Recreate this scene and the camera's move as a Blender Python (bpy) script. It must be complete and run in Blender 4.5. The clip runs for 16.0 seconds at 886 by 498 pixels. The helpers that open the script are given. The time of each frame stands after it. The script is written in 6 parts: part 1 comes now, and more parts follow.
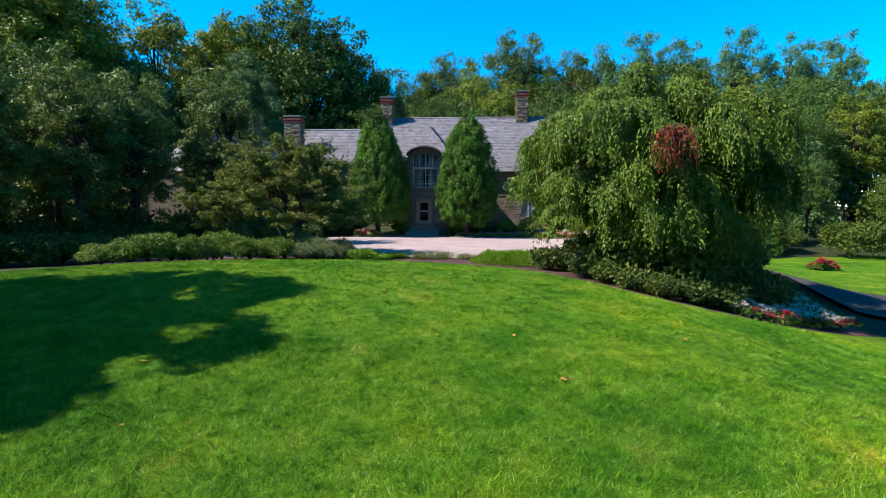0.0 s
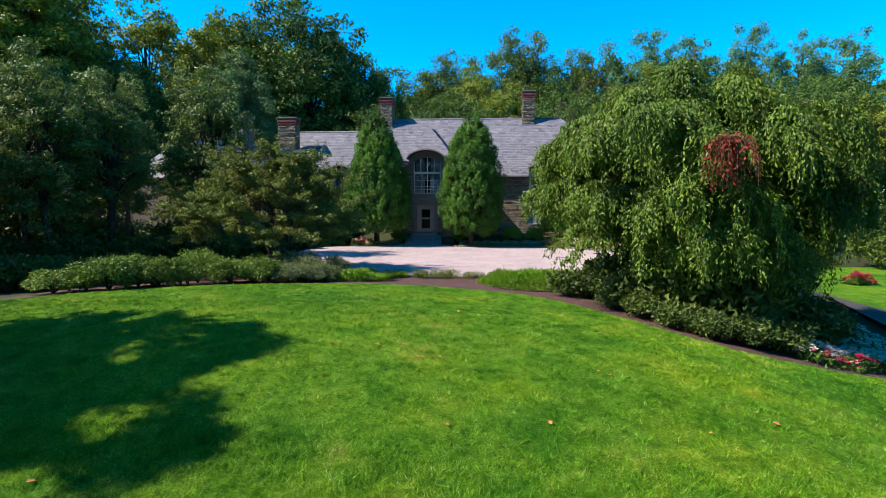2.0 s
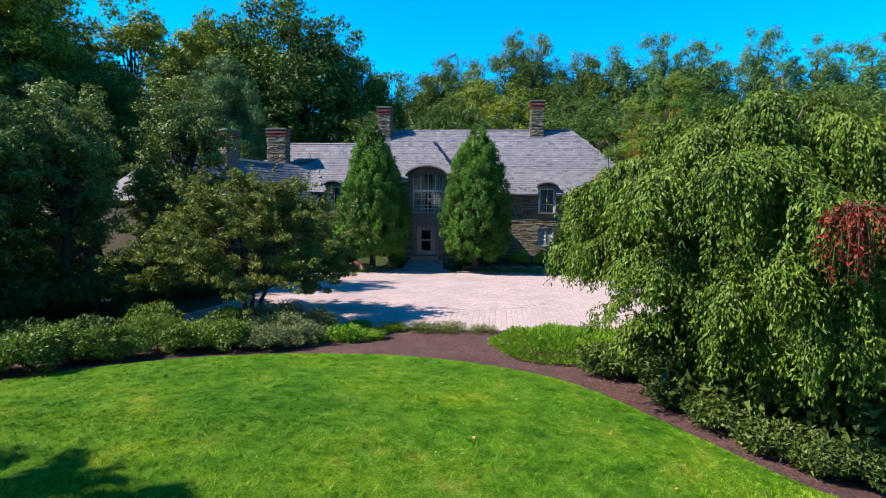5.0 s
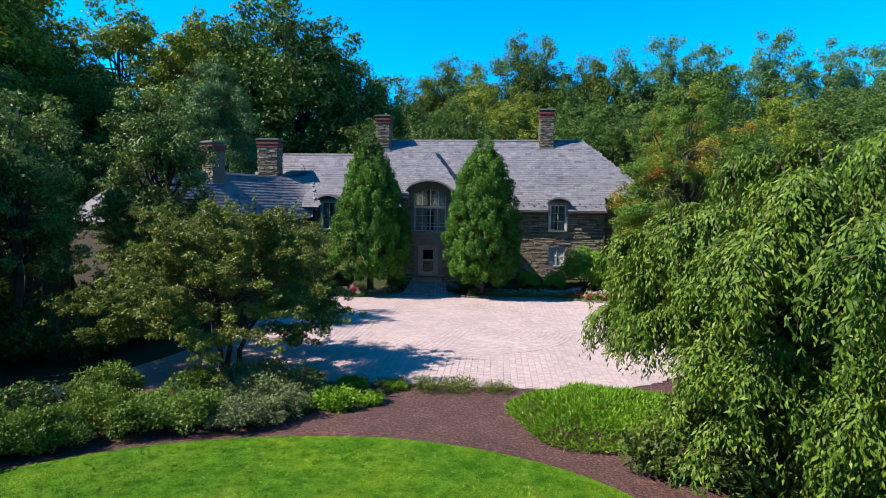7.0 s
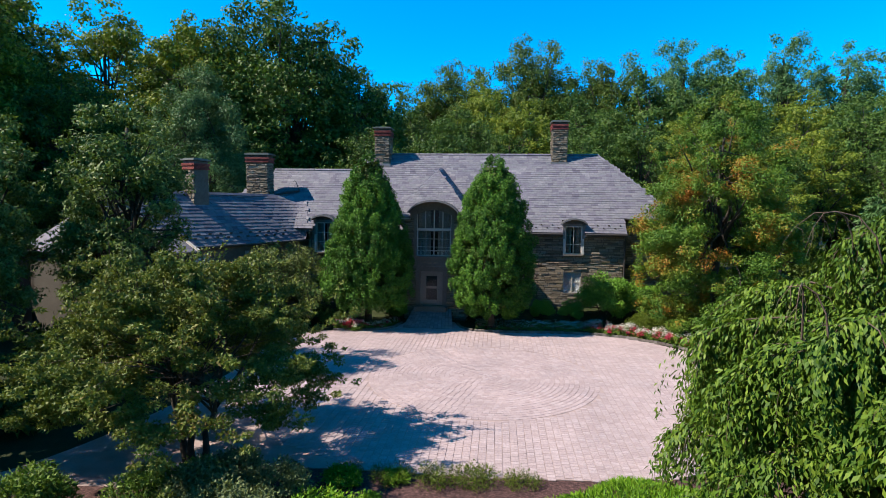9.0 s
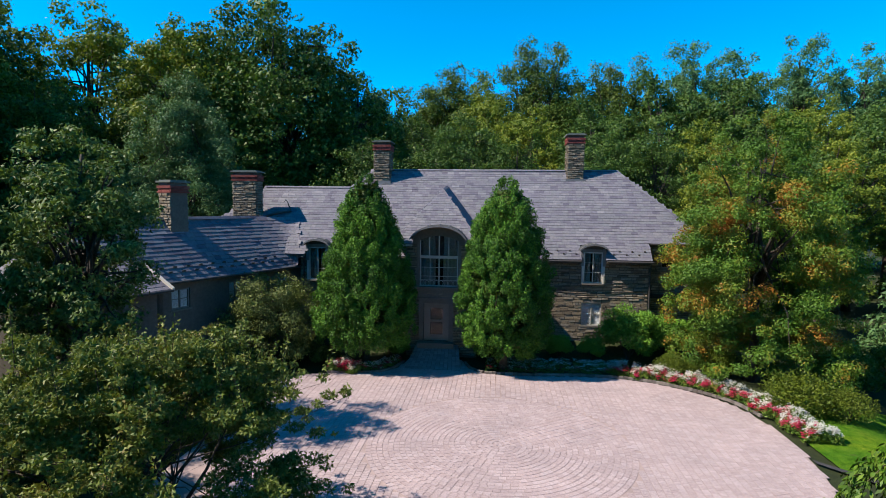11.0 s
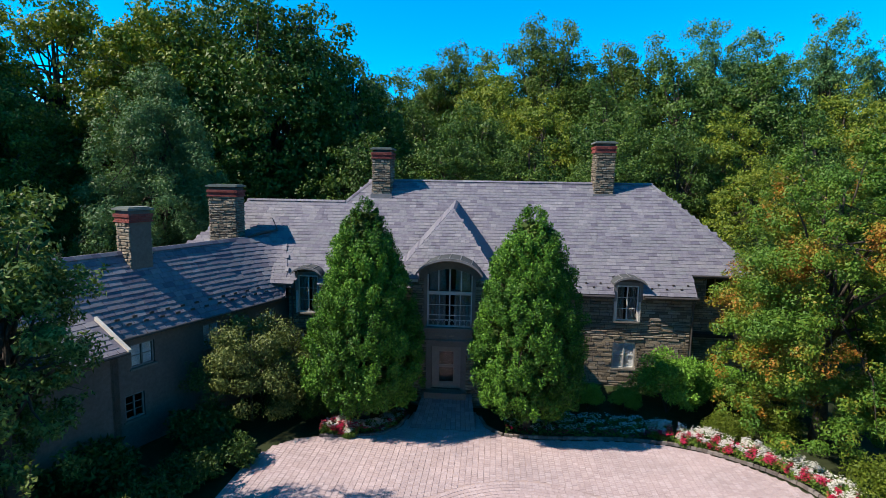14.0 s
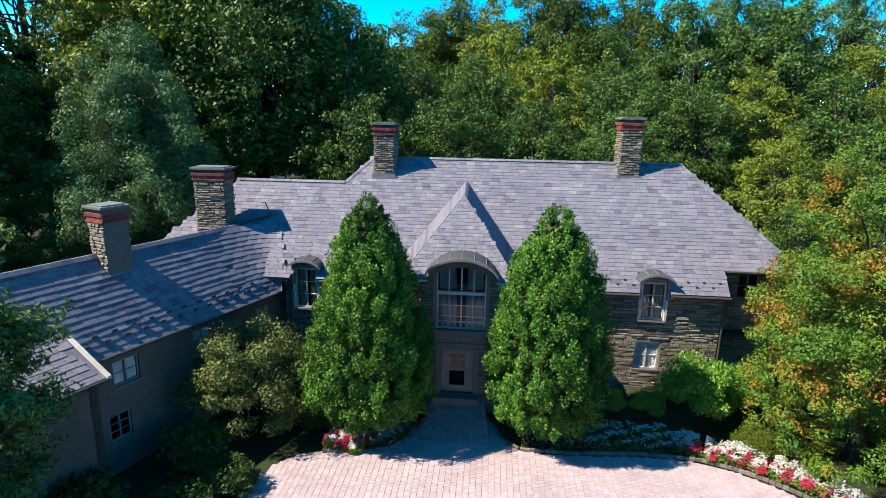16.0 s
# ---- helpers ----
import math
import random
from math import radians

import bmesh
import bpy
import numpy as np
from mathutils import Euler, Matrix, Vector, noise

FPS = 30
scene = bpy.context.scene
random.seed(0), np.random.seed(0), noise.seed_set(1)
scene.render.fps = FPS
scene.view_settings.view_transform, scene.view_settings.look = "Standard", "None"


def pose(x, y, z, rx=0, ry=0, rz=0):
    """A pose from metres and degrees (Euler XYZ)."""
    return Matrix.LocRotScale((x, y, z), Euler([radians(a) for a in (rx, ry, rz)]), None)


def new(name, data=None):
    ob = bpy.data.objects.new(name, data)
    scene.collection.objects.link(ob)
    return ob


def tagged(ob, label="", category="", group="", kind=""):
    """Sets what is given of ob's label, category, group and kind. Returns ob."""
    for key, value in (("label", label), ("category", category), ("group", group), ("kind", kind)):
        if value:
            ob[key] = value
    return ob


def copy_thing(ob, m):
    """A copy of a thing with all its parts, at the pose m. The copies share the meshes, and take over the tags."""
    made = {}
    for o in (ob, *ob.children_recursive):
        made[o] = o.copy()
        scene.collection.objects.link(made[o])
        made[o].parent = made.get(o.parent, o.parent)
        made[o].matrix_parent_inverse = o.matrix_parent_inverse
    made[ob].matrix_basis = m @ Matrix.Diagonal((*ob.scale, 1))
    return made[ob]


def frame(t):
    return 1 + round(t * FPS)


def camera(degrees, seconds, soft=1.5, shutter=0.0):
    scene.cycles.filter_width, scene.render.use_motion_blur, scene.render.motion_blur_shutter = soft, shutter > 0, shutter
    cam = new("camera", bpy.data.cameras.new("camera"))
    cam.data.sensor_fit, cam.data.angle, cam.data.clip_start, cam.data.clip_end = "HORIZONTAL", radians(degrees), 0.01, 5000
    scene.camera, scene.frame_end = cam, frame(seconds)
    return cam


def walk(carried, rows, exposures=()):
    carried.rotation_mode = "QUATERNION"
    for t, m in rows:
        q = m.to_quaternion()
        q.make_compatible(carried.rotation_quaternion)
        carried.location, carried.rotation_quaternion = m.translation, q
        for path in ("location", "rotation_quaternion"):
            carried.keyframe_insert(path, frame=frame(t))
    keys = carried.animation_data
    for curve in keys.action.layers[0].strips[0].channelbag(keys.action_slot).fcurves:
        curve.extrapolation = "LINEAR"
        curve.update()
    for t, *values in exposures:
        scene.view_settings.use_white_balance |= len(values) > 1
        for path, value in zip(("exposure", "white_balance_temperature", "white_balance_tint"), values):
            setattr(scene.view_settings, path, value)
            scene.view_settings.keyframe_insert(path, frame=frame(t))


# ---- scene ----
cam = camera(77.96, 16.0, 0.55)
PATH = [
    (0, pose(1.576, -1.834, 2.619, 85.376, -0.441, 5.755)),
    (0.5, pose(1.445, -1.096, 2.711, 85.359, -0.382, 5.795)),
    (1, pose(1.335, -0.418, 2.844, 85.344, -0.352, 5.823)),
    (1.5, pose(1.239, 0.215, 3.013, 85.332, -0.349, 5.842)),
    (2, pose(1.153, 0.816, 3.212, 85.321, -0.367, 5.850)),
    (2.5, pose(1.071, 1.399, 3.438, 85.313, -0.402, 5.850)),
    (3, pose(0.988, 1.977, 3.683, 85.306, -0.449, 5.842)),
    (3.5, pose(0.899, 2.564, 3.944, 85.299, -0.503, 5.828)),
    (4, pose(0.799, 3.174, 4.214, 85.294, -0.560, 5.807)),
    (4.7, pose(0.632, 4.084, 4.601, 85.288, -0.637, 5.770)),
    (5.5, pose(0.410, 5.204, 5.055, 85.289, -0.713, 5.726)),
    (6.3, pose(0.166, 6.401, 5.520, 85.307, -0.771, 5.688)),
    (7, pose(-0.058, 7.505, 5.937, 85.342, -0.799, 5.669)),
    (7.5, pose(-0.219, 8.322, 6.240, 85.382, -0.804, 5.667)),
    (8, pose(-0.378, 9.161, 6.549, 85.437, -0.795, 5.679)),
    (8.5, pose(-0.534, 10.019, 6.862, 85.505, -0.770, 5.704)),
    (9, pose(-0.689, 10.889, 7.184, 85.574, -0.736, 5.736)),
    (9.7, pose(-0.913, 12.114, 7.652, 85.644, -0.688, 5.775)),
    (10.5, pose(-1.191, 13.500, 8.223, 85.637, -0.655, 5.783)),
    (11.3, pose(-1.507, 14.841, 8.844, 85.476, -0.675, 5.718)),
    (12, pose(-1.813, 15.971, 9.431, 85.149, -0.737, 5.604)),
    (12.5, pose(-2.037, 16.761, 9.872, 84.771, -0.791, 5.511)),
    (13, pose(-2.258, 17.542, 10.328, 84.244, -0.840, 5.426)),
    (13.5, pose(-2.467, 18.320, 10.798, 83.543, -0.873, 5.365)),
    (14, pose(-2.662, 19.098, 11.280, 82.645, -0.884, 5.336)),
    (14.5, pose(-2.854, 19.863, 11.775, 81.519, -0.887, 5.319)),
    (15, pose(-3.060, 20.599, 12.283, 80.136, -0.899, 5.287)),
    (15.5, pose(-3.296, 21.293, 12.806, 78.468, -0.939, 5.215)),
    (16, pose(-3.579, 21.928, 13.346, 76.485, -1.025, 5.076)),
]
EXPOSURES = [(0, 1.36), (4, 1.44), (7.5, 1.34), (9, 1.18), (12.5, 1.02), (14, 1.12), (16, 1.58)]
walk(cam, PATH, EXPOSURES)

# ---- world, sun ----
SUN_AZ, SUN_EL = radians(16.5), radians(46.0)
world = bpy.data.worlds.new("sky")
scene.world = world
world.use_nodes = True
wn = world.node_tree
wn.nodes.clear()
sky = wn.nodes.new("ShaderNodeTexSky")
sky.sky_type = "NISHITA"
sky.sun_disc = False
sky.sun_elevation = SUN_EL
sky.sun_rotation = radians(270) - SUN_AZ
sky.altitude = 300
sky.air_density = 0.75
sky.dust_density = 0.0
sky.ozone_density = 2.0
hue = wn.nodes.new("ShaderNodeHueSaturation")
hue.inputs["Saturation"].default_value = 1.68
hue.inputs["Value"].default_value = 0.88
hue.inputs["Hue"].default_value = 0.491
bg = wn.nodes.new("ShaderNodeBackground")
bg.inputs["Strength"].default_value = 0.15
wout = wn.nodes.new("ShaderNodeOutputWorld")
wn.links.new(sky.outputs[0], hue.inputs["Color"])
wn.links.new(hue.outputs[0], bg.inputs[0])
wn.links.new(bg.outputs[0], wout.inputs[0])

sun_data = bpy.data.lights.new("sun", "SUN")
sun_data.energy, sun_data.angle, sun_data.color = 5.0, radians(0.53), (1.0, 0.88, 0.74)
sun = new("sun", sun_data)
light_way = Vector((math.cos(SUN_AZ) * math.cos(SUN_EL), math.sin(SUN_AZ) * math.cos(SUN_EL), -math.sin(SUN_EL)))
sun.matrix_world = Matrix.Translation((-60, -12, 70)) @ light_way.to_track_quat("-Z", "Y").to_matrix().to_4x4()

# ---- materials ----


class Nodes:
    """A material's node tree with a Principled shader and short ways to add nodes."""

    def __init__(self, name, rough=0.8, metal=0.0, spec=0.3):
        self.mat = bpy.data.materials.new(name)
        self.mat.use_nodes = True
        self.tree = self.mat.node_tree
        self.tree.nodes.clear()
        self.out = self.tree.nodes.new("ShaderNodeOutputMaterial")
        self.bsdf = self.tree.nodes.new("ShaderNodeBsdfPrincipled")
        self.bsdf.inputs["Roughness"].default_value = rough
        self.bsdf.inputs["Metallic"].default_value = metal
        self.bsdf.inputs["Specular IOR Level"].default_value = spec
        self.link(self.bsdf.outputs[0], self.out.inputs[0])

    def add(self, kind, **values):
        node = self.tree.nodes.new(kind)
        for key, value in values.items():
            node.inputs[key.replace("_", " ")].default_value = value
        return node

    def link(self, a, b):
        self.tree.links.new(a, b)

    def coords(self, kind="Object"):
        if kind == "World":
            return self.tree.nodes.new("ShaderNodeNewGeometry").outputs["Position"]
        return self.tree.nodes.new("ShaderNodeTexCoord").outputs[kind]

    def noise(self, scale, detail=4.0, rough=0.6, kind="World"):
        node = self.add("ShaderNodeTexNoise", Scale=scale, Detail=detail, Roughness=rough)
        self.link(self.coords(kind), node.inputs["Vector"])
        return node.outputs["Fac"]

    def ramp(self, fac, stops):
        node = self.tree.nodes.new("ShaderNodeValToRGB")
        while len(node.color_ramp.elements) < len(stops):
            node.color_ramp.elements.new(0.5)
        for el, (at, col) in zip(node.color_ramp.elements, stops):
            el.position, el.color = at, (*col, 1)
        self.link(fac, node.inputs[0])
        return node.outputs[0]

    def maths(self, op, a, b):
        node = self.tree.nodes.new("ShaderNodeMath")
        node.operation = op
        for slot, v in zip(node.inputs, (a, b)):
            if isinstance(v, (int, float)):
                slot.default_value = v
            else:
                self.link(v, slot)
        return node.outputs[0]

    def mix(self, fac, a, b, how="MIX"):
        node = self.tree.nodes.new("ShaderNodeMix")
        node.data_type, node.blend_type = "RGBA", how
        for slot, v in ((node.inputs[0], fac), (node.inputs[6], a), (node.inputs[7], b)):
            if isinstance(v, tuple):
                slot.default_value = (*v, 1)
            elif isinstance(v, (int, float)):
                slot.default_value = v
            else:
                self.link(v, slot)
        return node.outputs[2]

    def piece_random(self):
        """A random number a piece, whether it is an object of its own or an island of a joined mesh."""
        a = self.tree.nodes.new("ShaderNodeObjectInfo").outputs["Random"]
        b = self.tree.nodes.new("ShaderNodeNewGeometry").outputs["Random Per Island"]
        return self.maths("FRACT", self.maths("ADD", a, b), 0)

    def colour(self, socket):
        self.link(socket, self.bsdf.inputs["Base Color"])
        return self

    def bump(self, fac, strength=0.3, distance=0.02):
        node = self.add("ShaderNodeBump", Strength=strength, Distance=distance)
        self.link(fac, node.inputs["Height"])
        self.link(node.outputs[0], self.bsdf.inputs["Normal"])
        return self


def leaf_material(name, stops, through_light=0.22, rough=0.55, patch=0.35, patch_scale=0.42):
    """Leaves that differ one by one and, in broad patches, bough by bough."""
    m = Nodes(name, rough, 0, 0.2)
    rnd = m.tree.nodes.new("ShaderNodeNewGeometry").outputs["Random Per Island"]
    broad = m.ramp(m.noise(patch_scale, 2, 0.5), [(0.3, (0, 0, 0)), (0.7, (1, 1, 1))])
    fac = m.maths("ADD", m.maths("MULTIPLY", rnd, 1 - patch), m.maths("MULTIPLY", broad, patch))
    col = m.ramp(fac, stops)
    m.colour(col)
    tr = m.tree.nodes.new("ShaderNodeBsdfTranslucent")
    m.link(m.mix(1.0, col, (1.0, 1.0, 0.45), "MULTIPLY"), tr.inputs[0])
    mixer = m.tree.nodes.new("ShaderNodeMixShader")
    mixer.inputs[0].default_value = through_light
    m.link(m.bsdf.outputs[0], mixer.inputs[1])
    m.link(tr.outputs[0], mixer.inputs[2])
    m.link(mixer.outputs[0], m.out.inputs[0])
    return m.mat


def greens(dark, mid, light):
    return [(0.15, dark), (0.5, mid), (0.85, light)]


LEAF = {
    "hornbeam": leaf_material("hornbeam_leaf", through_light=0.12, stops=greens((0.018, 0.059, 0.008), (0.040, 0.115, 0.012), (0.109, 0.237, 0.020))),
    "weeping": leaf_material("weeping_leaf", greens((0.027, 0.062, 0.008), (0.062, 0.122, 0.012), (0.129, 0.193, 0.022))),
    "dogwood": leaf_material("dogwood_leaf", [(0.12, (0.052, 0.086, 0.017)), (0.5, (0.105, 0.142, 0.026)), (0.78, (0.157, 0.175, 0.038)), (0.95, (0.173, 0.121, 0.046))]),
    "box": leaf_material("boxwood_leaf", greens((0.040, 0.068, 0.006), (0.073, 0.107, 0.009), (0.107, 0.140, 0.014))),
    "autumn": leaf_material("turning_leaf", [(0.15, (0.041, 0.101, 0.012)), (0.48, (0.074, 0.147, 0.015)), (0.64, (0.126, 0.157, 0.016)), (0.75, (0.211, 0.144, 0.017)), (0.89, (0.270, 0.101, 0.017))], patch=0.72, patch_scale=0.55),
    "rhodo": leaf_material("rhododendron_leaf", greens((0.052, 0.132, 0.015), (0.098, 0.218, 0.025), (0.172, 0.333, 0.040))),
    "dark": leaf_material("dark_leaf", greens((0.018, 0.043, 0.011), (0.040, 0.079, 0.017), (0.079, 0.132, 0.024)), 0.2),
    "border": leaf_material("border_leaf", greens((0.036, 0.072, 0.018), (0.078, 0.129, 0.030), (0.147, 0.206, 0.052))),
    "forest": leaf_material("forest_leaf", greens((0.019, 0.051, 0.009), (0.043, 0.091, 0.015), (0.090, 0.149, 0.022))),
    "yellowish": leaf_material("yellowish_leaf", greens((0.050, 0.092, 0.010), (0.112, 0.158, 0.014), (0.204, 0.232, 0.021))),
    "olive": leaf_material("olive_leaf", greens((0.030, 0.061, 0.008), (0.060, 0.099, 0.013), (0.103, 0.140, 0.018))),
    "bluish": leaf_material("bluish_leaf", greens((0.037, 0.088, 0.030), (0.068, 0.142, 0.046), (0.121, 0.208, 0.072))),
    "pine": leaf_material("pine_needles", greens((0.032, 0.078, 0.026), (0.060, 0.127, 0.043), (0.102, 0.185, 0.066))),
    "shrub": leaf_material("shrub_leaf", greens((0.037, 0.084, 0.012), (0.081, 0.142, 0.021), (0.147, 0.215, 0.034))),
    "grey_shrub": leaf_material("grey_shrub_leaf", greens((0.050, 0.074, 0.034), (0.101, 0.137, 0.056), (0.192, 0.228, 0.096))),
    "lime": leaf_material("lime_leaf", greens((0.053, 0.140, 0.006), (0.098, 0.216, 0.010), (0.174, 0.292, 0.017))),
    "viburnum": leaf_material("viburnum_leaf", greens((0.040, 0.060, 0.016), (0.084, 0.112, 0.029), (0.166, 0.194, 0.053))),
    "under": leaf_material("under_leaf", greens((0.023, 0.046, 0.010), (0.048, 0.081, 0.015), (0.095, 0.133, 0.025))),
    "dead": leaf_material("dead_leaf", greens((0.099, 0.012, 0.007), (0.174, 0.022, 0.012), (0.223, 0.043, 0.025))),
    "white": leaf_material("white_petal", [(0.2, (0.540, 0.540, 0.526)), (0.8, (0.612, 0.612, 0.605))]),
    "red": leaf_material("red_petal", [(0.2, (0.346, 0.007, 0.025)), (0.5, (0.418, 0.016, 0.072)), (0.85, (0.475, 0.058, 0.144))]),
}


def bark_material(name, dark, light):
    m = Nodes(name, 0.9)
    m.colour(m.ramp(m.noise(6.0, 6), [(0.3, dark), (0.7, light)]))
    m.bump(m.noise(22.0, 5), 0.5, 0.02)
    return m.mat


BARK = bark_material("bark", (0.019, 0.016, 0.012), (0.062, 0.050, 0.040))
TWIG = bark_material("twig_bark", (0.050, 0.034, 0.025), (0.112, 0.078, 0.062))


def sward(m):
    """Broad drifts, worn straw-coloured places and small dull or pale tufts of a mown lawn."""
    broad = m.ramp(m.noise(0.3, 5, 0.65), [(0.34, (0.50, 0.70, 0.6)), (0.48, (0.95, 1, 1)), (0.56, (1.1, 1.04, 0.9)), (0.66, (1.5, 1.2, 0.9))])
    drift = m.ramp(m.noise(0.95, 6, 0.72), [(0.36, (0.50, 0.72, 0.65)), (0.46, (0.9, 0.98, 1)), (0.55, (1.05, 1.03, 1.1)), (0.62, (1.35, 1.12, 1.6)), (0.70, (1.9, 1.05, 2.2))])
    tufts = m.ramp(m.noise(2.6, 7, 0.76), [(0.36, (0.5, 0.66, 0.6)), (0.48, (0.95, 0.97, 1)), (0.57, (1.12, 1.07, 1.5)), (0.66, (1.6, 1.35, 2.6))])
    return m.mix(1.0, m.mix(1.0, broad, tufts, "MULTIPLY"), drift, "MULTIPLY")


def grass_sheet(name, dark, mid, light):
    m = Nodes(name, 0.85, 0, 0.06)
    fine = m.ramp(m.noise(30.0, 8, 0.85), [(0.36, dark), (0.5, mid), (0.64, light)])
    m.colour(m.mix(1.0, fine, sward(m), "MULTIPLY"))
    m.bump(m.noise(60.0, 6, 0.8), 1.0, 0.05)
    return m.mat


LAWN = grass_sheet("lawn_grass", (0.023, 0.062, 0.003), (0.072, 0.155, 0.006), (0.155, 0.265, 0.020))


def blade_material():
    m = Nodes("grass_blade", 0.8, 0, 0.06)
    rnd = m.tree.nodes.new("ShaderNodeNewGeometry").outputs["Random Per Island"]
    col = m.ramp(rnd, [(0.1, (0.034, 0.098, 0.003)), (0.5, (0.086, 0.197, 0.006)), (0.88, (0.136, 0.285, 0.013)), (1.0, (0.252, 0.312, 0.084))])
    m.colour(m.mix(1.0, col, sward(m), "MULTIPLY"))
    return m.mat


BLADE = blade_material()


def speckled(name, scale, stops, rough=0.9, bump=0.6, depth=0.03, spec=0.2):
    m = Nodes(name, rough, 0, spec)
    col = m.ramp(m.noise(scale, 8, 0.7), stops)
    col = m.mix(1.0, col, m.ramp(m.noise(scale * 0.06, 3), [(0.3, (0.8, 0.8, 0.8)), (0.7, (1.15, 1.12, 1.1))]), "MULTIPLY")
    m.colour(col)
    m.bump(m.noise(scale * 1.7, 6, 0.7), bump, depth)
    return m.mat


SOIL = speckled("woodland_soil", 3.0, [(0.3, (0.012, 0.017, 0.006)), (0.6, (0.022, 0.031, 0.010)), (0.75, (0.034, 0.028, 0.017))])
MULCH = speckled("bark_mulch", 16.0, [(0.34, (0.017, 0.009, 0.008)), (0.5, (0.053, 0.028, 0.027)), (0.64, (0.124, 0.071, 0.065))])
ASPHALT = speckled("asphalt", 30.0, [(0.3, (0.026, 0.026, 0.028)), (0.7, (0.049, 0.049, 0.052))], 0.85, 0.2, 0.01)
MORTAR = speckled("mortar", 20.0, [(0.3, (0.042, 0.038, 0.032)), (0.7, (0.073, 0.068, 0.059))], 0.95, 0.3, 0.01)
JOINT = speckled("joint_sand", 25.0, [(0.3, (0.241, 0.188, 0.180)), (0.7, (0.292, 0.233, 0.225))], 0.95, 0.3, 0.01)
# Ramp base under the walk, darkened in colour for the shade there.
SHADED_WALK = speckled("shaded_walk_stone", 12.0, [(0.3, (0.089, 0.073, 0.071)), (0.7, (0.125, 0.105, 0.103))], 0.9, 0.3, 0.01)
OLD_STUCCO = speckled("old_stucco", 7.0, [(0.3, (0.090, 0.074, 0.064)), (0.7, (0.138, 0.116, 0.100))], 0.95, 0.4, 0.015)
STUCCO = speckled("limestone", 9.0, [(0.3, (0.114, 0.104, 0.089)), (0.7, (0.160, 0.147, 0.127))], 0.9, 0.25, 0.01)
PAINT = speckled("cream_paint", 6.0, [(0.3, (0.337, 0.325, 0.297)), (0.7, (0.415, 0.405, 0.377))], 0.55, 0.08, 0.004, 0.4)
DARK_TRIM = speckled("bronze_trim", 8.0, [(0.3, (0.025, 0.022, 0.022)), (0.7, (0.050, 0.045, 0.042))], 0.5, 0.1, 0.004, 0.4)
HOOD_TOP = speckled("dull_copper", 5.0, [(0.3, (0.031, 0.036, 0.038)), (0.7, (0.055, 0.060, 0.062))], 0.7, 0.15, 0.006, 0.25)
OLD_PAINT = speckled("grey_paint", 6.0, [(0.3, (0.112, 0.112, 0.112)), (0.7, (0.168, 0.168, 0.168))], 0.6, 0.08, 0.004, 0.3)
LEAD = speckled("weathered_lead", 5.0, [(0.3, (0.096, 0.096, 0.101)), (0.7, (0.157, 0.157, 0.163))], 0.55, 0.15, 0.006, 0.5)
CAP = speckled("cap_slate", 5.0, [(0.3, (0.068, 0.084, 0.078)), (0.7, (0.135, 0.152, 0.140))], 0.8, 0.3, 0.01)
CURTAIN = speckled("net_curtain", 12.0, [(0.3, (0.164, 0.164, 0.164)), (0.7, (0.234, 0.234, 0.226))], 0.9, 0.3, 0.01)
# Pale bluish colour that imitates sky reflected in window panes.
SKY_GLARE = speckled("sky_glare", 9.0, [(0.3, (0.38, 0.39, 0.42)), (0.7, (0.50, 0.51, 0.54))], 0.9, 0.2, 0.01)
DOORWOOD = speckled("painted_door", 7.0, [(0.3, (0.168, 0.140, 0.118)), (0.7, (0.225, 0.191, 0.163))], 0.55, 0.1, 0.004, 0.4)
# Near-black colour that stands in for the darkness of unlit rooms.
ROOM_SHADE = speckled("room_shade", 2.0, [(0.3, (0.017, 0.017, 0.019)), (0.7, (0.034, 0.031, 0.028))], 0.9, 0.1, 0.01)


def pieces_material(name, stops, grain, rough=0.8, bump=0.4, depth=0.012, spec=0.3):
    m = Nodes(name, rough, 0, spec)
    col = m.ramp(m.piece_random(), stops)
    col = m.mix(1.0, col, m.ramp(m.noise(grain, 6, 0.7), [(0.28, (0.72, 0.72, 0.74)), (0.5, (1, 1, 1)), (0.75, (1.22, 1.2, 1.16))]), "MULTIPLY")
    col = m.mix(1.0, col, m.ramp(m.noise(0.5, 4, 0.6), [(0.3, (0.88, 0.88, 0.9)), (0.7, (1.1, 1.08, 1.08))]), "MULTIPLY")
    m.colour(col)
    m.bump(m.noise(grain * 1.6, 6, 0.7), bump, depth)
    return m.mat


SLATE = pieces_material("slate", [(0.0, (0.081, 0.078, 0.103)), (0.15, (0.108, 0.106, 0.133)), (0.5, (0.128, 0.127, 0.150)), (0.75, (0.118, 0.123, 0.140)), (0.92, (0.142, 0.140, 0.157)), (1.0, (0.164, 0.165, 0.186))], 6.0, 0.75, 0.35, 0.008, 0.2)
STONE = pieces_material("fieldstone", [(0.0, (0.091, 0.077, 0.058)), (0.3, (0.157, 0.132, 0.095)), (0.6, (0.217, 0.178, 0.124)), (0.85, (0.150, 0.140, 0.121)), (1.0, (0.276, 0.230, 0.164))], 11.0, 0.9, 1.0, 0.03)
PAVER = pieces_material("paver", [(0.0, (0.272, 0.218, 0.220)), (0.4, (0.292, 0.237, 0.240)), (0.7, (0.306, 0.251, 0.253)), (1.0, (0.327, 0.272, 0.277))], 14.0, 0.9, 0.3, 0.006, 0.2)
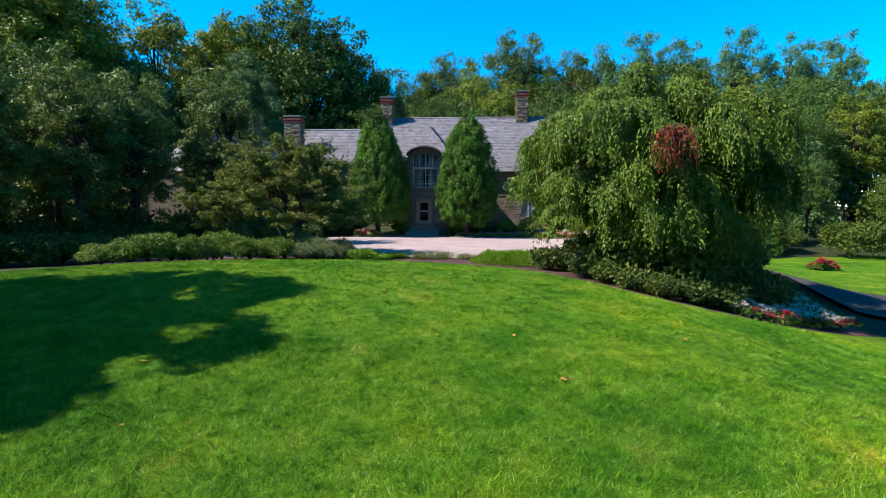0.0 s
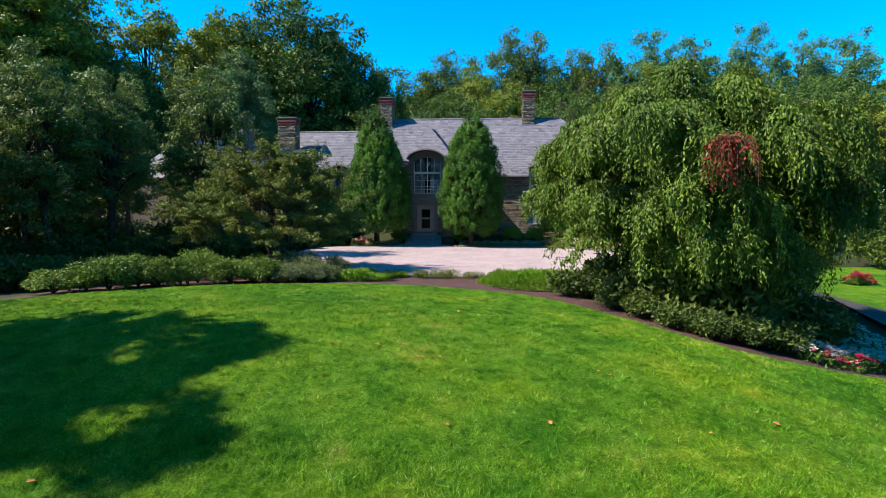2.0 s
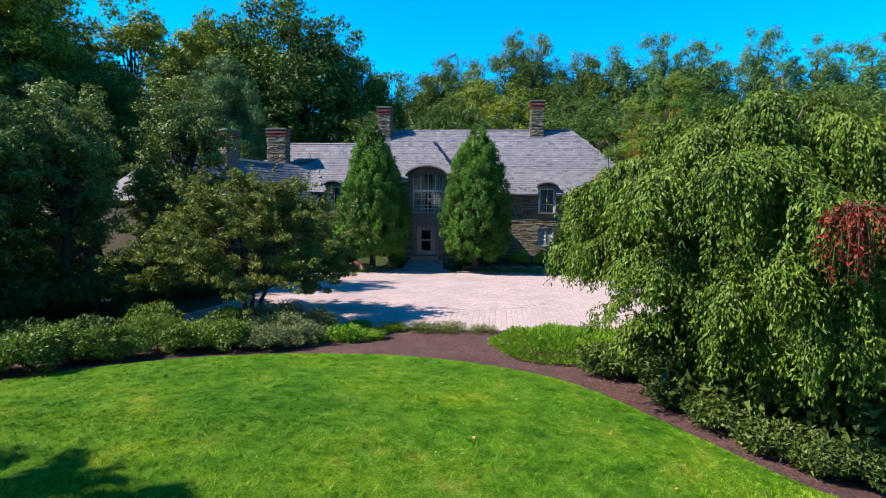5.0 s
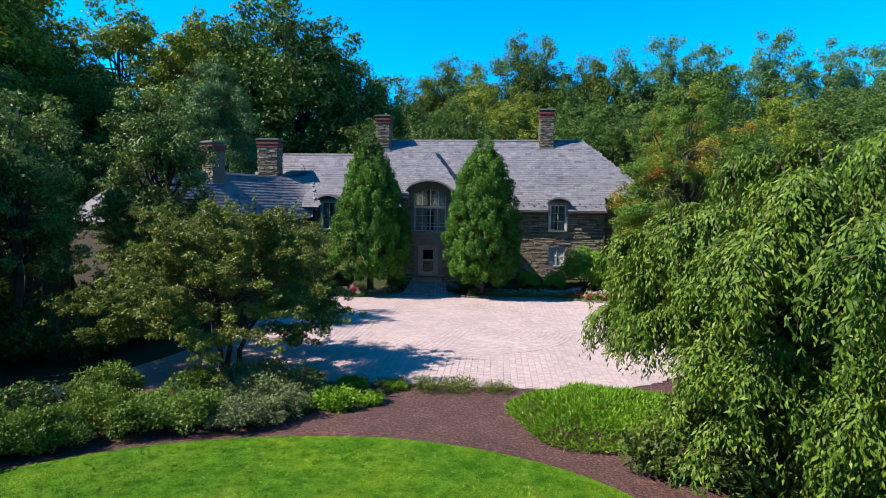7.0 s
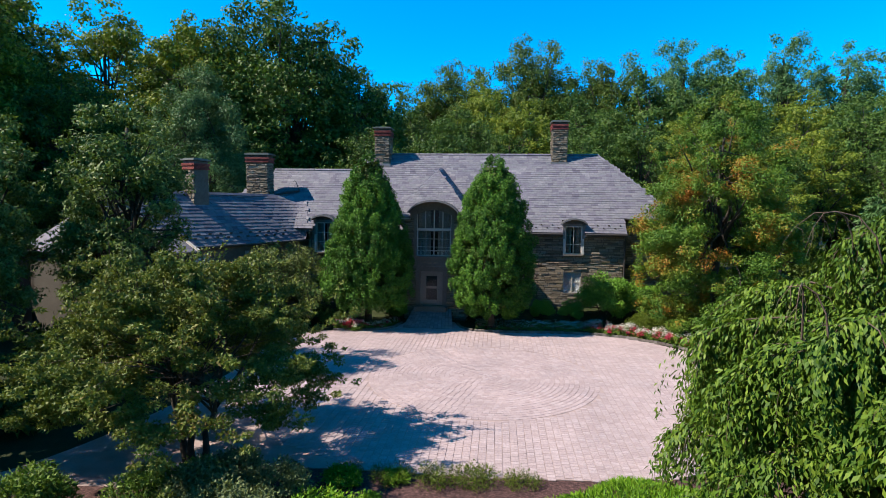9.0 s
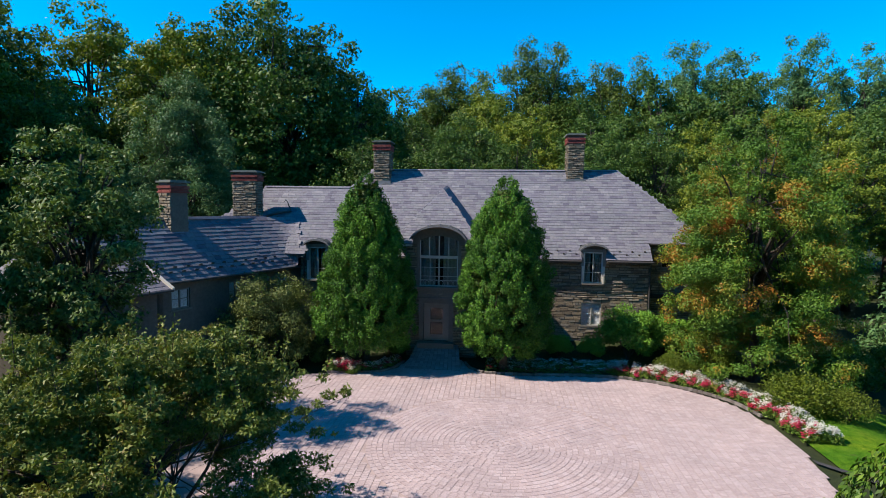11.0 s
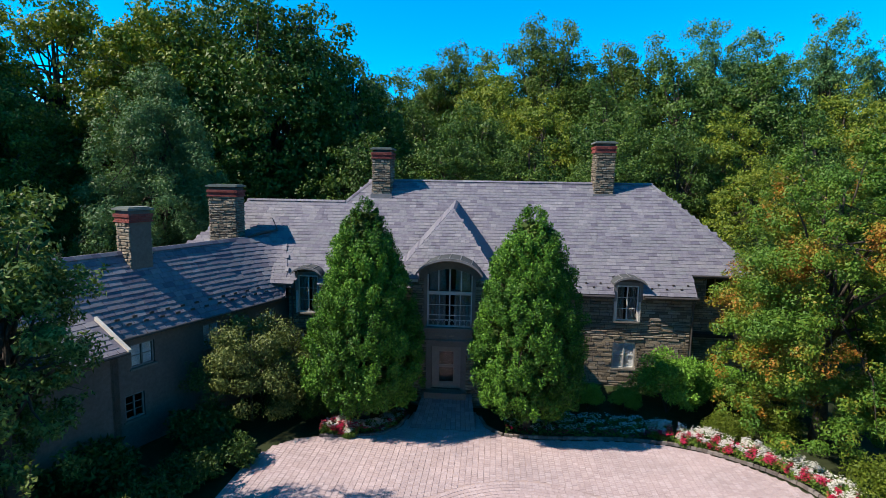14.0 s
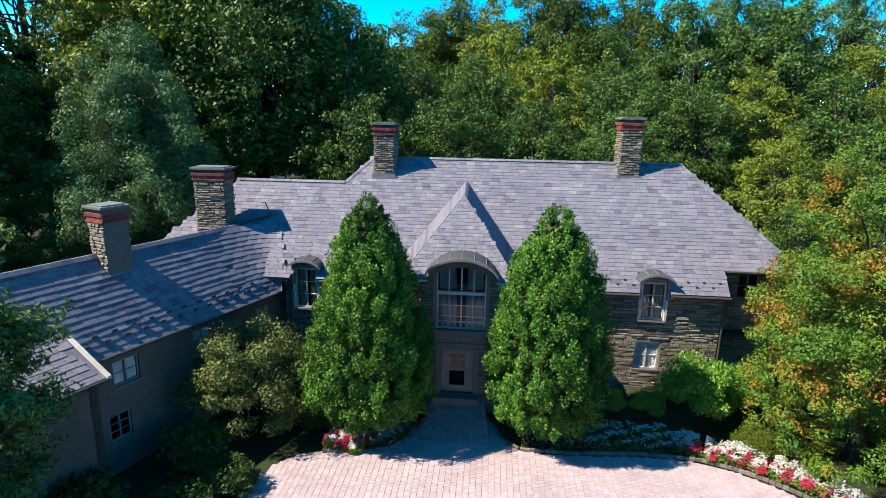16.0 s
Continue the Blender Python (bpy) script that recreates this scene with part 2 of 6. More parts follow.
BRICK = pieces_material("red_brick", [(0.0, (0.120, 0.024, 0.021)), (0.5, (0.162, 0.036, 0.030)), (1.0, (0.198, 0.060, 0.048))], 16.0, 0.85, 0.3, 0.006)
# Same pavers as the court, with the walk's shade put into the colour.
SHADED_PAVER = pieces_material("shaded_paver", [(0.0, (0.150, 0.128, 0.128)), (0.5, (0.185, 0.160, 0.160)), (1.0, (0.225, 0.195, 0.195))], 14.0, 0.9, 0.3, 0.006, 0.2)
EDGING = pieces_material("edging_stone", [(0.0, (0.078, 0.068, 0.062)), (0.5, (0.124, 0.107, 0.096)), (1.0, (0.168, 0.152, 0.140))], 12.0, 0.9, 0.4, 0.01)


def glass_material(name):
    m = Nodes(name, 0.03, 0, 0.9)
    m.bsdf.inputs["Base Color"].default_value = (0.85, 0.9, 0.92, 1)
    m.bsdf.inputs["Transmission Weight"].default_value = 1.0
    m.bsdf.inputs["IOR"].default_value = 1.33
    m.bump(m.noise(1.5, 2), 0.05, 0.02)
    return m.mat


GLASS = glass_material("window_glass")

# ---- mesh helpers ----


class Build:
    """Collects vertices and faces for one mesh."""

    def __init__(self, weld=False):
        self.v, self.f, self.weld = [], [], weld

    def face(self, *points):
        n = len(self.v)
        self.v += [tuple(p) for p in points]
        self.f.append(tuple(range(n, n + len(points))))

    def hexa(self, c, bottom=True):
        """A solid from eight corners: four of the back, then four of the front, in the same order round."""
        n = len(self.v)
        self.v += [tuple(p) for p in c]
        quads = [(4, 5, 6, 7), (0, 4, 7, 3), (1, 2, 6, 5), (2, 3, 7, 6), (0, 1, 5, 4)]
        if bottom:
            quads.append((3, 2, 1, 0))
        self.f += [tuple(n + i for i in q) for q in quads]

    def box(self, a, b):
        (x0, y0, z0), (x1, y1, z1) = a, b
        self.hexa([(x0, y0, z0), (x1, y0, z0), (x1, y1, z0), (x0, y1, z0), (x0, y0, z1), (x1, y0, z1), (x1, y1, z1), (x0, y1, z1)])

    def tube(self, path, radii, sides=7, closed=True):
        path = [Vector(p) for p in path]
        n0 = len(self.v)
        for i, p in enumerate(path):
            way = (path[min(i + 1, len(path) - 1)] - path[max(i - 1, 0)]).normalized()
            a = way.orthogonal().normalized() if abs(way.z) > 0.95 else way.cross(Vector((0, 0, 1))).normalized()
            b = way.cross(a)
            for k in range(sides):
                t = 2 * math.pi * k / sides
                self.v.append(tuple(p + (a * math.cos(t) + b * math.sin(t)) * radii[i]))
        for i in range(len(path) - 1):
            for k in range(sides):
                q = n0 + i * sides
                self.f.append((q + k, q + (k + 1) % sides, q + sides + (k + 1) % sides, q + sides + k))
        if closed:
            self.f.append(tuple(n0 + k for k in range(sides))[::-1])
            self.f.append(tuple(n0 + (len(path) - 1) * sides + k for k in range(sides)))

    def graft(self, start, host):
        """Joins the tube that begins at vertex start to the nearest vertex among the first host ones."""
        near = np.array(self.v[:host])
        k = int(np.argmin(((near - np.array(self.v[start])) ** 2).sum(1)))
        self.f.append((start, start + 1, k))

    def mesh(self, name, material, smooth=False, fix=True):
        me = bpy.data.meshes.new(name)
        me.from_pydata(self.v, [], self.f)
        me.materials.append(material)
        if fix:
            bm = bmesh.new()
            bm.from_mesh(me)
            if self.weld:
                bmesh.ops.remove_doubles(bm, verts=bm.verts, dist=1e-5)
            bmesh.ops.recalc_face_normals(bm, faces=bm.faces)
            bm.to_mesh(me)
            bm.free()
        if smooth:
            me.shade_smooth()
        return me


def part(name, data, material=None, parent=None, label=""):
    """One mesh object, from a Build or a mesh, under a thing or a part."""
    me = data.mesh(name, material) if isinstance(data, Build) else data
    ob = new(name, me)
    if parent is not None:
        ob.parent = parent
    if label:
        tagged(ob, label)
    return ob


def thing(name, label, category, at=(0, 0, 0), group="", kind="", turn=0):
    ob = new(name)
    ob.empty_display_size = 0.3
    ob.matrix_basis = pose(*at, 0, 0, turn)
    return tagged(ob, label, category, group, kind)


def quads_mesh(name, verts, material, n=4):
    """A mesh of separate n-sided faces from an array (faces, n, 3)."""
    me = bpy.data.meshes.new(name)
    count = len(verts)
    me.vertices.add(count * n)
    me.vertices.foreach_set("co", np.ascontiguousarray(verts, np.float32).ravel())
    me.loops.add(count * n)
    me.loops.foreach_set("vertex_index", np.arange(count * n, dtype=np.int32))
    me.polygons.add(count)
    me.polygons.foreach_set("loop_start", np.arange(0, count * n, n, dtype=np.int32))
    me.update(calc_edges=True)
    me.materials.append(material)
    return me


def unit(a):
    return a / np.maximum(np.linalg.norm(a, axis=-1, keepdims=True), 1e-9)


def leaf_mesh(name, rng, base, axis, length, ratio, material, simple=False, facing=None, loose=0.45):
    """Kite-shaped leaves from their stalks along their axes, folded a little; simple: three-cornered ones, for far trees.
    facing: the way that the blades of the leaves turn, more or less."""
    n = len(base)
    length = np.broadcast_to(length, (n,))[:, None]
    turned = rng.normal(size=(n, 3))
    if facing is not None:
        turned = unit(facing) + turned * loose
    side = unit(np.cross(axis, turned))
    up = np.cross(side, axis)
    mid = base + axis * length * 0.45 + up * length * 0.08
    tip = base + axis * length - up * length * 0.05
    wide = side * length * ratio * 0.5
    if simple:
        return quads_mesh(name, np.stack([base - wide, base + wide * 1.2, tip], 1), material, 3)
    return quads_mesh(name, np.stack([base, mid + wide, tip, mid - wide], 1), material)


def smoothstep(a, b, x):
    t = np.clip((x - a) / (b - a), 0, 1)
    return t * t * (3 - 2 * t)


def height(x, y):
    """The lie of the land."""
    x, y = np.asarray(x, float), np.asarray(y, float)
    z = 0.78 * np.exp(-(((x + 4.5) / np.where(x < -4.5, 13.0, 9.0)) ** 2) - ((y - 12.5) / np.where(y > 12.5, 8.2, 7.0)) ** 2) * (1 - smoothstep(20.5, 24.5, y))
    z = z - 1.3 * smoothstep(4, 14, x) * np.maximum(smoothstep(27, 19, y), smoothstep(12, 19, x) * (1 - smoothstep(44, 60, y)))
    z = z - 0.35 * smoothstep(12, 4, y)
    z = z + 0.75 * smoothstep(44.8, 47.2, y) * (1 - smoothstep(10, 16, x)) * smoothstep(-15, -12, x)
    return z


def land(x, y):
    return float(height(x, y))

# ---- ground ----


def spread(lo, hi, near_lo, near_hi, step, grow=1.18):
    out = list(np.arange(near_lo, near_hi + 1e-6, step))
    s, v = step, near_hi
    while v < hi:
        s *= grow
        v += s
        out.append(v)
    s, v = step, near_lo
    while v > lo:
        s *= grow
        v -= s
        out.insert(0, v)
    return np.array(out)


def sheet(xs, ys, zf):
    gx, gy = np.meshgrid(xs, ys)
    v = np.stack([gx, gy, zf(gx, gy)], -1).reshape(-1, 3)
    w = len(xs)
    f = [(j * w + i, j * w + i + 1, (j + 1) * w + i + 1, (j + 1) * w + i) for j in range(len(ys) - 1) for i in range(w - 1)]
    return v, f


def sheet_object(name, v, f, material, label, smooth=True):
    me = bpy.data.meshes.new(name)
    me.from_pydata(v.tolist() if hasattr(v, "tolist") else v, [], f)
    me.materials.append(material)
    if smooth:
        me.shade_smooth()
    return tagged(new(name, me), label, "ground", "", "structure")


gv, gf = sheet(spread(-1500, 1500, -32, 40, 0.6), spread(-1500, 1500, -8, 62, 0.6), lambda x, y: height(x, y) - 0.09)
sheet_object("ground", gv, gf, SOIL, "dark woodland soil with low green growth")

EDGE_X = [-60, -30, -18, -13.5, -11.7, -11.0, -9.8, -8.9, -7.7, -5.3, -2.5, -0.4, 1.6, 2.85, 3.9, 5.2, 6.1, 7.0, 8.6, 10, 13, 16, 24, 60]
EDGE_Y = [-6, 2, 9.0, 13.2, 15.2, 16.1, 17.3, 18.1, 18.9, 19.75, 20.15, 19.9, 19.15, 18.2, 16.4, 14.5, 13.7, 13.5, 13.8, 14.4, 15.6, 16.6, 17.5, 19]


def lawn_edge(x):
    """Where the lawn ends ahead, smoothed between its bends."""
    x = np.asarray(x, float)
    return sum(np.interp(x + d, EDGE_X, EDGE_Y) for d in (-0.6, -0.3, 0, 0.3, 0.6)) / 5


def strip_sheet(name, xs, lo, hi, rows, lift, material, label):
    """A sheet over the land between two curves lo(x) and hi(x)."""
    t = np.linspace(0, 1, rows)
    v = []
    for x in xs:
        ys = lo(x) + (hi(x) - lo(x)) * t
        v += [(x, y, land(x, y) + lift) for y in ys]
    f = [(i * rows + j, (i + 1) * rows + j, (i + 1) * rows + j + 1, i * rows + j + 1) for i in range(len(xs) - 1) for j in range(rows - 1)]
    return sheet_object(name, v, f, material, label)


strip_sheet("lawn", np.arange(-32, 40.1, 0.5), lambda x: -25.0, lambda x: float(lawn_edge(x)), 100, 0.0, LAWN, "bright green mown lawn on a gentle mound")
strip_sheet("mulch_bed", np.arange(-13, 13.1, 0.4), lambda x: float(lawn_edge(x)) - 0.02, lambda x: 25.6 + 0 * x if x < 3 else 25.6 + (x - 3) * 0.4, 14, -0.035, MULCH, "dark brown shredded bark mulch bed")
def road_far(x):
    return float(np.interp(x, [9.5, 13, 16.8, 18.7, 30, 60], [34, 30.5, 26.1, 24.3, 22.5, 23]))


strip_sheet("side_lawn", np.arange(10.2, 60.1, 0.8), lambda x: road_far(x) + 0.02, lambda x: 40.0 + (x - 10) * 0.25, 30, 0.0, LAWN, "sunlit green side lawn beyond the drive")


# Asphalt drive that passes behind the near flower bed.
strip_sheet("road", np.arange(9.6, 60.1, 0.6), lambda x: float(np.interp(x, [9.5, 13.2, 14.3, 14.9, 15.6, 18, 30, 60], [33.7, 29.6, 24.5, 20.0, 18.3, 17.6, 18.2, 19.2])), road_far, 14, 0.01, ASPHALT, "grey asphalt drive")

# ---- paved court ----
COURT_C = (-1.2, 33.8)
COURT = [(-7.0, 25.05), (3.4, 25.1), (6.0, 26.6), (8.2, 29.2), (9.4, 32.4), (9.7, 35.5), (9.55, 37.6), (8.95, 39.6), (7.2, 41.35), (5.2, 42.3), (2.8, 42.35),
         (0.2, 42.1), (-1.9, 42.1), (-2.8, 42.9), (-3.2, 44.9), (-6.2, 44.9), (-6.5, 42.6), (-7.3, 41.8), (-9.9, 41.35), (-11.2, 40.8), (-12.0, 39.4), (-12.1, 37.0), (-11.9, 33.0)]
DRIVE = [(-11.9, 33.0), (-12.2, 28.0), (-13.2, 24.2), (-15.0, 22.2), (-17.6, 21.8), (-18.4, 20.6), (-17.6, 19.6), (-12.6, 20.0), (-10.2, 22.4), (-8.9, 24.4), (-7.0, 25.05)]


def rounded(poly, times=2):
    """Corners cut twice, so that the outline bends smoothly."""
    for _ in range(times):
        out = []
        for (ax, ay), (bx, by) in zip(poly, poly[1:] + poly[:1]):
            out += [(0.75 * ax + 0.25 * bx, 0.75 * ay + 0.25 * by), (0.25 * ax + 0.75 * bx, 0.25 * ay + 0.75 * by)]
        poly = out
    return poly


def inside(poly, x, y):
    hit = False
    for (ax, ay), (bx, by) in zip(poly, poly[1:] + poly[:1]):
        if (ay > y) != (by > y) and x < (bx - ax) * (y - ay) / (by - ay) + ax:
            hit = not hit
    return hit


COURT_R = rounded(COURT)
WHOLE = rounded(COURT + DRIVE[1:-1])


def slab(name, poly, z, depth, material, label):
    bm = bmesh.new()
    vs = [bm.verts.new((x, y, z)) for x, y in poly]
    face = bm.faces.new(vs)
    bmesh.ops.triangulate(bm, faces=[face])
    ext = bmesh.ops.extrude_face_region(bm, geom=bm.faces[:])
    bmesh.ops.translate(bm, verts=[e for e in ext["geom"] if isinstance(e, bmesh.types.BMVert)], vec=(0, 0, -depth))
    bmesh.ops.recalc_face_normals(bm, faces=bm.faces)
    me = bpy.data.meshes.new(name)
    bm.to_mesh(me)
    bm.free()
    me.materials.append(material)
    return tagged(new(name, me), label, "pavement", "", "structure")


pavement = slab("pavement", WHOLE, -0.012, 0.25, JOINT, "pale pinkish paved forecourt with a ring pattern")

ramp = Build()
ramp.hexa([(-6.2, 42.55, -0.2), (-3.2, 42.55, -0.2), (-3.5, 45.0, -0.2), (-5.9, 45.0, -0.2), (-6.2, 42.55, 0.012), (-3.2, 42.55, 0.012), (-3.5, 45.0, 0.72), (-5.9, 45.0, 0.72)])
tagged(part("walk_ramp", ramp, SHADED_WALK), "paved walk rising to the front door", "pavement", "", "structure")

# ---- the house ----
RIDGE_Y, RIDGE_Z, EAVE_Y, EAVE_Z = 52.48, 11.14, 46.84, 5.6
PITCH = (RIDGE_Z - EAVE_Z) / (RIDGE_Y - EAVE_Y)
WALL_Y, FLOOR_Z = 47.3, 0.0


def roof_z(y):
    return EAVE_Z + PITCH * (y - EAVE_Y)


house = thing("house", "two-storey grey fieldstone country house with a slate roof", "house", (0, 0, 0))


def stones(rng, width, tall, holes, row=(0.075, 0.19), length=(0.16, 0.66), gap=0.022):
    """Rectangles of a coursed rubble wall of that size, none over a hole (u0, v0, u1, v1)."""
    out, v = [], 0.0
    while v < tall - 0.03:
        h = min(rng.uniform(*row), tall - v)
        if tall - v - h < 0.06:
            h = tall - v
        u = -rng.uniform(0, 0.2)
        while u < width:
            w = rng.uniform(*length)
            u0, u1 = max(u, 0), min(u + w, width)
            if width - u1 < 0.08:
                u1 = width
            pieces = [(u0, u1)]
            for a, b, c, d in holes:
                if v + h > b + 0.02 and v < d - 0.02:
                    pieces = [q for p in pieces for q in ((p[0], min(p[1], a)), (max(p[0], c), p[1])) if q[1] - q[0] > 0.03]
            out += [(p[0] + gap / 2, v + gap / 2, p[1] - gap / 2, v + h - gap / 2) for p in pieces if p[1] - p[0] > 0.04]
            if u1 >= width:
                break
            u += w
        v += h
    return out


def put_stone(build, rng, origin, u, n, rect):
    """One stone block proud of the wall face that starts at origin, runs along u and faces n."""
    u0, v0, u1, v1 = rect
    proud = rng.uniform(0.015, 0.075)
    z, c = Vector((0, 0, 1)), 0.012
    back = [origin + u * a + z * b for a, b in ((u0, v0), (u1, v0), (u1, v1), (u0, v1))]
    front = [origin + u * a + z * b + n * (proud + rng.uniform(-0.012, 0.012)) for a, b in ((u0 + c, v0 + c + rng.uniform(0, 0.012)), (u1 - c, v0 + c + rng.uniform(0, 0.012)), (u1 - c, v1 - c - rng.uniform(0, 0.02)), (u0 + c, v1 - c - rng.uniform(0, 0.02)))]
    build.hexa(back + front, False)


def wall_with_holes(origin, u, n, width, tall, holes, thick=0.32):
    """A wall of that thickness behind its face, with openings that go through it."""
    build = Build(True)
    us = sorted({0.0, width, *[h[0] for h in holes], *[h[2] for h in holes]})
    vs = sorted({0.0, tall, *[h[1] for h in holes], *[h[3] for h in holes]})
    z = Vector((0, 0, 1))
    for a, c in zip(us, us[1:]):
        for b, d in zip(vs, vs[1:]):
            if any(h[0] < (a + c) / 2 < h[2] and h[1] < (b + d) / 2 < h[3] for h in holes):
                continue
            q = [origin + u * i + z * j for i, j in ((a, b), (c, b), (c, d), (a, d))]
            build.hexa([p - n * thick for p in q] + q)
    return build


STONE_RNG = random.Random(5)
X_, Y_ = Vector((1, 0, 0)), Vector((0, 1, 0))
NEAR_STONES = []  # blocks of the sunlit end of the front, made as pieces at the end of the file


def stone_face(parent, name, origin, u, n, width, tall, holes, keep=None):
    part(name, wall_with_holes(origin, u, n, width, tall, holes), MORTAR, parent)
    build = Build()
    for rect in stones(STONE_RNG, width, tall, holes):
        if keep and keep(rect):
            NEAR_STONES.append((origin, u, n, rect))
        else:
            put_stone(build, STONE_RNG, origin, u, n, rect)
    if build.v:
        ob = part("stonework", build.mesh("stonework", STONE, fix=False), None, parent, "grey-brown coursed fieldstone")
        tagged(ob, kind="stuff")


# Front wall of the main block, in three stretches round the projecting bay.
FX0, BAY0, BAY1, FX1 = -13.6, -6.5, -2.55, 7.45
right_holes = [(3.66 - BAY1, 1.61, 4.81 - BAY1, 3.01), (3.69 - BAY1, 4.19, 4.80 - BAY1, 5.62)]
left_holes = [(-13.0 - FX0, 4.05, -11.9 - FX0, 5.62), (-12.9 - FX0, 1.5, -11.8 - FX0, 3.0)]
stone_face(house, "wall", Vector((BAY1, WALL_Y, 0)), X_, -Y_, FX1 - BAY1, 5.62, right_holes, lambda r: r[0] > 2.2 and r[1] > 0.9)
stone_face(house, "wall", Vector((FX0, WALL_Y, 0)), X_, -Y_, BAY0 - FX0, 5.62, left_holes)
# Set-back stretch and the right-hand return.
stone_face(house, "wall", Vector((FX1, 48.35, 0)), X_, -Y_, 3.2, 6.6, [(1.0, 5.05, 2.0, 6.35)])
stone_face(house, "wall", Vector((FX1, WALL_Y + 0.01, 0)), Y_, X_, 1.0, 5.6, [])
plain = Build()
plain.box((10.35, 48.7, 0), (10.65, 57.0, 6.6))
plain.box((-20.5, 56.7, 0), (10.65, 57.0, 5.6))
plain.box((-20.8, 47.6, 0), (-20.5, 57.0, 5.6))
part("wall", plain, MORTAR, house)
# Added floors and wall, coloured dark so the windows look into shade.
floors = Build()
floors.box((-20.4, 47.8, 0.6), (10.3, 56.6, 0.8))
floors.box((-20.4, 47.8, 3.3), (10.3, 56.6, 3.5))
part("inner_floor", floors, ROOM_SHADE, house)
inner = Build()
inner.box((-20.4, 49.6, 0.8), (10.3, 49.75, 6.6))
part("inner_wall", inner, ROOM_SHADE, house)

# Roof slopes as thick slabs under the slates.


def slope(build, pts, thick=0.14):
    n = (Vector(pts[1]) - Vector(pts[0])).cross(Vector(pts[2]) - Vector(pts[0])).normalized()
    if n.z < 0:
        n = -n
    top = [Vector(p) for p in pts]
    low = [p - n * thick for p in top]
    k, b = len(pts), len(build.v)
    build.v += [tuple(p) for p in top + low]
    build.f.append(tuple(range(b, b + k)))
    build.f.append(tuple(range(b + k, b + 2 * k))[::-1])
    for i in range(k):
        j = (i + 1) % k
        build.f.append((b + i, b + k + i, b + k + j, b + j))


DORMERS = (-12.45, 4.245)
NOTCHES = [p for d in DORMERS for p in ((d - 0.72, EAVE_Y), (d - 0.72, 47.7), (d + 0.72, 47.7), (d + 0.72, EAVE_Y))]
FRONT = [(-14.2, EAVE_Y), *NOTCHES, (7.55, EAVE_Y), (7.55, 47.86), (11.15, 47.86), (6.5, RIDGE_Y), (-10.1, RIDGE_Y), (-11.45, 51.17), (-17.4, 51.17), (-21.6, 47.0)]
LOW_Z = roof_z(51.17)
roof_b = Build()
slope(roof_b, [(x, y, roof_z(y)) for x, y in FRONT])
slope(roof_b, [(6.5, RIDGE_Y, RIDGE_Z), (11.15, 47.86, 6.6), (11.15, 57.1, 6.6)])
slope(roof_b, [(-10.1, RIDGE_Y, RIDGE_Z), (6.5, RIDGE_Y, RIDGE_Z), (11.15, 57.1, 6.6), (-14.0, 57.1, 6.6)])
slope(roof_b, [(-10.1, RIDGE_Y, RIDGE_Z), (-11.45, 51.17, LOW_Z), (-14.0, 57.1, 6.6)])
slope(roof_b, [(-17.4, 51.17, LOW_Z), (-11.45, 51.17, LOW_Z), (-11.45, 55.6, 5.6), (-21.6, 55.6, 5.6)])
slope(roof_b, [(-17.4, 51.17, LOW_Z), (-21.6, 47.0, 5.76), (-21.6, 55.6, 5.6)])
roof = part("roof", roof_b, SLATE, house)
fascia = Build()
for fx0, fx1 in ((-13.6, -13.18), (-11.72, 3.52), (4.97, 7.5)):
    fascia.box((fx0, 46.9, 5.36), (fx1, 47.0, 5.5))
    fascia.box((fx0, 46.98, 5.36), (fx1, 47.3, 5.40))
fascia.box((7.56, 47.93, 6.36), (11.0, 48.03, 6.5))
part("fascia", fascia, DARK_TRIM, house)
for gx0, gx1, gy, gz in ((-11.7, -6.7, 46.80, 5.5), (-2.5, 3.5, 46.80, 5.5), (5.0, 7.6, 46.80, 5.5), (7.6, 11.0, 47.82, 6.5)):
    gutter = Build()
    gutter.tube([(gx0, gy, gz), (gx1, gy, gz)], [0.065, 0.065], 8)
    part("gutter", gutter, DARK_TRIM, house)
for dx, dy, dz in ((7.52, 47.2, 5.4), (-13.35, 47.18, 5.4)):
    pipe = Build()
    pipe.tube([(dx, dy - 0.3, dz + 0.05), (dx, dy, dz - 0.3), (dx, dy, 0.2)], [0.05, 0.05, 0.05], 8)
    part("downpipe", pipe, DARK_TRIM, house)
# Ridge and hip cappings.
caps = Build()
for a, b in (((-10.1, RIDGE_Y, RIDGE_Z), (6.5, RIDGE_Y, RIDGE_Z)), ((-17.4, 51.17, LOW_Z), (-11.45, 51.17, LOW_Z)), ((6.5, RIDGE_Y, RIDGE_Z), (11.15, 47.86, 6.6)), ((-10.1, RIDGE_Y, RIDGE_Z), (-11.45, 51.17, LOW_Z))):
    a, b = Vector(a), Vector(b)
    count = int((b - a).length / 0.42)
    for i in range(count):
        p, q = a.lerp(b, i / count), a.lerp(b, (i + 0.97) / count)
        side = (q - p).cross(Vector((0, 0, 1))).normalized() * 0.15
        lift = Vector((0, 0, 0.045 + STONE_RNG.uniform(-0.006, 0.006)))
        caps.hexa([p - side - Vector((0, 0, 0.05)), q - side - Vector((0, 0, 0.05)), q + side - Vector((0, 0, 0.05)), p + side - Vector((0, 0, 0.05)),
                   p - side * 0.25 + lift, q - side * 0.25 + lift, q + side * 0.25 + lift, p + side * 0.25 + lift])
tagged(part("ridge_capping", caps, SLATE, house, "slate ridge and hip cappings"), kind="stuff")

SLATE_BOXES = []


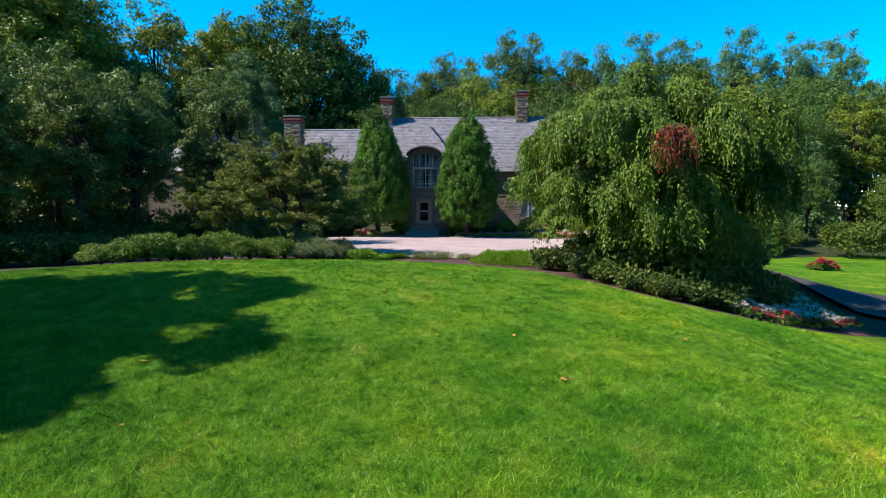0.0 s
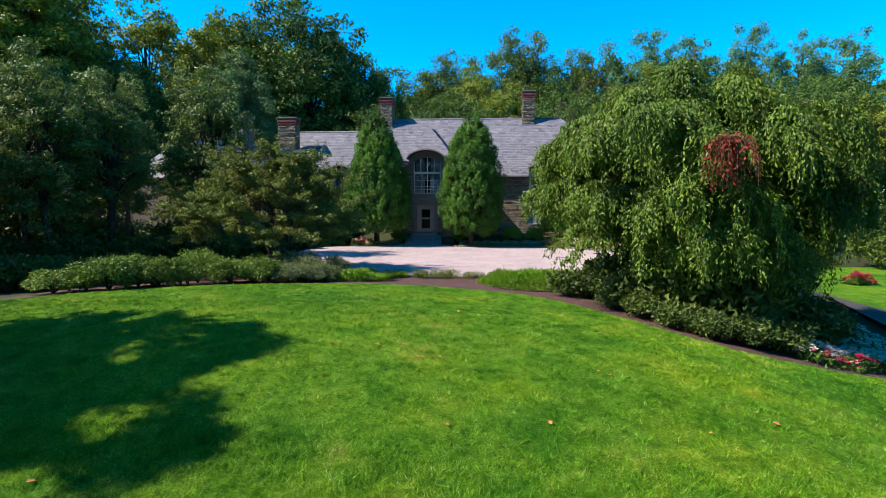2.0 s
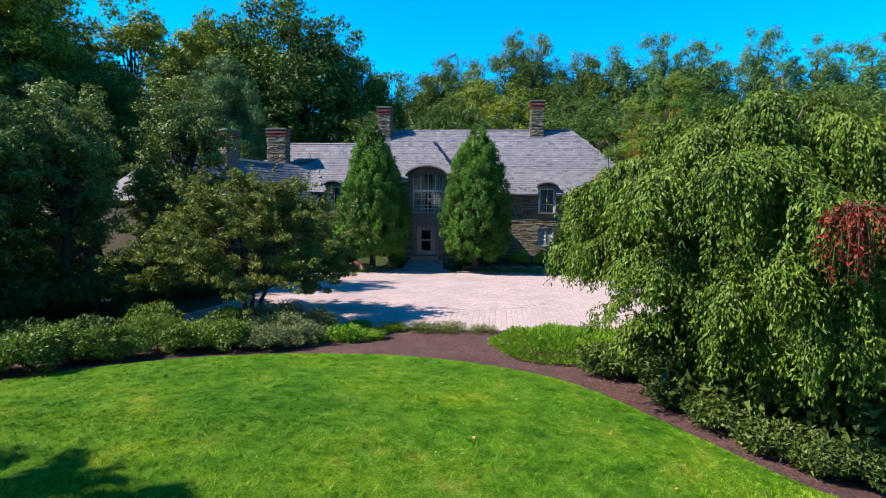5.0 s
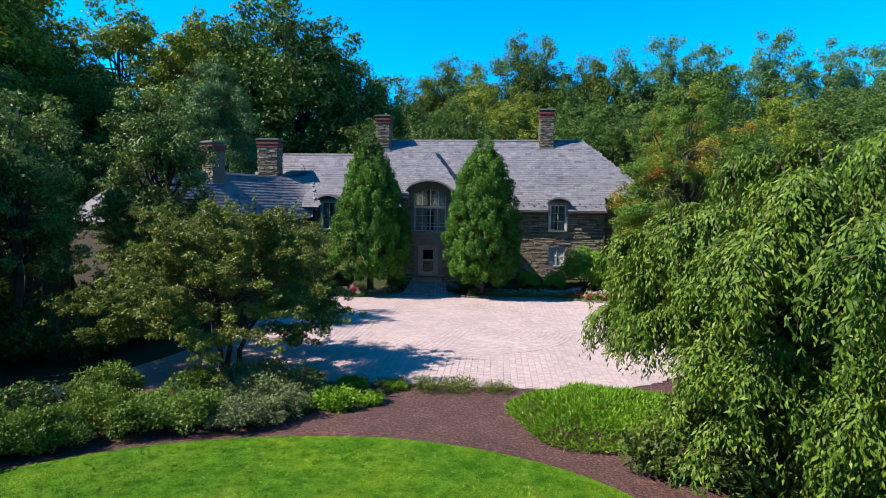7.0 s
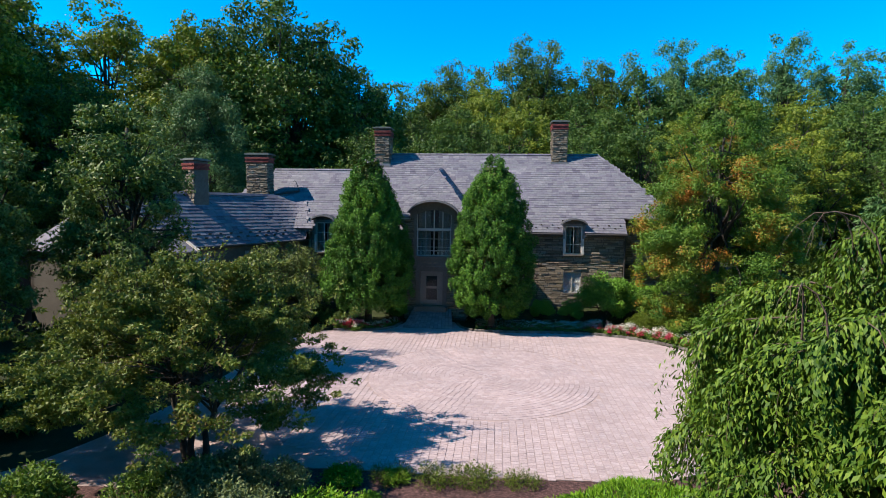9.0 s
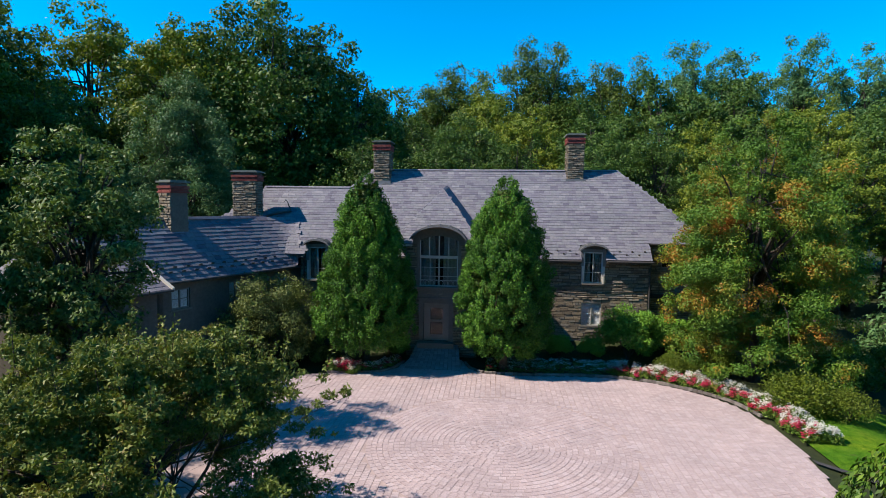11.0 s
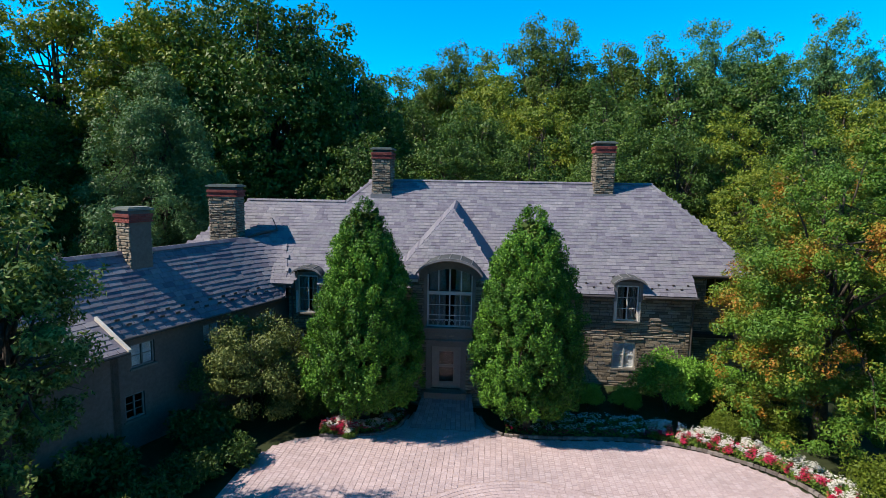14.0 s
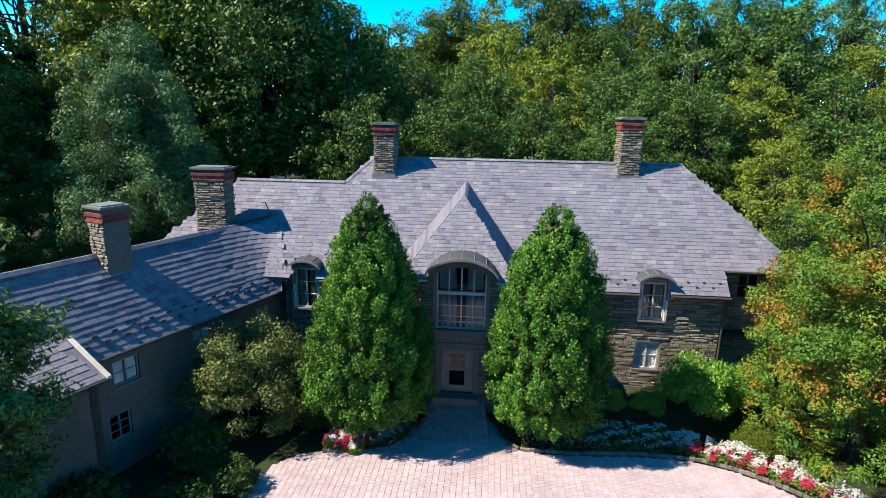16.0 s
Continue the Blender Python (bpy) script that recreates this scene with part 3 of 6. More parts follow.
def slates(place, poly, course=0.225, width=(0.30, 0.54), seed=1, thick=0.009):
    """Slates over one slope. place(u, v) gives a point and poly holds the outline in the same (u, v)."""
    rng = random.Random(seed)
    us, vs = [p[0] for p in poly], [p[1] for p in poly]
    out, v = [], min(vs)
    while v < max(vs) - 0.05:
        u = min(us) - rng.uniform(0, 0.3)
        h = course * rng.uniform(0.96, 1.04)
        while u < max(us):
            w = rng.uniform(*width)
            if inside(poly, u + w / 2, v + h * 0.5):
                out.append((place, u + 0.008, v + rng.uniform(-0.008, 0.008), u + w - 0.008, v + h * 1.12, rng.uniform(0.7, 1.5) * thick))
            u += w
        v += h
    return out


def slate_corners(spec, rise=0.010):
    place, u0, v0, u1, v1, t = spec
    a, b, c, d = place(u0, v0), place(u1, v0), place(u1, v1), place(u0, v1)
    n = (b - a).cross(d - a).normalized()
    if n.z < 0:
        n = -n
    lo, hi = n * (t + rise), n * 0.004
    return [a, b, c, d, a + lo, b + lo, c + hi, d + hi]


def slate_field(parent, specs, near=None, rise=0.010):
    """All slates of a slope: those near go to the list of single pieces."""
    build = Build()
    for s in specs:
        if near and near(s) and len(SLATE_BOXES) < 300:
            SLATE_BOXES.append((parent, s))
        else:
            build.hexa(slate_corners(s, rise), False)
    ob = part("slate_field", build.mesh("slate_field", SLATE, fix=False), None, parent, "purple-grey slate courses")
    return tagged(ob, kind="stuff")


SL = math.sqrt(1 + PITCH**2)


def on_front(u, v):
    y = EAVE_Y + v / SL
    return Vector((u, y, roof_z(y)))


def bay_shadowed(u, y):
    """The part of the front slope that the bay's own roof covers."""
    return y < 51.1 and abs(u + 4.9) < (51.1 - y) * 0.78 and y > 45


front_specs = [s for s in slates(on_front, [(x, (y - EAVE_Y) * SL) for x, y in FRONT], seed=2) if not bay_shadowed((s[1] + s[3]) / 2, EAVE_Y + s[2] / SL)]
slate_field(roof, front_specs, lambda s: 2.0 < s[1] < 7.6 and s[2] < 3.2)

# ---- projecting bay with its hipped roof, great window and door ----
BY = 45.1
bay_c = (BAY0 + BAY1) / 2
bay_holes = [(0.72, 4.05, 2.92, 6.72), (0.98, 0.92, 2.42, 3.1)]
stone_face(house, "bay_wall", Vector((BAY0, BY, 0)), X_, -Y_, BAY1 - BAY0, 6.45, bay_holes)
stone_face(house, "bay_wall", Vector((BAY1, BY + 0.01, 0)), Y_, X_, WALL_Y - BY, 6.45, [])
stone_face(house, "bay_wall", Vector((BAY0, WALL_Y, 0)), -Y_, -X_, WALL_Y - BY - 0.01, 6.45, [])
# Limestone surrounds of window and door.
trim = Build()
wx0, wx1 = BAY0 + 0.72, BAY0 + 2.92
trim.box((wx0 - 0.16, BY - 0.09, 4.05), (wx0, BY + 0.1, 6.9))
trim.box((wx1, BY - 0.09, 4.05), (wx1 + 0.16, BY + 0.1, 6.9))
trim.box((wx0 - 0.3, BY - 0.22, 3.9), (wx1 + 0.3, BY + 0.1, 4.05))
trim.box((wx0 - 0.05, BY - 0.07, 3.42), (wx1 + 0.05, BY, 3.9))
trim.box((wx0 - 0.3, BY - 0.16, 3.3), (wx1 + 0.3, BY + 0.02, 3.42))
part("stone_surround", trim, STUCCO, house, "dressed limestone window surround and panel")
dtrim = Build()
dx0, dx1 = BAY0 + 0.98, BAY0 + 2.42
dtrim.box((dx0 - 0.26, BY - 0.1, 0.9), (dx0, BY + 0.1, 3.1))
dtrim.box((dx1, BY - 0.1, 0.9), (dx1 + 0.26, BY + 0.1, 3.1))
dtrim.box((dx0 - 0.26, BY - 0.1, 3.1), (dx1 + 0.26, BY + 0.1, 3.3))
part("door_surround", dtrim, STUCCO, house, "pale dressed limestone door surround")


def arch_z(x, cx, half, spring, rise):
    t = min(1, abs(x - cx) / half)
    low = math.sqrt(1 - 0.92**2)
    return spring + rise * (math.sqrt(max(0, 1 - (0.92 * t) ** 2)) - low) / (1 - low)


def hood(parent, cx, half, spring, rise, y0, y1, thick, label, seams):
    """A curved metal hood over a window, with a moulded front edge and raised seams."""
    n = 18
    xs = [cx - half + 2 * half * i / n for i in range(n + 1)]
    top = Build(True)
    for a, b in zip(xs, xs[1:]):
        za, zb = arch_z(a, cx, half, spring, rise), arch_z(b, cx, half, spring, rise)
        top.hexa([(a, y0, za), (b, y0, zb), (b, y1, zb), (a, y1, za), (a, y0, za + thick), (b, y0, zb + thick), (b, y1, zb + thick), (a, y1, za + thick)])
    ob = part("window_hood", top, HOOD_TOP, parent, label)
    lip = Build(True)
    for a, b in zip(xs, xs[1:]):
        za, zb = arch_z(a, cx, half, spring, rise) - 0.05, arch_z(b, cx, half, spring, rise) - 0.05
        lip.hexa([(a, y0 - 0.05, za), (b, y0 - 0.05, zb), (b, y0 - 0.003, zb), (a, y0 - 0.003, za), (a, y0 - 0.05, za + thick + 0.06), (b, y0 - 0.05, zb + thick + 0.06), (b, y0 - 0.003, zb + thick + 0.06), (a, y0 - 0.003, za + thick + 0.06)])
    part("hood_moulding", lip, LEAD, ob)
    for i in range(1, seams):
        x = cx - half + 2 * half * i / seams
        z = arch_z(x, cx, half, spring, rise) + thick
        seam = Build()
        seam.box((x - 0.015, y0, z - 0.01), (x + 0.015, y1, z + 0.025))
        part("seam", seam, LEAD, ob)
    return ob


def arch_panel(parent, name, cx, half, spring, rise, z0, y0, y1, hole, material):
    """A flat infill under a hood from z0 up to its curve, open over hole (x0, x1, top, sag)."""
    n, b = 24, Build(True)
    hx0, hx1, htop, hsag = hole
    for i in range(n):
        a, c = cx - half + 2 * half * i / n, cx - half + 2 * half * (i + 1) / n
        m = (a + c) / 2
        lo = z0
        if hx0 < m < hx1:
            t = (m - (hx0 + hx1) / 2) / ((hx1 - hx0) / 2)
            lo = htop - hsag * t * t
        za, zc = arch_z(a, cx, half, spring, rise), arch_z(c, cx, half, spring, rise)
        if min(za, zc) > lo + 0.01:
            b.hexa([(a, y0, lo), (c, y0, lo), (c, y1, lo), (a, y1, lo), (a, y0, za), (c, y0, zc), (c, y1, zc), (a, y1, za)])
    return part(name, b, material, parent)


HC, HH = -4.66, 1.57
hood(house, HC, HH, 6.78, 0.74, 44.2, 47.6, 0.06, "segmental lead hood over the great window", 6)
arch_panel(house, "hood_spandrel", HC, HH - 0.06, 6.78, 0.72, 6.45, BY - 0.02, BY + 0.25, (wx0, wx1, 6.95, 0.3), STUCCO)
# Side cheeks and eaves of the bay.
for ex0, ex1 in ((-7.28, HC - HH + 0.05), (HC + HH - 0.05, -2.27)):
    eaves = Build()
    eaves.box((ex0, 44.62, 6.36), (ex1, 47.0, 6.47))
    part("bay_eave", eaves, PAINT, house)

B_APEX, A_APEX = Vector((-4.8, 48.1, 9.7)), Vector((-4.86, 51.35, roof_z(51.35)))
FL, FR = Vector((-7.4, 44.6, 6.5)), Vector((-2.25, 44.6, 6.5))
SLP = (B_APEX.z - FL.z) / (B_APEX.y - FL.y)
DL, DR = Vector((-7.85, 47.76, 6.5)), Vector((-1.95, 47.76, 6.5))
bay_roof_b = Build()
HOOD_L, HOOD_R = Vector((HC - HH + 0.1, FL.y, FL.z)), Vector((HC + HH - 0.1, FL.y, FL.z))
CROWN = Vector((HC, FL.y + (7.48 - FL.z) / SLP, 7.48))
for corner, foot in ((FL, HOOD_L), (FR, HOOD_R)):
    knee = corner.lerp(CROWN, (foot.x - corner.x) / (CROWN.x - corner.x))
    slope(bay_roof_b, [corner, foot, knee])
    slope(bay_roof_b, [corner, CROWN, B_APEX])
slope(bay_roof_b, [FR, DR, A_APEX, B_APEX])
slope(bay_roof_b, [FL, B_APEX, A_APEX, DL])
bay_roof = part("bay_roof", bay_roof_b, SLATE, house, "hipped slate roof over the bay")


def on_bay(u, v):
    y = FL.y + v / math.sqrt(1 + SLP**2)
    return Vector((u, y, FL.z + SLP * (y - FL.y)))


bay_poly = [(FL.x, 0), (FR.x, 0), (B_APEX.x, (B_APEX.y - FL.y) * math.sqrt(1 + SLP**2))]
slate_field(bay_roof, [s for s in slates(on_bay, bay_poly, 0.21, (0.2, 0.36), 4) if not (abs((s[1] + s[3]) / 2 - HC) < HH + 0.05 and on_bay(0, s[4]).z < arch_z((s[1] + s[3]) / 2, HC, HH, 6.78, 0.74) + 0.1)])
# Sides of the bay roof: narrow bands of slates.
side_b = Build()
for low, up, out in ((FR, B_APEX, DR), (FL, B_APEX, DL)):
    other = A_APEX
    for i in range(24):
        a, b = i / 24, (i + 0.97) / 24
        p, q = low.lerp(up, a), low.lerp(up, b)
        r, s = out.lerp(other, b), out.lerp(other, a)
        nrm = (q - p).cross(s - p).normalized()
        nrm = nrm if nrm.z > 0 else -nrm
        side_b.hexa([p, q, r, s, p + nrm * 0.045, q + nrm * 0.012, r + nrm * 0.012, s + nrm * 0.045], False)
tagged(part("slate_band", side_b, SLATE, bay_roof), kind="stuff")


def window(parent, x0, x1, z0, z1, y, cols, rows, label, sill=True, curtain=False, turn=None, paint=None, blind=False):
    """A casement window facing -y, in its opening: frame, bars, panes, sill."""
    win = new("window")
    win.parent = parent
    tagged(win, label)
    if turn is not None:
        win.matrix_basis = turn
    f, bar = 0.07, 0.028
    paint = paint or PAINT
    fr = Build()
    loops = [[(a, b, c) for a, c in ((x0 + e, z0 + e), (x1 - e, z0 + e), (x1 - e, z1 - e), (x0 + e, z1 - e))] for e, b in ((0, y + 0.06), (0, y - 0.03), (f, y - 0.03), (f, y + 0.06))]
    fr.v = [p for loop in loops for p in loop]
    fr.f = [(4 * i + k, 4 * i + (k + 1) % 4, 4 * ((i + 1) % 4) + (k + 1) % 4, 4 * ((i + 1) % 4) + k) for i in range(4) for k in range(4)]
    mid = (x0 + x1) / 2
    if cols % 2 == 0:
        mu = Build()
        mu.box((mid - 0.03, y - 0.035, z0 + f), (mid + 0.03, y + 0.055, z1 - f))
        part("mullion", mu, paint, win)
    part("window_frame", fr, paint, win)
    ix0, ix1, iz0, iz1 = x0 + f, x1 - f, z0 + f, z1 - f
    for i in range(1, cols):
        if cols % 2 == 0 and i == cols // 2:
            continue
        gx, gb = ix0 + (ix1 - ix0) * i / cols, Build()
        gb.box((gx - bar / 2, y - 0.02, iz0), (gx + bar / 2, y + 0.03, iz1))
        part("glazing_bar", gb, paint, win)
    for j in range(1, rows):
        gz, gb = iz0 + (iz1 - iz0) * j / rows, Build()
        gb.box((ix0, y - 0.015, gz - bar / 2), (ix1, y + 0.028, gz + bar / 2))
        part("glazing_bar", gb, paint, win)
    for i in range(cols):
        for j in range(rows):
            a, b = ix0 + (ix1 - ix0) * i / cols, ix0 + (ix1 - ix0) * (i + 1) / cols
            c, d = iz0 + (iz1 - iz0) * j / rows, iz0 + (iz1 - iz0) * (j + 1) / rows
            pane = Build()
            pane.box((a, y + 0.006, c), (b, y + 0.012, d))
            ob = part("pane", pane, GLASS, win)
            ob.visible_shadow = False
    if sill:
        sb = Build()
        sb.box((x0 - 0.08, y - 0.16, z0 - 0.09), (x1 + 0.08, y + 0.05, z0 - 0.002))
        part("window_sill", sb, STUCCO, win)
    # Added sheet behind the panes, its pale colour imitating reflected sky.
    if blind:
        bb = Build()
        bb.box((x0 + f, y + 0.05, z0 + f), (x1 - f, y + 0.06, z1 - f))
        part("blind", bb, SKY_GLARE, win, "pale sheet standing in for sky reflected in the panes")
    if curtain:
        for a, b in ((x0 + 0.05, x0 + (x1 - x0) * 0.4), (x0 + (x1 - x0) * 0.6, x1 - 0.05)):
            cb = Build()
            n = 14
            for i in range(n):
                p, q = a + (b - a) * i / n, a + (b - a) * (i + 1) / n
                wp, wq = 0.03 * math.sin(i * 1.9), 0.03 * math.sin((i + 1) * 1.9)
                cb.hexa([(p, y + 0.2 + wp, z0), (q, y + 0.2 + wq, z0), (q, y + 0.21 + wq, z0), (p, y + 0.21 + wp, z0), (p, y + 0.2 + wp, z1), (q, y + 0.2 + wq, z1), (q, y + 0.21 + wq, z1), (p, y + 0.21 + wp, z1)])
            part("curtain", cb, CURTAIN, win, "pale net curtain")
    return win


window(house, 3.66, 4.81, 1.61, 3.01, WALL_Y + 0.1, 2, 2, "cream two-light casement with painted sky reflection", blind=True)
window(house, -12.9, -11.8, 1.5, 3.0, WALL_Y + 0.1, 2, 2, "cream two-light casement", curtain=True)
window(house, FX1 + 1.0, FX1 + 2.0, 5.05, 6.35, 48.45, 2, 2, "grey-painted two-light casement under the eaves", paint=OLD_PAINT)


def dormer(cx, z0):
    """A wall dormer that breaks the eaves: window, painted cheeks and a curved hood."""
    window(house, cx - 0.555, cx + 0.555, z0, 6.02, WALL_Y - 0.06, 2, 3, "cream dormer casement with small panes", curtain=True)
    box = Build()
    box.box((cx - 0.72, WALL_Y - 0.2, 5.2), (cx - 0.56, WALL_Y + 0.9, 6.22))
    box.box((cx + 0.56, WALL_Y - 0.2, 5.2), (cx + 0.72, WALL_Y + 0.9, 6.22))
    box.box((cx - 0.56, WALL_Y - 0.1, 6.02), (cx + 0.56, WALL_Y + 0.1, 6.2))
    part("dormer_cheek", box, LEAD, house)
    for a, b in ((-0.66, -0.557), (0.557, 0.66)):
        lining = Build()
        lining.box((cx + a, WALL_Y - 0.2, z0 - 0.04), (cx + b, WALL_Y + 0.05, 5.2))
        part("dormer_lining", lining, PAINT, house)
    # Infill in the dark trim colour, standing in for shade beneath the hood.
    arch_panel(house, "dormer_shade_panel", cx, 0.74, 6.15, 0.30, 6.19, WALL_Y - 0.1, WALL_Y, (0, 0, 0, 0), DARK_TRIM)
    hood(house, cx, 0.82, 6.14, 0.34, WALL_Y - 0.55, WALL_Y + 1.15, 0.05, "small curved lead hood over a dormer", 4)


dormer(DORMERS[1], 4.19)
dormer(DORMERS[0], 4.0)

# Great window: tall lights with a transom and a patterned guard at its foot.
gw = window(house, wx0, wx1, 4.05, 5.72, BY + 0.12, 4, 3, "tall arched cream window with small panes", sill=False, curtain=True)
tr = Build()
tr.box((wx0, BY + 0.05, 5.72), (wx1, BY + 0.2, 5.81))
part("transom", tr, PAINT, gw)
for i in range(5):
    fan = Build()
    x = wx0 + (wx1 - wx0) * i / 4
    t = (x - (wx0 + wx1) / 2) / ((wx1 - wx0) / 2)
    fan.box((x - 0.03 - 0.02 * (i in (0, 4)), BY + 0.06, 5.81), (x + 0.03 + 0.02 * (i in (0, 4)), BY + 0.18, 6.97 - 0.3 * t * t))
    part("mullion", fan, PAINT, gw)
fp = Build()
fp.box((wx0 + 0.04, BY + 0.12, 5.81), (wx1 - 0.04, BY + 0.126, 6.96))
ob = part("pane", fp, GLASS, gw)
ob.visible_shadow = False
guard = Build()
for i in range(8):
    x = wx0 + 0.16 + i * (wx1 - wx0 - 0.32) / 7
    ring = [(x + 0.11 * math.cos(a), BY + 0.04, 4.25 + 0.15 * math.sin(a)) for a in [k * math.pi / 5 for k in range(11)]]
    guard.tube(ring, [0.012] * 11, 5, False)
guard.tube([(wx0, BY + 0.04, 4.42), (wx1, BY + 0.04, 4.42)], [0.018, 0.018], 6)
guard.tube([(wx0, BY + 0.04, 4.08), (wx1, BY + 0.04, 4.08)], [0.018, 0.018], 6)
part("window_guard", guard, PAINT, gw, "pale wrought-iron guard with rings")
for x0, x1 in ((wx0 + 0.1, bay_c - 0.35), (bay_c + 0.1, wx1 - 0.1)):
    sw = Build()
    sw.hexa([(x0, BY + 0.35, 5.84), (x1, BY + 0.35, 5.84), (x1, BY + 0.37, 5.84), (x0, BY + 0.37, 5.84), (x0, BY + 0.35, 6.9), (x0 + (x1 - x0) * 0.9, BY + 0.35, 6.9), (x0 + (x1 - x0) * 0.9, BY + 0.37, 6.9), (x0, BY + 0.37, 6.9)])
    part("curtain_swag", sw, CURTAIN, gw, "pale draped curtain")

# Door with two glazed panels, its steps.
door = new("door")
door.parent = house
tagged(door, "pale painted front door with two glazed panels")
dl = Build()
gx0, gx1 = dx0 + 0.37, dx1 - 0.37
dl.box((dx0, BY + 0.12, 0.92), (gx0, BY + 0.18, 3.1))
dl.box((gx1, BY + 0.12, 0.92), (dx1, BY + 0.18, 3.1))
for a, b in ((0.92, 1.25), (1.98, 2.12), (2.78, 3.1)):
    dl.box((gx0, BY + 0.12, a), (gx1, BY + 0.18, b))
part("door_leaf", dl, DOORWOOD, door)
for a, b in ((1.25, 1.98), (2.12, 2.78)):
    p = Build()
    p.box((gx0, BY + 0.145, a), (gx1, BY + 0.155, b))
    o = part("pane", p, GLASS, door)
    o.visible_shadow = False
# Added dark panel behind the door glass, in place of a shaded lobby.
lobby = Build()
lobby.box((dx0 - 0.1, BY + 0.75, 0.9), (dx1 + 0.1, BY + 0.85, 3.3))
part("lobby_shade_panel", lobby, ROOM_SHADE, house)
knob = Build()
knob.tube([(dx1 - 0.28, BY + 0.12, 1.95), (dx1 - 0.28, BY + 0.05, 1.95), (dx1 - 0.28, BY + 0.03, 1.95)], [0.012, 0.03, 0.015], 8)
part("door_knob", knob, DARK_TRIM, door)
doorstep = Build()
doorstep.box((dx0 - 0.3, 44.55, 0.1), (dx1 + 0.3, BY - 0.1, 0.9))
part("doorstep", doorstep, STUCCO, house, "grey stone doorstep")

# ---- chimneys ----


def chimney(parent, m, wide, deep, z0, z1, seed, rendered=False):
    """A stone stack with a brick band, a moulded neck and a slate cap."""
    rng = random.Random(seed)
    ch = new("chimney")
    ch.parent = parent
    ch.matrix_basis = m
    tagged(ch, "grey stone chimney with a red brick band")
    neck = z1 - 0.62
    core = Build()
    core.box((-wide / 2, -deep / 2, z0), (wide / 2, deep / 2, z1 - 0.12))
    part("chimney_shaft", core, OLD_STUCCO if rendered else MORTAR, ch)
    st = Build()
    for u, n, w, o in ((X_, -Y_, wide, (-wide / 2, -deep / 2)), (Y_, X_, deep, (wide / 2, -deep / 2)), (-X_, Y_, wide, (wide / 2, deep / 2)), (-Y_, -X_, deep, (-wide / 2, deep / 2))):
        if rendered and n == -Y_:
            continue
        for rect in stones(rng, w, neck - z0, [], (0.08, 0.17), (0.18, 0.5)):
            put_stone(st, rng, Vector((*o, z0)), u, n, rect)
    tagged(part("stonework", st.mesh("stonework", STONE, fix=False), None, ch), kind="stuff")
    br, course = Build(), 0.075
    for k in range(5):
        out = 0.05 + (0.04 if k in (0, 3, 4) else 0.0)
        hw, hd = wide / 2 + out, deep / 2 + out
        for u, w, o in ((X_, hw * 2, (-hw, -hd)), (Y_, hd * 2, (hw, -hd)), (-X_, hw * 2, (hw, hd)), (-Y_, hd * 2, (-hw, hd))):
            n = Vector((u.y, -u.x, 0))
            cnt = max(3, round(w / 0.22))
            for i in range(cnt):
                shift = 0.5 if k % 2 else 0.0
                a, b = max(0, (i - shift) * w / cnt) + 0.006, min(w, (i + 1 - shift) * w / cnt) - 0.006
                base = Vector((*o, neck + k * course))
                q = [base + u * s + Vector((0, 0, h)) for s, h in ((a, 0.005), (b, 0.005), (b, course - 0.005), (a, course - 0.005))]
                br.hexa([p - n * 0.08 for p in q] + q, False)
    tagged(part("brick_band", br.mesh("brick_band", BRICK, fix=False), None, ch, "red brick band"), kind="stuff")
    for sx in (-1, 1):
        for sy in (-1, 1):
            legs = Build()
            legs.box((sx * wide * 0.38 - 0.09, sy * deep * 0.38 - 0.09, z1 - 0.25), (sx * wide * 0.38 + 0.09, sy * deep * 0.38 + 0.09, z1 - 0.07))
            part("cap_support", legs, MORTAR, ch)
    cap = Build()
    hw, hd = wide / 2 + 0.12, deep / 2 + 0.12
    cap.box((-hw, -hd, z1 - 0.09), (hw, hd, z1))
    cap.box((-hw + 0.12, -hd + 0.12, z1), (hw - 0.12, hd - 0.12, z1 + 0.05))
    part("cap", cap, CAP, ch, "grey-green slate slab cap")
    fl = Build()
    fl.box((-wide / 2 - 0.1, -deep / 2 - 0.1, z0 + 0.35), (wide / 2 + 0.1, -deep / 2 - 0.05, z0 + 0.62))
    part("flashing", fl, LEAD, ch)
    return ch


chimney(house, pose(-9.36, 52.05, 0), 1.08, 1.2, 9.7, 13.0, 11)
chimney(house, pose(3.68, 52.4, 0), 1.05, 1.2, 9.9, 13.5, 12)
chimney(house, pose(-17.52, 48.5, 0), 1.55, 0.95, 6.4, 10.72, 13)

# ---- side wing, turned towards the court ----
WU, WN, WO = Vector((-0.365, -0.931, 0)).normalized(), Vector((0.931, -0.365, 0)).normalized(), Vector((-13.6, 47.44, 0))
wing = thing("house_wing", "low fieldstone side wing with a dark slate roof", "house", (0, 0, 0))
W_EAVE, W_RIDGE, W_HALF, W_LEN = 4.78, 7.82, 2.84, 14.5


def wing_at(s, inset, z):
    """A place s along the wing from the inner corner, inset from its eaves."""
    return WO + WU * s - WN * inset + Vector((0, 0, z))


wing_holes = [(0.8, 3.2, 1.75, 4.3), (4.4, 3.3, 5.4, 4.4), (7.85, 3.4, 8.9, 4.4)]
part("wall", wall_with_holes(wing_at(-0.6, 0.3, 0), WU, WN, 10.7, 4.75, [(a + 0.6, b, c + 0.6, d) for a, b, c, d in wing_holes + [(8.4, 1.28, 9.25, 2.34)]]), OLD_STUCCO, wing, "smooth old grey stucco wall")
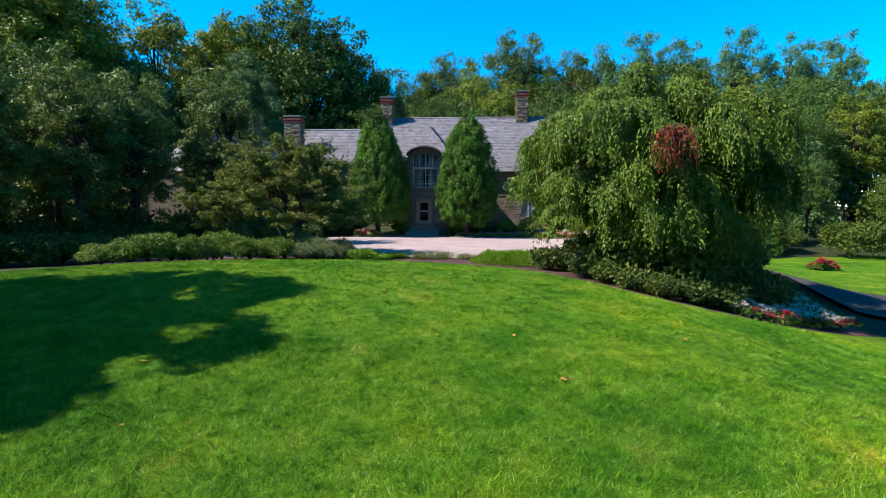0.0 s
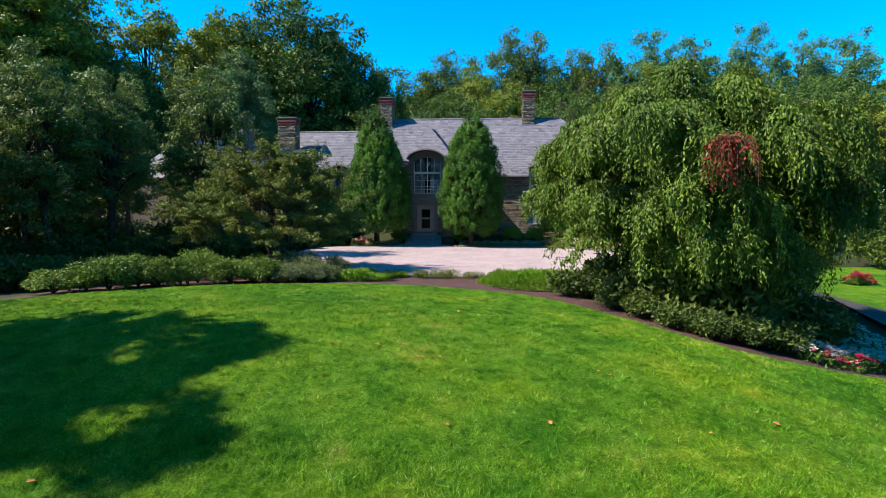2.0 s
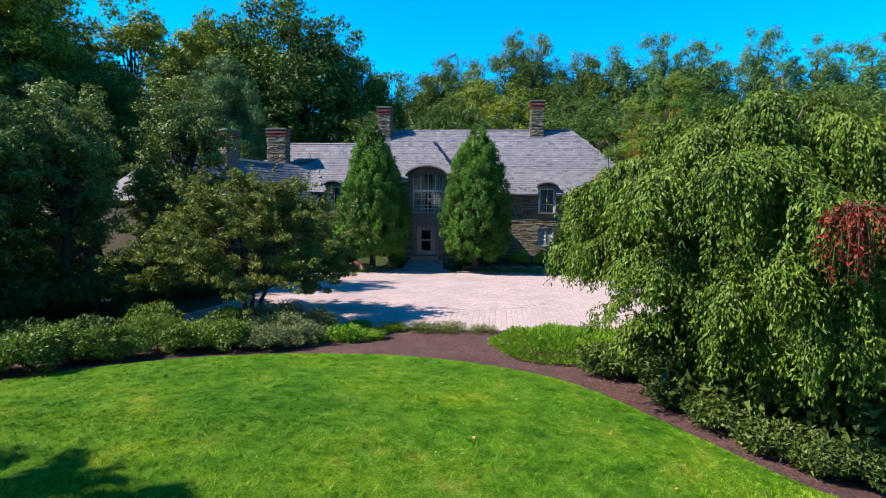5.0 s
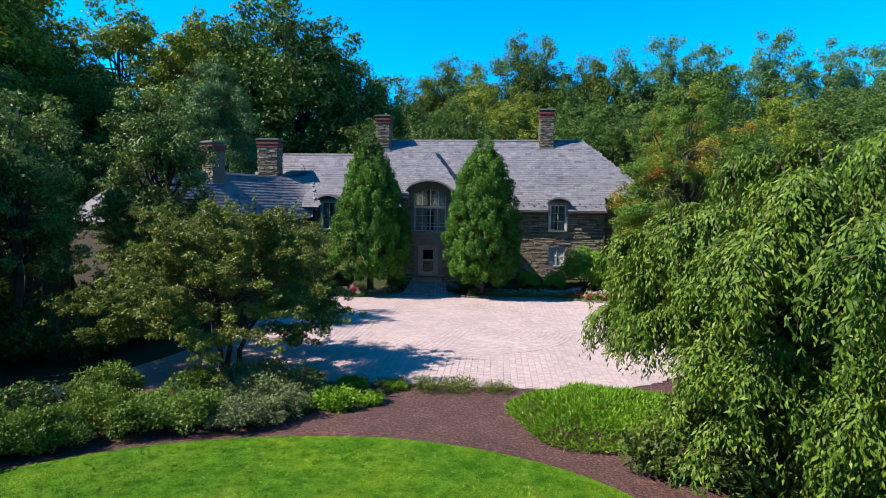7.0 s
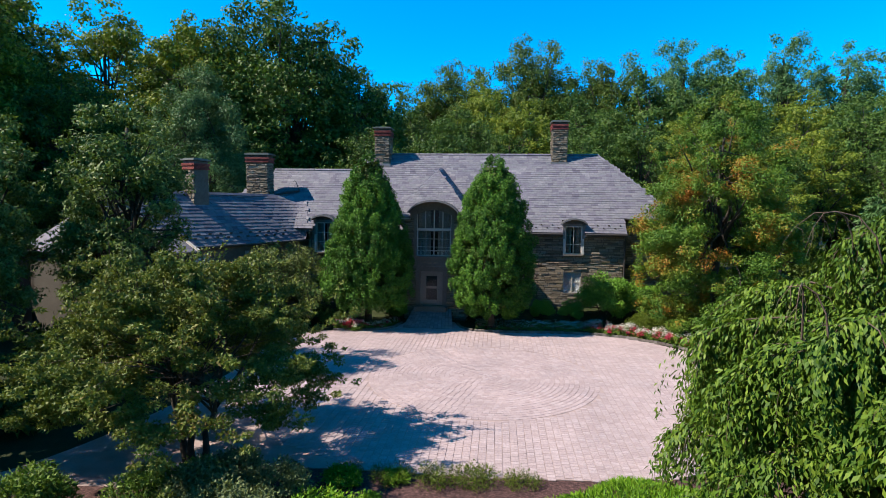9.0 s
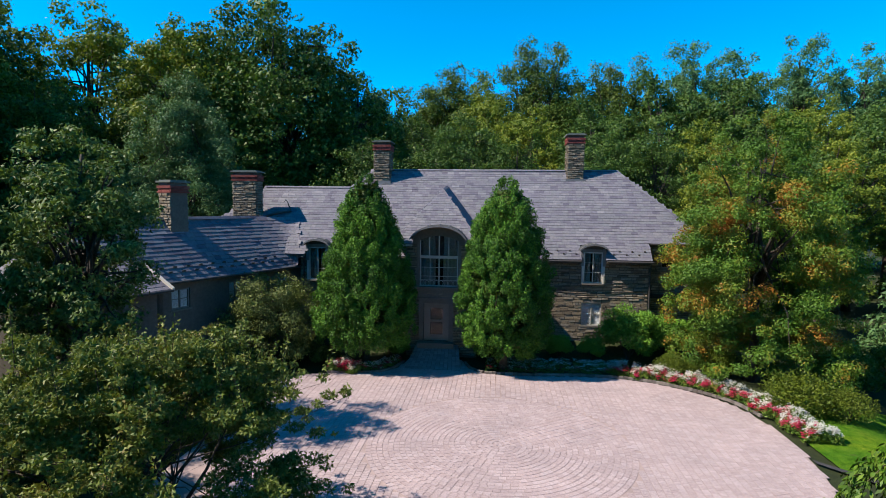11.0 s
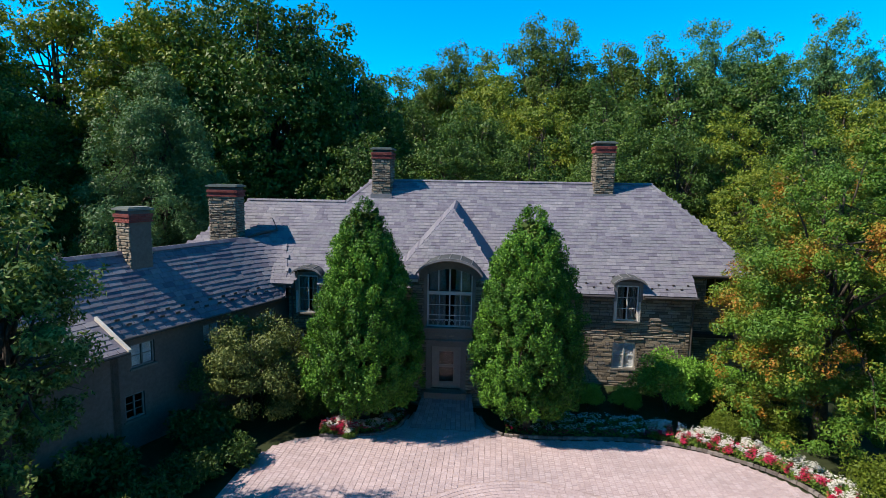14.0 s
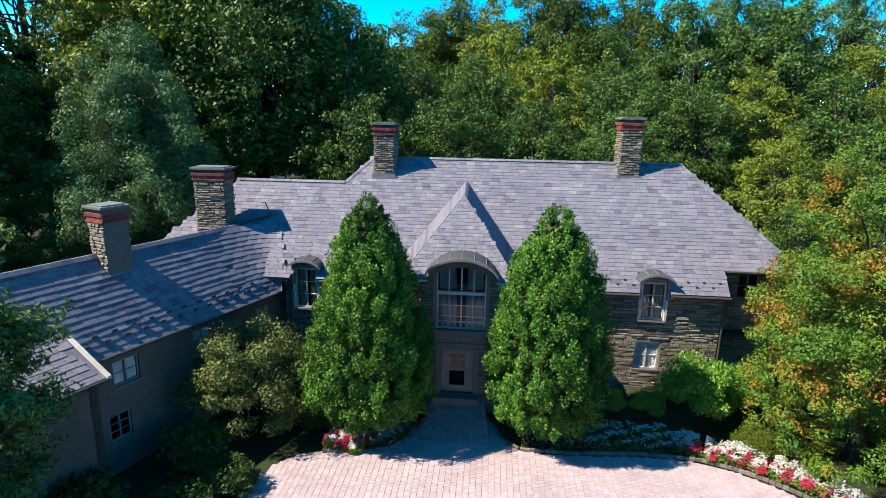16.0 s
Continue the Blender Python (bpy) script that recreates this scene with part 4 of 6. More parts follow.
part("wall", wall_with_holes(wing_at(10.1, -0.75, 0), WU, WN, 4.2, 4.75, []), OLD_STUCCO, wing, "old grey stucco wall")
ret = Build()
a, b = wing_at(10.1, -0.75, 0), wing_at(10.1, 0.6, 0)
ret.hexa([a, b, b + WU * 0.3, a + WU * 0.3, *(p + Vector((0, 0, 4.75)) for p in (a, b, b + WU * 0.3, a + WU * 0.3))])
a, b = wing_at(-2, 2 * W_HALF - 0.3, 0), wing_at(W_LEN, 2 * W_HALF - 0.3, 0)
ret.hexa([a, b, b + WN * 0.3, a + WN * 0.3, *(p + Vector((0, 0, 4.75)) for p in (a, b, b + WN * 0.3, a + WN * 0.3))])
a, b = wing_at(W_LEN, -0.7, 0), wing_at(W_LEN, 2 * W_HALF - 0.3, 0)
ret.hexa([a, b, b - WU * 0.3, a - WU * 0.3, *(p + Vector((0, 0, 4.75)) for p in (a, b, b - WU * 0.3, a - WU * 0.3))])
a, b = wing_at(-1, 2.2, 0), wing_at(W_LEN - 1, 2.2, 0)
ret.hexa([a, b, b - WN * 0.1, a - WN * 0.1, *(p + Vector((0, 0, 5.5)) for p in (a, b, b - WN * 0.1, a - WN * 0.1))])
part("wall", ret, MORTAR, wing)


def on_wing(s, v):
    t = v / math.hypot(W_HALF, W_RIDGE - W_EAVE)
    return wing_at(s, W_HALF * t, W_EAVE + (W_RIDGE - W_EAVE) * t)


W_SL = math.hypot(W_HALF, W_RIDGE - W_EAVE)
wr = Build()
slope(wr, [on_wing(2.6, 0), on_wing(W_LEN + 0.3, 0), on_wing(W_LEN - 2.6, W_SL), on_wing(2.6, W_SL)])
slope(wr, [wing_at(-0.6, W_HALF, W_RIDGE), wing_at(W_LEN - 2.6, W_HALF, W_RIDGE), wing_at(W_LEN + 0.3, 2 * W_HALF, W_EAVE), wing_at(-1.5, 2 * W_HALF, W_EAVE)])
slope(wr, [wing_at(W_LEN - 2.6, W_HALF, W_RIDGE), wing_at(W_LEN + 0.3, 0, W_EAVE), wing_at(W_LEN + 0.3, 2 * W_HALF, W_EAVE)])
wing_roof = part("roof", wr, SLATE, wing)
slate_field(wing_roof, slates(on_wing, [(2.58, 0), (W_LEN + 0.3, 0), (W_LEN - 2.6, W_SL), (2.58, W_SL)], 0.275, (0.32, 0.58), 6, 0.015), rise=0.014)
# Where the wing meets the main roof its slates sweep round to a curved valley.
VALLEY = [(-13.62, 46.9), (-13.6, 46.98), (-13.72, 47.5), (-13.91, 47.99), (-14.2, 48.6), (-14.5, 49.08), (-15.0, 49.4)]
VALLEY = [Vector((x, y, roof_z(y) + 0.06)) for x, y in VALLEY]
VALLEY[0].z = 4.95


def on_sweep(u, v):
    """Level courses from the wing's own slope (u = 0) round to the valley (u = 3)."""
    t, k = min(max(v / W_SL, 0), 1), u / 3
    z = W_EAVE + (W_RIDGE - W_EAVE) * t
    near, turn_ = on_wing(2.6, t * W_SL), on_wing(0.1 - 0.9 * t, t * W_SL)
    far = VALLEY[-1]
    for p, q in zip(VALLEY, VALLEY[1:]):
        if p.z <= z <= q.z:
            far = p.lerp(q, (z - p.z) / (q.z - p.z))
            break
    if z < VALLEY[0].z:
        far = VALLEY[0]
    return near * (1 - k) ** 2 + turn_ * (2 * k * (1 - k)) + far * k * k


sweep = Build(True)
for i in range(6):
    for j in range(10):
        q = [on_sweep(a / 2, b * W_SL / 10) for a, b in ((i, j), (i + 1, j), (i + 1, j + 1), (i, j + 1))]
        sweep.hexa([p - Vector((0, 0, 0.12)) for p in q] + q)
part("roof_sweep", sweep, SLATE, wing_roof)
slate_field(wing_roof, slates(on_sweep, [(0.02, 0), (2.98, 0), (2.98, W_SL - 0.03), (0.02, W_SL - 0.03)], 0.275, (0.32, 0.56), 9, 0.015), rise=0.014)


def on_fore(s, v):
    """The shallower slope of the forward stretch, which dies into the wing's roof."""
    t = v / 4.1
    return wing_at(s, -1.3 + 3.9 * t, 4.72 + 1.95 * t)


fr_b = Build()
slope(fr_b, [on_fore(10.0, 0), on_fore(W_LEN + 0.2, 0), on_fore(W_LEN - 1.5, 4.1), on_fore(10.0, 4.1)], 0.1)
fore_roof = part("fore_roof", fr_b, SLATE, wing)
slate_field(fore_roof, slates(on_fore, [(10.0, 0), (W_LEN, 0), (W_LEN - 1.5, 4.0), (10.6, 4.0)], 0.275, (0.30, 0.54), 7, 0.013), rise=0.012)
verge = Build()
p, q = on_fore(9.95, -0.1), on_fore(9.95, 2.0)
verge.hexa([p, q, q + WU * 0.12, p + WU * 0.12, *(v + Vector((0, 0, 0.12)) for v in (p, q, q + WU * 0.12, p + WU * 0.12))])
part("verge_flashing", verge, PAINT, wing, "pale metal verge strip")
wridge = Build()
for i in range(34):
    p, q = wing_at(0.1 + i * 0.36, W_HALF, W_RIDGE), wing_at(0.1 + i * 0.36 + 0.35, W_HALF, W_RIDGE)
    wridge.hexa([p - WN * 0.18 - Vector((0, 0, 0.08)), q - WN * 0.18 - Vector((0, 0, 0.08)), q + WN * 0.18 - Vector((0, 0, 0.08)), p + WN * 0.18 - Vector((0, 0, 0.08)),
                 p - WN * 0.04 + Vector((0, 0, 0.07)), q - WN * 0.04 + Vector((0, 0, 0.07)), q + WN * 0.04 + Vector((0, 0, 0.07)), p + WN * 0.04 + Vector((0, 0, 0.07))])
tagged(part("ridge_capping", wridge, SLATE, wing), kind="stuff")
wg = Build()
wg2 = Build()
wg.tube([wing_at(-0.2, -0.06, 4.78), wing_at(10.0, -0.06, 4.78)], [0.065, 0.065], 8)
wg2.tube([wing_at(10.0, -1.36, 4.66), wing_at(W_LEN, -1.36, 4.66)], [0.065, 0.065], 8)
part("gutter", wg, DARK_TRIM, wing)
part("gutter", wg2, DARK_TRIM, wing)
guards = []
for i in range(26):
    gbd = Build()
    s, t = 0.5 + (i // 2) * 0.75 + (0.35 if i % 2 else 0), 0.55 + 0.3 * (i % 2)
    p = on_wing(s, t) + Vector((0, 0, 0.03))
    gbd.hexa([p, p + WU * 0.2, p + WU * 0.2 + WN * 0.03, p + WN * 0.03, *(v + Vector((0, 0, 0.09)) for v in (p, p + WU * 0.2, p + WU * 0.2 + WN * 0.03, p + WN * 0.03))])
    part("snow_guard", gbd, DARK_TRIM, wing_roof)
for i in range(26):
    gbd = Build()
    p = on_front(-1.8 + 0.36 * i if i < 26 else 0, 0.35 + 0.25 * (i % 2)) + Vector((0, 0, 0.03))
    if abs(p.x - 4.245) < 1.0:
        continue
    gbd.box((p.x - 0.05, p.y - 0.02, p.z), (p.x + 0.05, p.y + 0.02, p.z + 0.08))
    part("snow_guard", gbd, DARK_TRIM, roof)
hook = Build()
hb = VALLEY[-1] + Vector((-0.1, -0.05, 0.06))
hook.tube([hb + Vector((dx, 0, dz)) for dx, dz in ((0.12, 0), (0.02, 0.22), (-0.08, 0.48), (-0.14, 0.62), (-0.24, 0.66), (-0.32, 0.58))], [0.04, 0.03, 0.028, 0.026, 0.024, 0.02], 7)
finial = part("ridge_finial", hook, DARK_TRIM, wing_roof, "small hooked iron finial on the ridge")
foot_b = Build()
fa, fb = wing_at(0.2, W_HALF, W_RIDGE + 0.03), VALLEY[-1] + Vector((0, 0, 0.02))
foot_b.tube([fa, fa.lerp(fb, 0.5) + Vector((0, 0, 0.06)), fb], [0.07, 0.11, 0.05], 8)
part("finial_base", foot_b, DARK_TRIM, finial)
TURN = math.degrees(math.atan2(WU.y, WU.x)) + 180
for a, b, c, d in wing_holes:
    q = wing_at(c, 0.4, 0)
    window(wing, 0, c - a, b, d, 0, 2, 2, "dull grey casement under the eaves with painted sky reflection", True, False, pose(q.x, q.y, 0, 0, 0, TURN), OLD_PAINT, True)
q = wing_at(9.25, 0.4, 0)
window(wing, 0, 0.85, 1.28, 2.34, 0, 2, 3, "dark small-paned ground floor window", True, False, pose(q.x, q.y, 0, 0, 0, TURN), OLD_PAINT)
q = wing_at(6.92, 2.6, 0)
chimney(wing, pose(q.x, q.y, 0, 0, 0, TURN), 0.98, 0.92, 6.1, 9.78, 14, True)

# Low garage beyond the wing.
garage = thing("garage", "low outbuilding with a grey slate roof", "building", (-31.0, 37.2, 0))
gb_ = Build()
gb_.box((-4.6, -3.0, -0.1), (4.6, 3.0, 3.2))
part("wall", gb_, MORTAR, garage)
gr_ = Build()
slope(gr_, [(-5, -3.4, 3.1), (5, -3.4, 3.1), (4.9, 0, 5.8), (-4.9, 0, 5.8)])
slope(gr_, [(-5, 3.4, 3.1), (5, 3.4, 3.1), (4.9, 0, 5.8), (-4.9, 0, 5.8)])
for sx in (-4.6, 4.3):
    gable = Build()
    gable.hexa([(sx, -3.0, 3.2), (sx + 0.3, -3.0, 3.2), (sx + 0.3, 3.0, 3.2), (sx, 3.0, 3.2), (sx, -0.1, 5.6), (sx + 0.3, -0.1, 5.6), (sx + 0.3, 0.1, 5.6), (sx, 0.1, 5.6)])
    part("gable", gable, MORTAR, garage)
g_roof = part("roof", gr_, SLATE, garage)
G_SL = math.hypot(3.4, 2.7)
slate_field(g_roof, slates(lambda u, v: Vector((u, -3.4 + 3.4 * v / G_SL, 3.1 + 2.7 * v / G_SL)), [(-5, 0), (5, 0), (4.9, G_SL), (-4.9, G_SL)], 0.24, (0.28, 0.46), 8, 0.02))

# ---- plants ----


def ellipse_blobs(rng, centre, radii, count, size, shell=(0.55, 0.95), flat=0.75, low=-0.75):
    """Clump centres and radii spread through the outer part of an ellipsoid."""
    d = unit(rng.normal(size=(count * 3, 3)))
    d = d[d[:, 2] > low][:count]
    r = rng.uniform(*shell, len(d))[:, None]
    c = np.array(centre) + d * r * np.array(radii)
    s = rng.uniform(*size, len(d))[:, None] * np.array([1, 1, flat])
    return c, s


def clump_leaves(rng, centres, sizes, count, hang=-0.15, fill=0.6, spread_=0.7):
    """Leaf stalks and axes over the outsides of clumps."""
    weight = (sizes[:, 0] ** 2) / (sizes[:, 0] ** 2).sum()
    pick = rng.choice(len(centres), count, p=weight)
    d = unit(rng.normal(size=(count, 3)))
    p = centres[pick] + d * sizes[pick] * (fill + (1.08 - fill) * rng.random((count, 1)))
    a = unit(d + rng.normal(size=(count, 3)) * spread_ + np.array([0, 0, hang]))
    return p, a, d + np.array([0, 0, 0.2])


def limbs(build, rng, foot, top, radius, targets, share=0.35, bend=0.12):
    """A tapered trunk and limbs that reach towards the targets."""
    foot, top = np.array(foot, float), np.array(top, float)
    n = 7
    wob = [foot + (top - foot) * i / (n - 1) + np.array([*rng.normal(size=2) * bend * (i > 0), 0]) for i in range(n)]
    first = len(build.v)
    build.tube(wob, [radius * (1.35 if i == 0 else 1 - 0.82 * i / (n - 1)) for i in range(n)], 9)
    if first:
        build.graft(first, first)
    host = len(build.v)
    for t in targets:
        k = rng.uniform(share, 0.92)
        i = k * (n - 1)
        a = wob[int(i)] + (wob[min(int(i) + 1, n - 1)] - wob[int(i)]) * (i % 1)
        r = radius * (1 - 0.82 * k) * 0.55
        t = np.array(t)
        m1 = a + (t - a) * 0.35 + np.array([0, 0, 0.10]) * np.linalg.norm(t - a) + rng.normal(size=3) * 0.1
        m2 = a + (t - a) * 0.7 + np.array([0, 0, 0.07]) * np.linalg.norm(t - a) + rng.normal(size=3) * 0.15
        start = len(build.v)
        build.tube([a, m1, m2, t], [r, r * 0.7, r * 0.42, r * 0.14], 6)
        build.graft(start, host)


def tree(name, label, seed, tall, wide, lo, leaf, count, length, blobs=60, size=(0.16, 0.3), ratio=0.55, flat=0.75, at=(0, 0, 0), group="", taper=0.0, shell=(0.5, 0.95), bark=BARK, radius=None):
    """A broad-leaved tree: trunk with limbs, and a crown of leaves in uneven clumps."""
    rng = np.random.default_rng(seed)
    tr_ = thing(name, label, "tree", at, group)
    cz, hz = tall * (1 + lo) / 2, tall * (1 - lo) / 2
    c, s = ellipse_blobs(rng, (0, 0, cz), (wide, wide, hz), blobs // 2 + 30, (size[0] * wide, size[1] * wide), shell, flat)
    c, s = np.repeat(c, 5, 0), np.repeat(s, 5, 0) * rng.uniform(0.5, 1.15, (len(s) * 5, 1))
    c = c + unit(rng.normal(size=c.shape)) * rng.uniform(0.2, 1, (len(c), 1)) * np.array([0.2, 0.2, 0.16]) * wide
    if taper:
        k = 1 - taper * np.clip((c[:, 2] - cz) / hz, -0.3, 1)
        c[:, :2] *= k[:, None]
    wood = Build()
    order = rng.permutation(len(c))[: min(len(c), 60)]
    limbs(wood, rng, (0, 0, -0.2), (0.1, 0.1, tall * 0.86), radius or 0.016 * tall + 0.06, c[order])
    part("trunk", wood.mesh("trunk", bark, True, False), None, tr_)
    pick = rng.choice(len(c), count, p=s[:, 0] ** 2 / (s[:, 0] ** 2).sum())
    d = unit(rng.normal(size=(count, 3)))
    p = c[pick] + d * s[pick] * rng.uniform(0.25, 1.0, (count, 1)) ** 0.6
    a = unit(np.cross(d, rng.normal(size=(count, 3))) + d * 0.35 + np.array([0, 0, -0.3]))
    whole = unit((c[pick] - np.array([0, 0, cz])) / np.array([wide, wide, hz]))
    face = d + whole * 0.5 + np.array([0, 0, 0.3])
    part("crown", leaf_mesh("crown", rng, p, a, rng.uniform(0.7, 1.25, count) * length, ratio, LEAF[leaf], True, face), None, tr_)
    return tr_


def conifer(name, label, seed, tall, wide, leaf, count, length, at=(0, 0, 0), group=""):
    """An evergreen with drooping tiers of short sprays."""
    rng = np.random.default_rng(seed)
    tr_ = thing(name, label, "tree", at, group)
    wood = Build()
    wood.tube([(0, 0, -0.2), (0.05, 0, tall * 0.5), (0, 0, tall * 0.97)], [0.014 * tall + 0.05, 0.008 * tall, 0.01], 8)
    tiers, p, a = int(tall * 2.0), [], []
    for i in range(tiers):
        z = tall * (0.06 + 0.92 * i / tiers)
        reach = wide * (1 - (z / tall) ** 1.25) * rng.uniform(0.8, 1.1) + 0.12
        for k in range(7):
            th = rng.uniform(0, 2 * math.pi)
            tip = np.array([math.cos(th) * reach, math.sin(th) * reach, z - 0.18 * reach])
            base = np.array([0, 0, z])
            start = len(wood.v)
            wood.tube([base, base * 0.5 + tip * 0.5 + np.array([0, 0, 0.08 * reach]), tip], [0.03, 0.018, 0.006], 4, False)
            wood.graft(start, 24)
            n = max(6, int(count / tiers / 7))
            t = rng.uniform(0.25, 1.02, n) ** 0.7
            q = base + (tip - base) * t[:, None] + rng.normal(size=(n, 3)) * np.array([0.16, 0.16, 0.1]) * (0.4 + reach * 0.35)
            p.append(q)
            a.append(unit((tip - base) * 0.5 + rng.normal(size=(n, 3)) * 0.5 * reach + np.array([0, 0, -0.35 * reach])))
    part("trunk", wood.mesh("trunk", BARK, True, False), None, tr_)
    p, a = np.concatenate(p), np.concatenate(a)
    part("crown", leaf_mesh("crown", rng, p, a, rng.uniform(0.7, 1.3, len(p)) * length, 0.45, LEAF[leaf], True), None, tr_)
    return tr_


def placed(ob, x, y, turn=0.0, scale=1.0, tall=None):
    return copy_thing(ob, pose(x, y, land(x, y), 0, 0, turn) @ Matrix.Diagonal((scale, scale, tall or scale, 1)))


# Two clipped hornbeams before the front.
def hornbeam(x, y, seed, zs, rs, label):
    rng = np.random.default_rng(seed)
    ob = thing("hornbeam", label, "tree", (x, y, 0), "hornbeams before the front")
    top = zs[-1]
    z = rng.uniform(zs[0] + 0.1, top, 9000)
    z = z[rng.random(9000) < np.interp(z, zs, rs) / 2.9 + 0.04][:1150]
    th = rng.uniform(0, 2 * math.pi, len(z))
    lump = 1 + 0.04 * np.sin(3 * th + z * 1.3) + 0.035 * np.sin(5 * th - z * 2.1) + rng.normal(size=len(z)) * 0.03
    r = np.interp(z, zs, rs) * rng.uniform(0.64, 0.98, len(z)) * lump
    c = np.stack([np.cos(th) * r, np.sin(th) * r, z], 1)
    s = rng.uniform(0.13, 0.3, len(z))[:, None] * np.array([0.8, 0.8, 1.35]) * np.where(z > top - 1.3, 0.6, 1)[:, None]
    wood = Build()
    limbs(wood, rng, (0, 0, -0.1), (0, 0, top * 0.93), 0.19, c[rng.permutation(len(c))[:40]], 0.1, 0.04)
    part("trunk", wood.mesh("trunk", BARK, True, False), None, ob)
    n = 150000
    p, a, face = clump_leaves(rng, c, s, n, 0.35, 0.45, 0.7)
    out = np.stack([p[:, 0], p[:, 1], np.full(n, 0.3)], 1)
    part("crown", leaf_mesh("crown", rng, p, a, rng.uniform(0.055, 0.112, n), 0.66, LEAF["hornbeam"], True, face + unit(out) * 0.8, 0.3), None, ob)
    # Large darker leaves added inside to block light and deepen the crown's shade.
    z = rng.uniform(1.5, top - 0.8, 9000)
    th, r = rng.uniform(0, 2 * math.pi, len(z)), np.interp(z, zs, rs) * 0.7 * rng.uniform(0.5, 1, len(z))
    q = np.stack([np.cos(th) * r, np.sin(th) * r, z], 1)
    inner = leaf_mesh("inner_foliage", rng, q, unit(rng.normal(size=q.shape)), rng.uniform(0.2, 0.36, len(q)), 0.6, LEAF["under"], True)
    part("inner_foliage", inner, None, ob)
    return ob


hornbeam(-8.36, 42.95, 21, [1.0, 1.35, 2.0, 3.0, 4.05, 5.4, 6.7, 7.9, 9.2, 9.9, 10.45], [1.2, 2.1, 2.7, 2.86, 2.7, 2.37, 2.0, 1.62, 0.98, 0.5, 0.08], "tall clipped green hornbeam with a pointed top")
hornbeam(-0.95, 42.95, 22, [0.9, 1.25, 1.9, 3.1, 4.4, 5.7, 6.9, 8.2, 9.4, 9.85, 10.15], [0.9, 1.7, 2.3, 2.5, 2.47, 2.27, 1.96, 1.54, 0.88, 0.5, 0.15], "tall clipped green hornbeam with a rounded tip")


# Weeping tree on the lawn's edge: arching boughs, each with its own curtain of hanging strands.
def weeping_tree(x, y):
    rng = np.random.default_rng(31)
    g = land(x, y)
    ob = thing("weeping_tree", "large green weeping tree with long hanging strands", "tree", (x, y, g))
    wood, p, a, f = Build(), [], [], []
    R, H = 4.75, 7.45 - g
    boughs = []
    for i in range(30):
        th, k = i * 2.39996 + rng.normal() * 0.2, math.sqrt((i + 0.5) / 30)
        boughs.append((th, R * (0.12 + 0.66 * k), H * (1 - 0.20 * k**3) * rng.uniform(0.84, 1.02) + 0.25 * math.sin(3 * th + 0.6), rng.uniform(0.8, 1.5)))
    for i in range(34):
        boughs.append((i * 2.39996 + rng.normal() * 0.2, R * rng.uniform(0.8, 1.0), H * rng.uniform(0.6, 0.82), rng.uniform(0.9, 1.8)))
    for i in range(30):
        boughs.append((i * 2.39996 + 1.1, R * rng.uniform(0.78, 1.0), H * rng.uniform(0.36, 0.58), rng.uniform(0.8, 1.5)))
    for i in range(14):
        boughs.append((-2.5 + 2.1 * i / 13 + rng.normal() * 0.1, R * rng.uniform(0.6, 0.98), H * rng.uniform(0.3, 0.62), rng.uniform(0.9, 1.6)))
    wood.tube([(0, 0, -0.2), (0.1, 0.05, 1.6), (0, 0.1, 3.2), (-0.2, 0, 5.0)], [0.36, 0.27, 0.22, 0.12], 10)
    for th, rr, peak, hang in boughs:
        out, across = np.array([math.cos(th), math.sin(th), 0.0]), np.array([-math.sin(th), math.cos(th), 0.0])
        foot = (rng.uniform(2.0, 2.7) if math.cos(th) < -0.6 else rng.uniform(0.5, 1.5) if math.cos(th) < 0.15 else rng.uniform(0.5, 1.5) if math.sin(th) < -0.5 else 0.2) - g
        s0 = np.array([0, 0, min(4.8, peak * rng.uniform(0.5, 0.75))])
        sag = rng.uniform(0.35, 0.8)

        def bough(u):
            """Up and out from the trunk, over the top, then down a little."""
            u = np.asarray(u, float)[..., None]
            rise = s0 + (np.array([0, 0, peak]) - s0) * np.sin(np.minimum(u / 0.72, 1) * math.pi / 2)
            return rise + out * rr * u**0.9 - np.array([0, 0, sag]) * np.maximum(0, (u - 0.72) / 0.28) ** 2

        start = len(wood.v)
        wood.tube(list(bough(np.linspace(0, 1, 8))), [0.055, 0.05, 0.042, 0.034, 0.026, 0.018, 0.012, 0.004], 5, False)
        wood.graft(start, 40)
        girth = rng.uniform(0.38, 0.7)
        for k in range(64):
            u = rng.uniform(0.5, 1.0) if k % 3 else rng.uniform(0.78, 1.02)
            t = bough(min(u, 1.0))
            side = rng.normal() * 0.5
            length = max(0.3, min(hang * rng.uniform(0.35, 1.15), t[2] - foot + rng.uniform(-0.3, 0.3)))
            reach = girth * rng.uniform(0.5, 1.1)
            sp = across * side * 1.5 + out * (0.55 + 0.5 * (u > 0.85)) * rng.uniform(0.2, 1)
            n = int(46 * length + 8)
            v = rng.random(n) ** 0.8
            q = t + sp * (reach * (1 - (1 - v) ** 2.4))[:, None] + np.stack([0 * v, 0 * v, 0.10 * np.sin(v * 2.6) - length * v**1.6], 1)
            q += rng.normal(size=q.shape) * 0.05
            p.append(q)
            a.append(unit(np.array([0, 0, -1.0]) + rng.normal(size=(n, 3)) * 0.45 + sp * (0.9 * (1 - v))[:, None]))
            f.append(unit(out + sp) * 0.7 + np.array([0, 0, 1.0]) * (1 - v)[:, None] + rng.normal(size=(n, 3)) * 0.1)
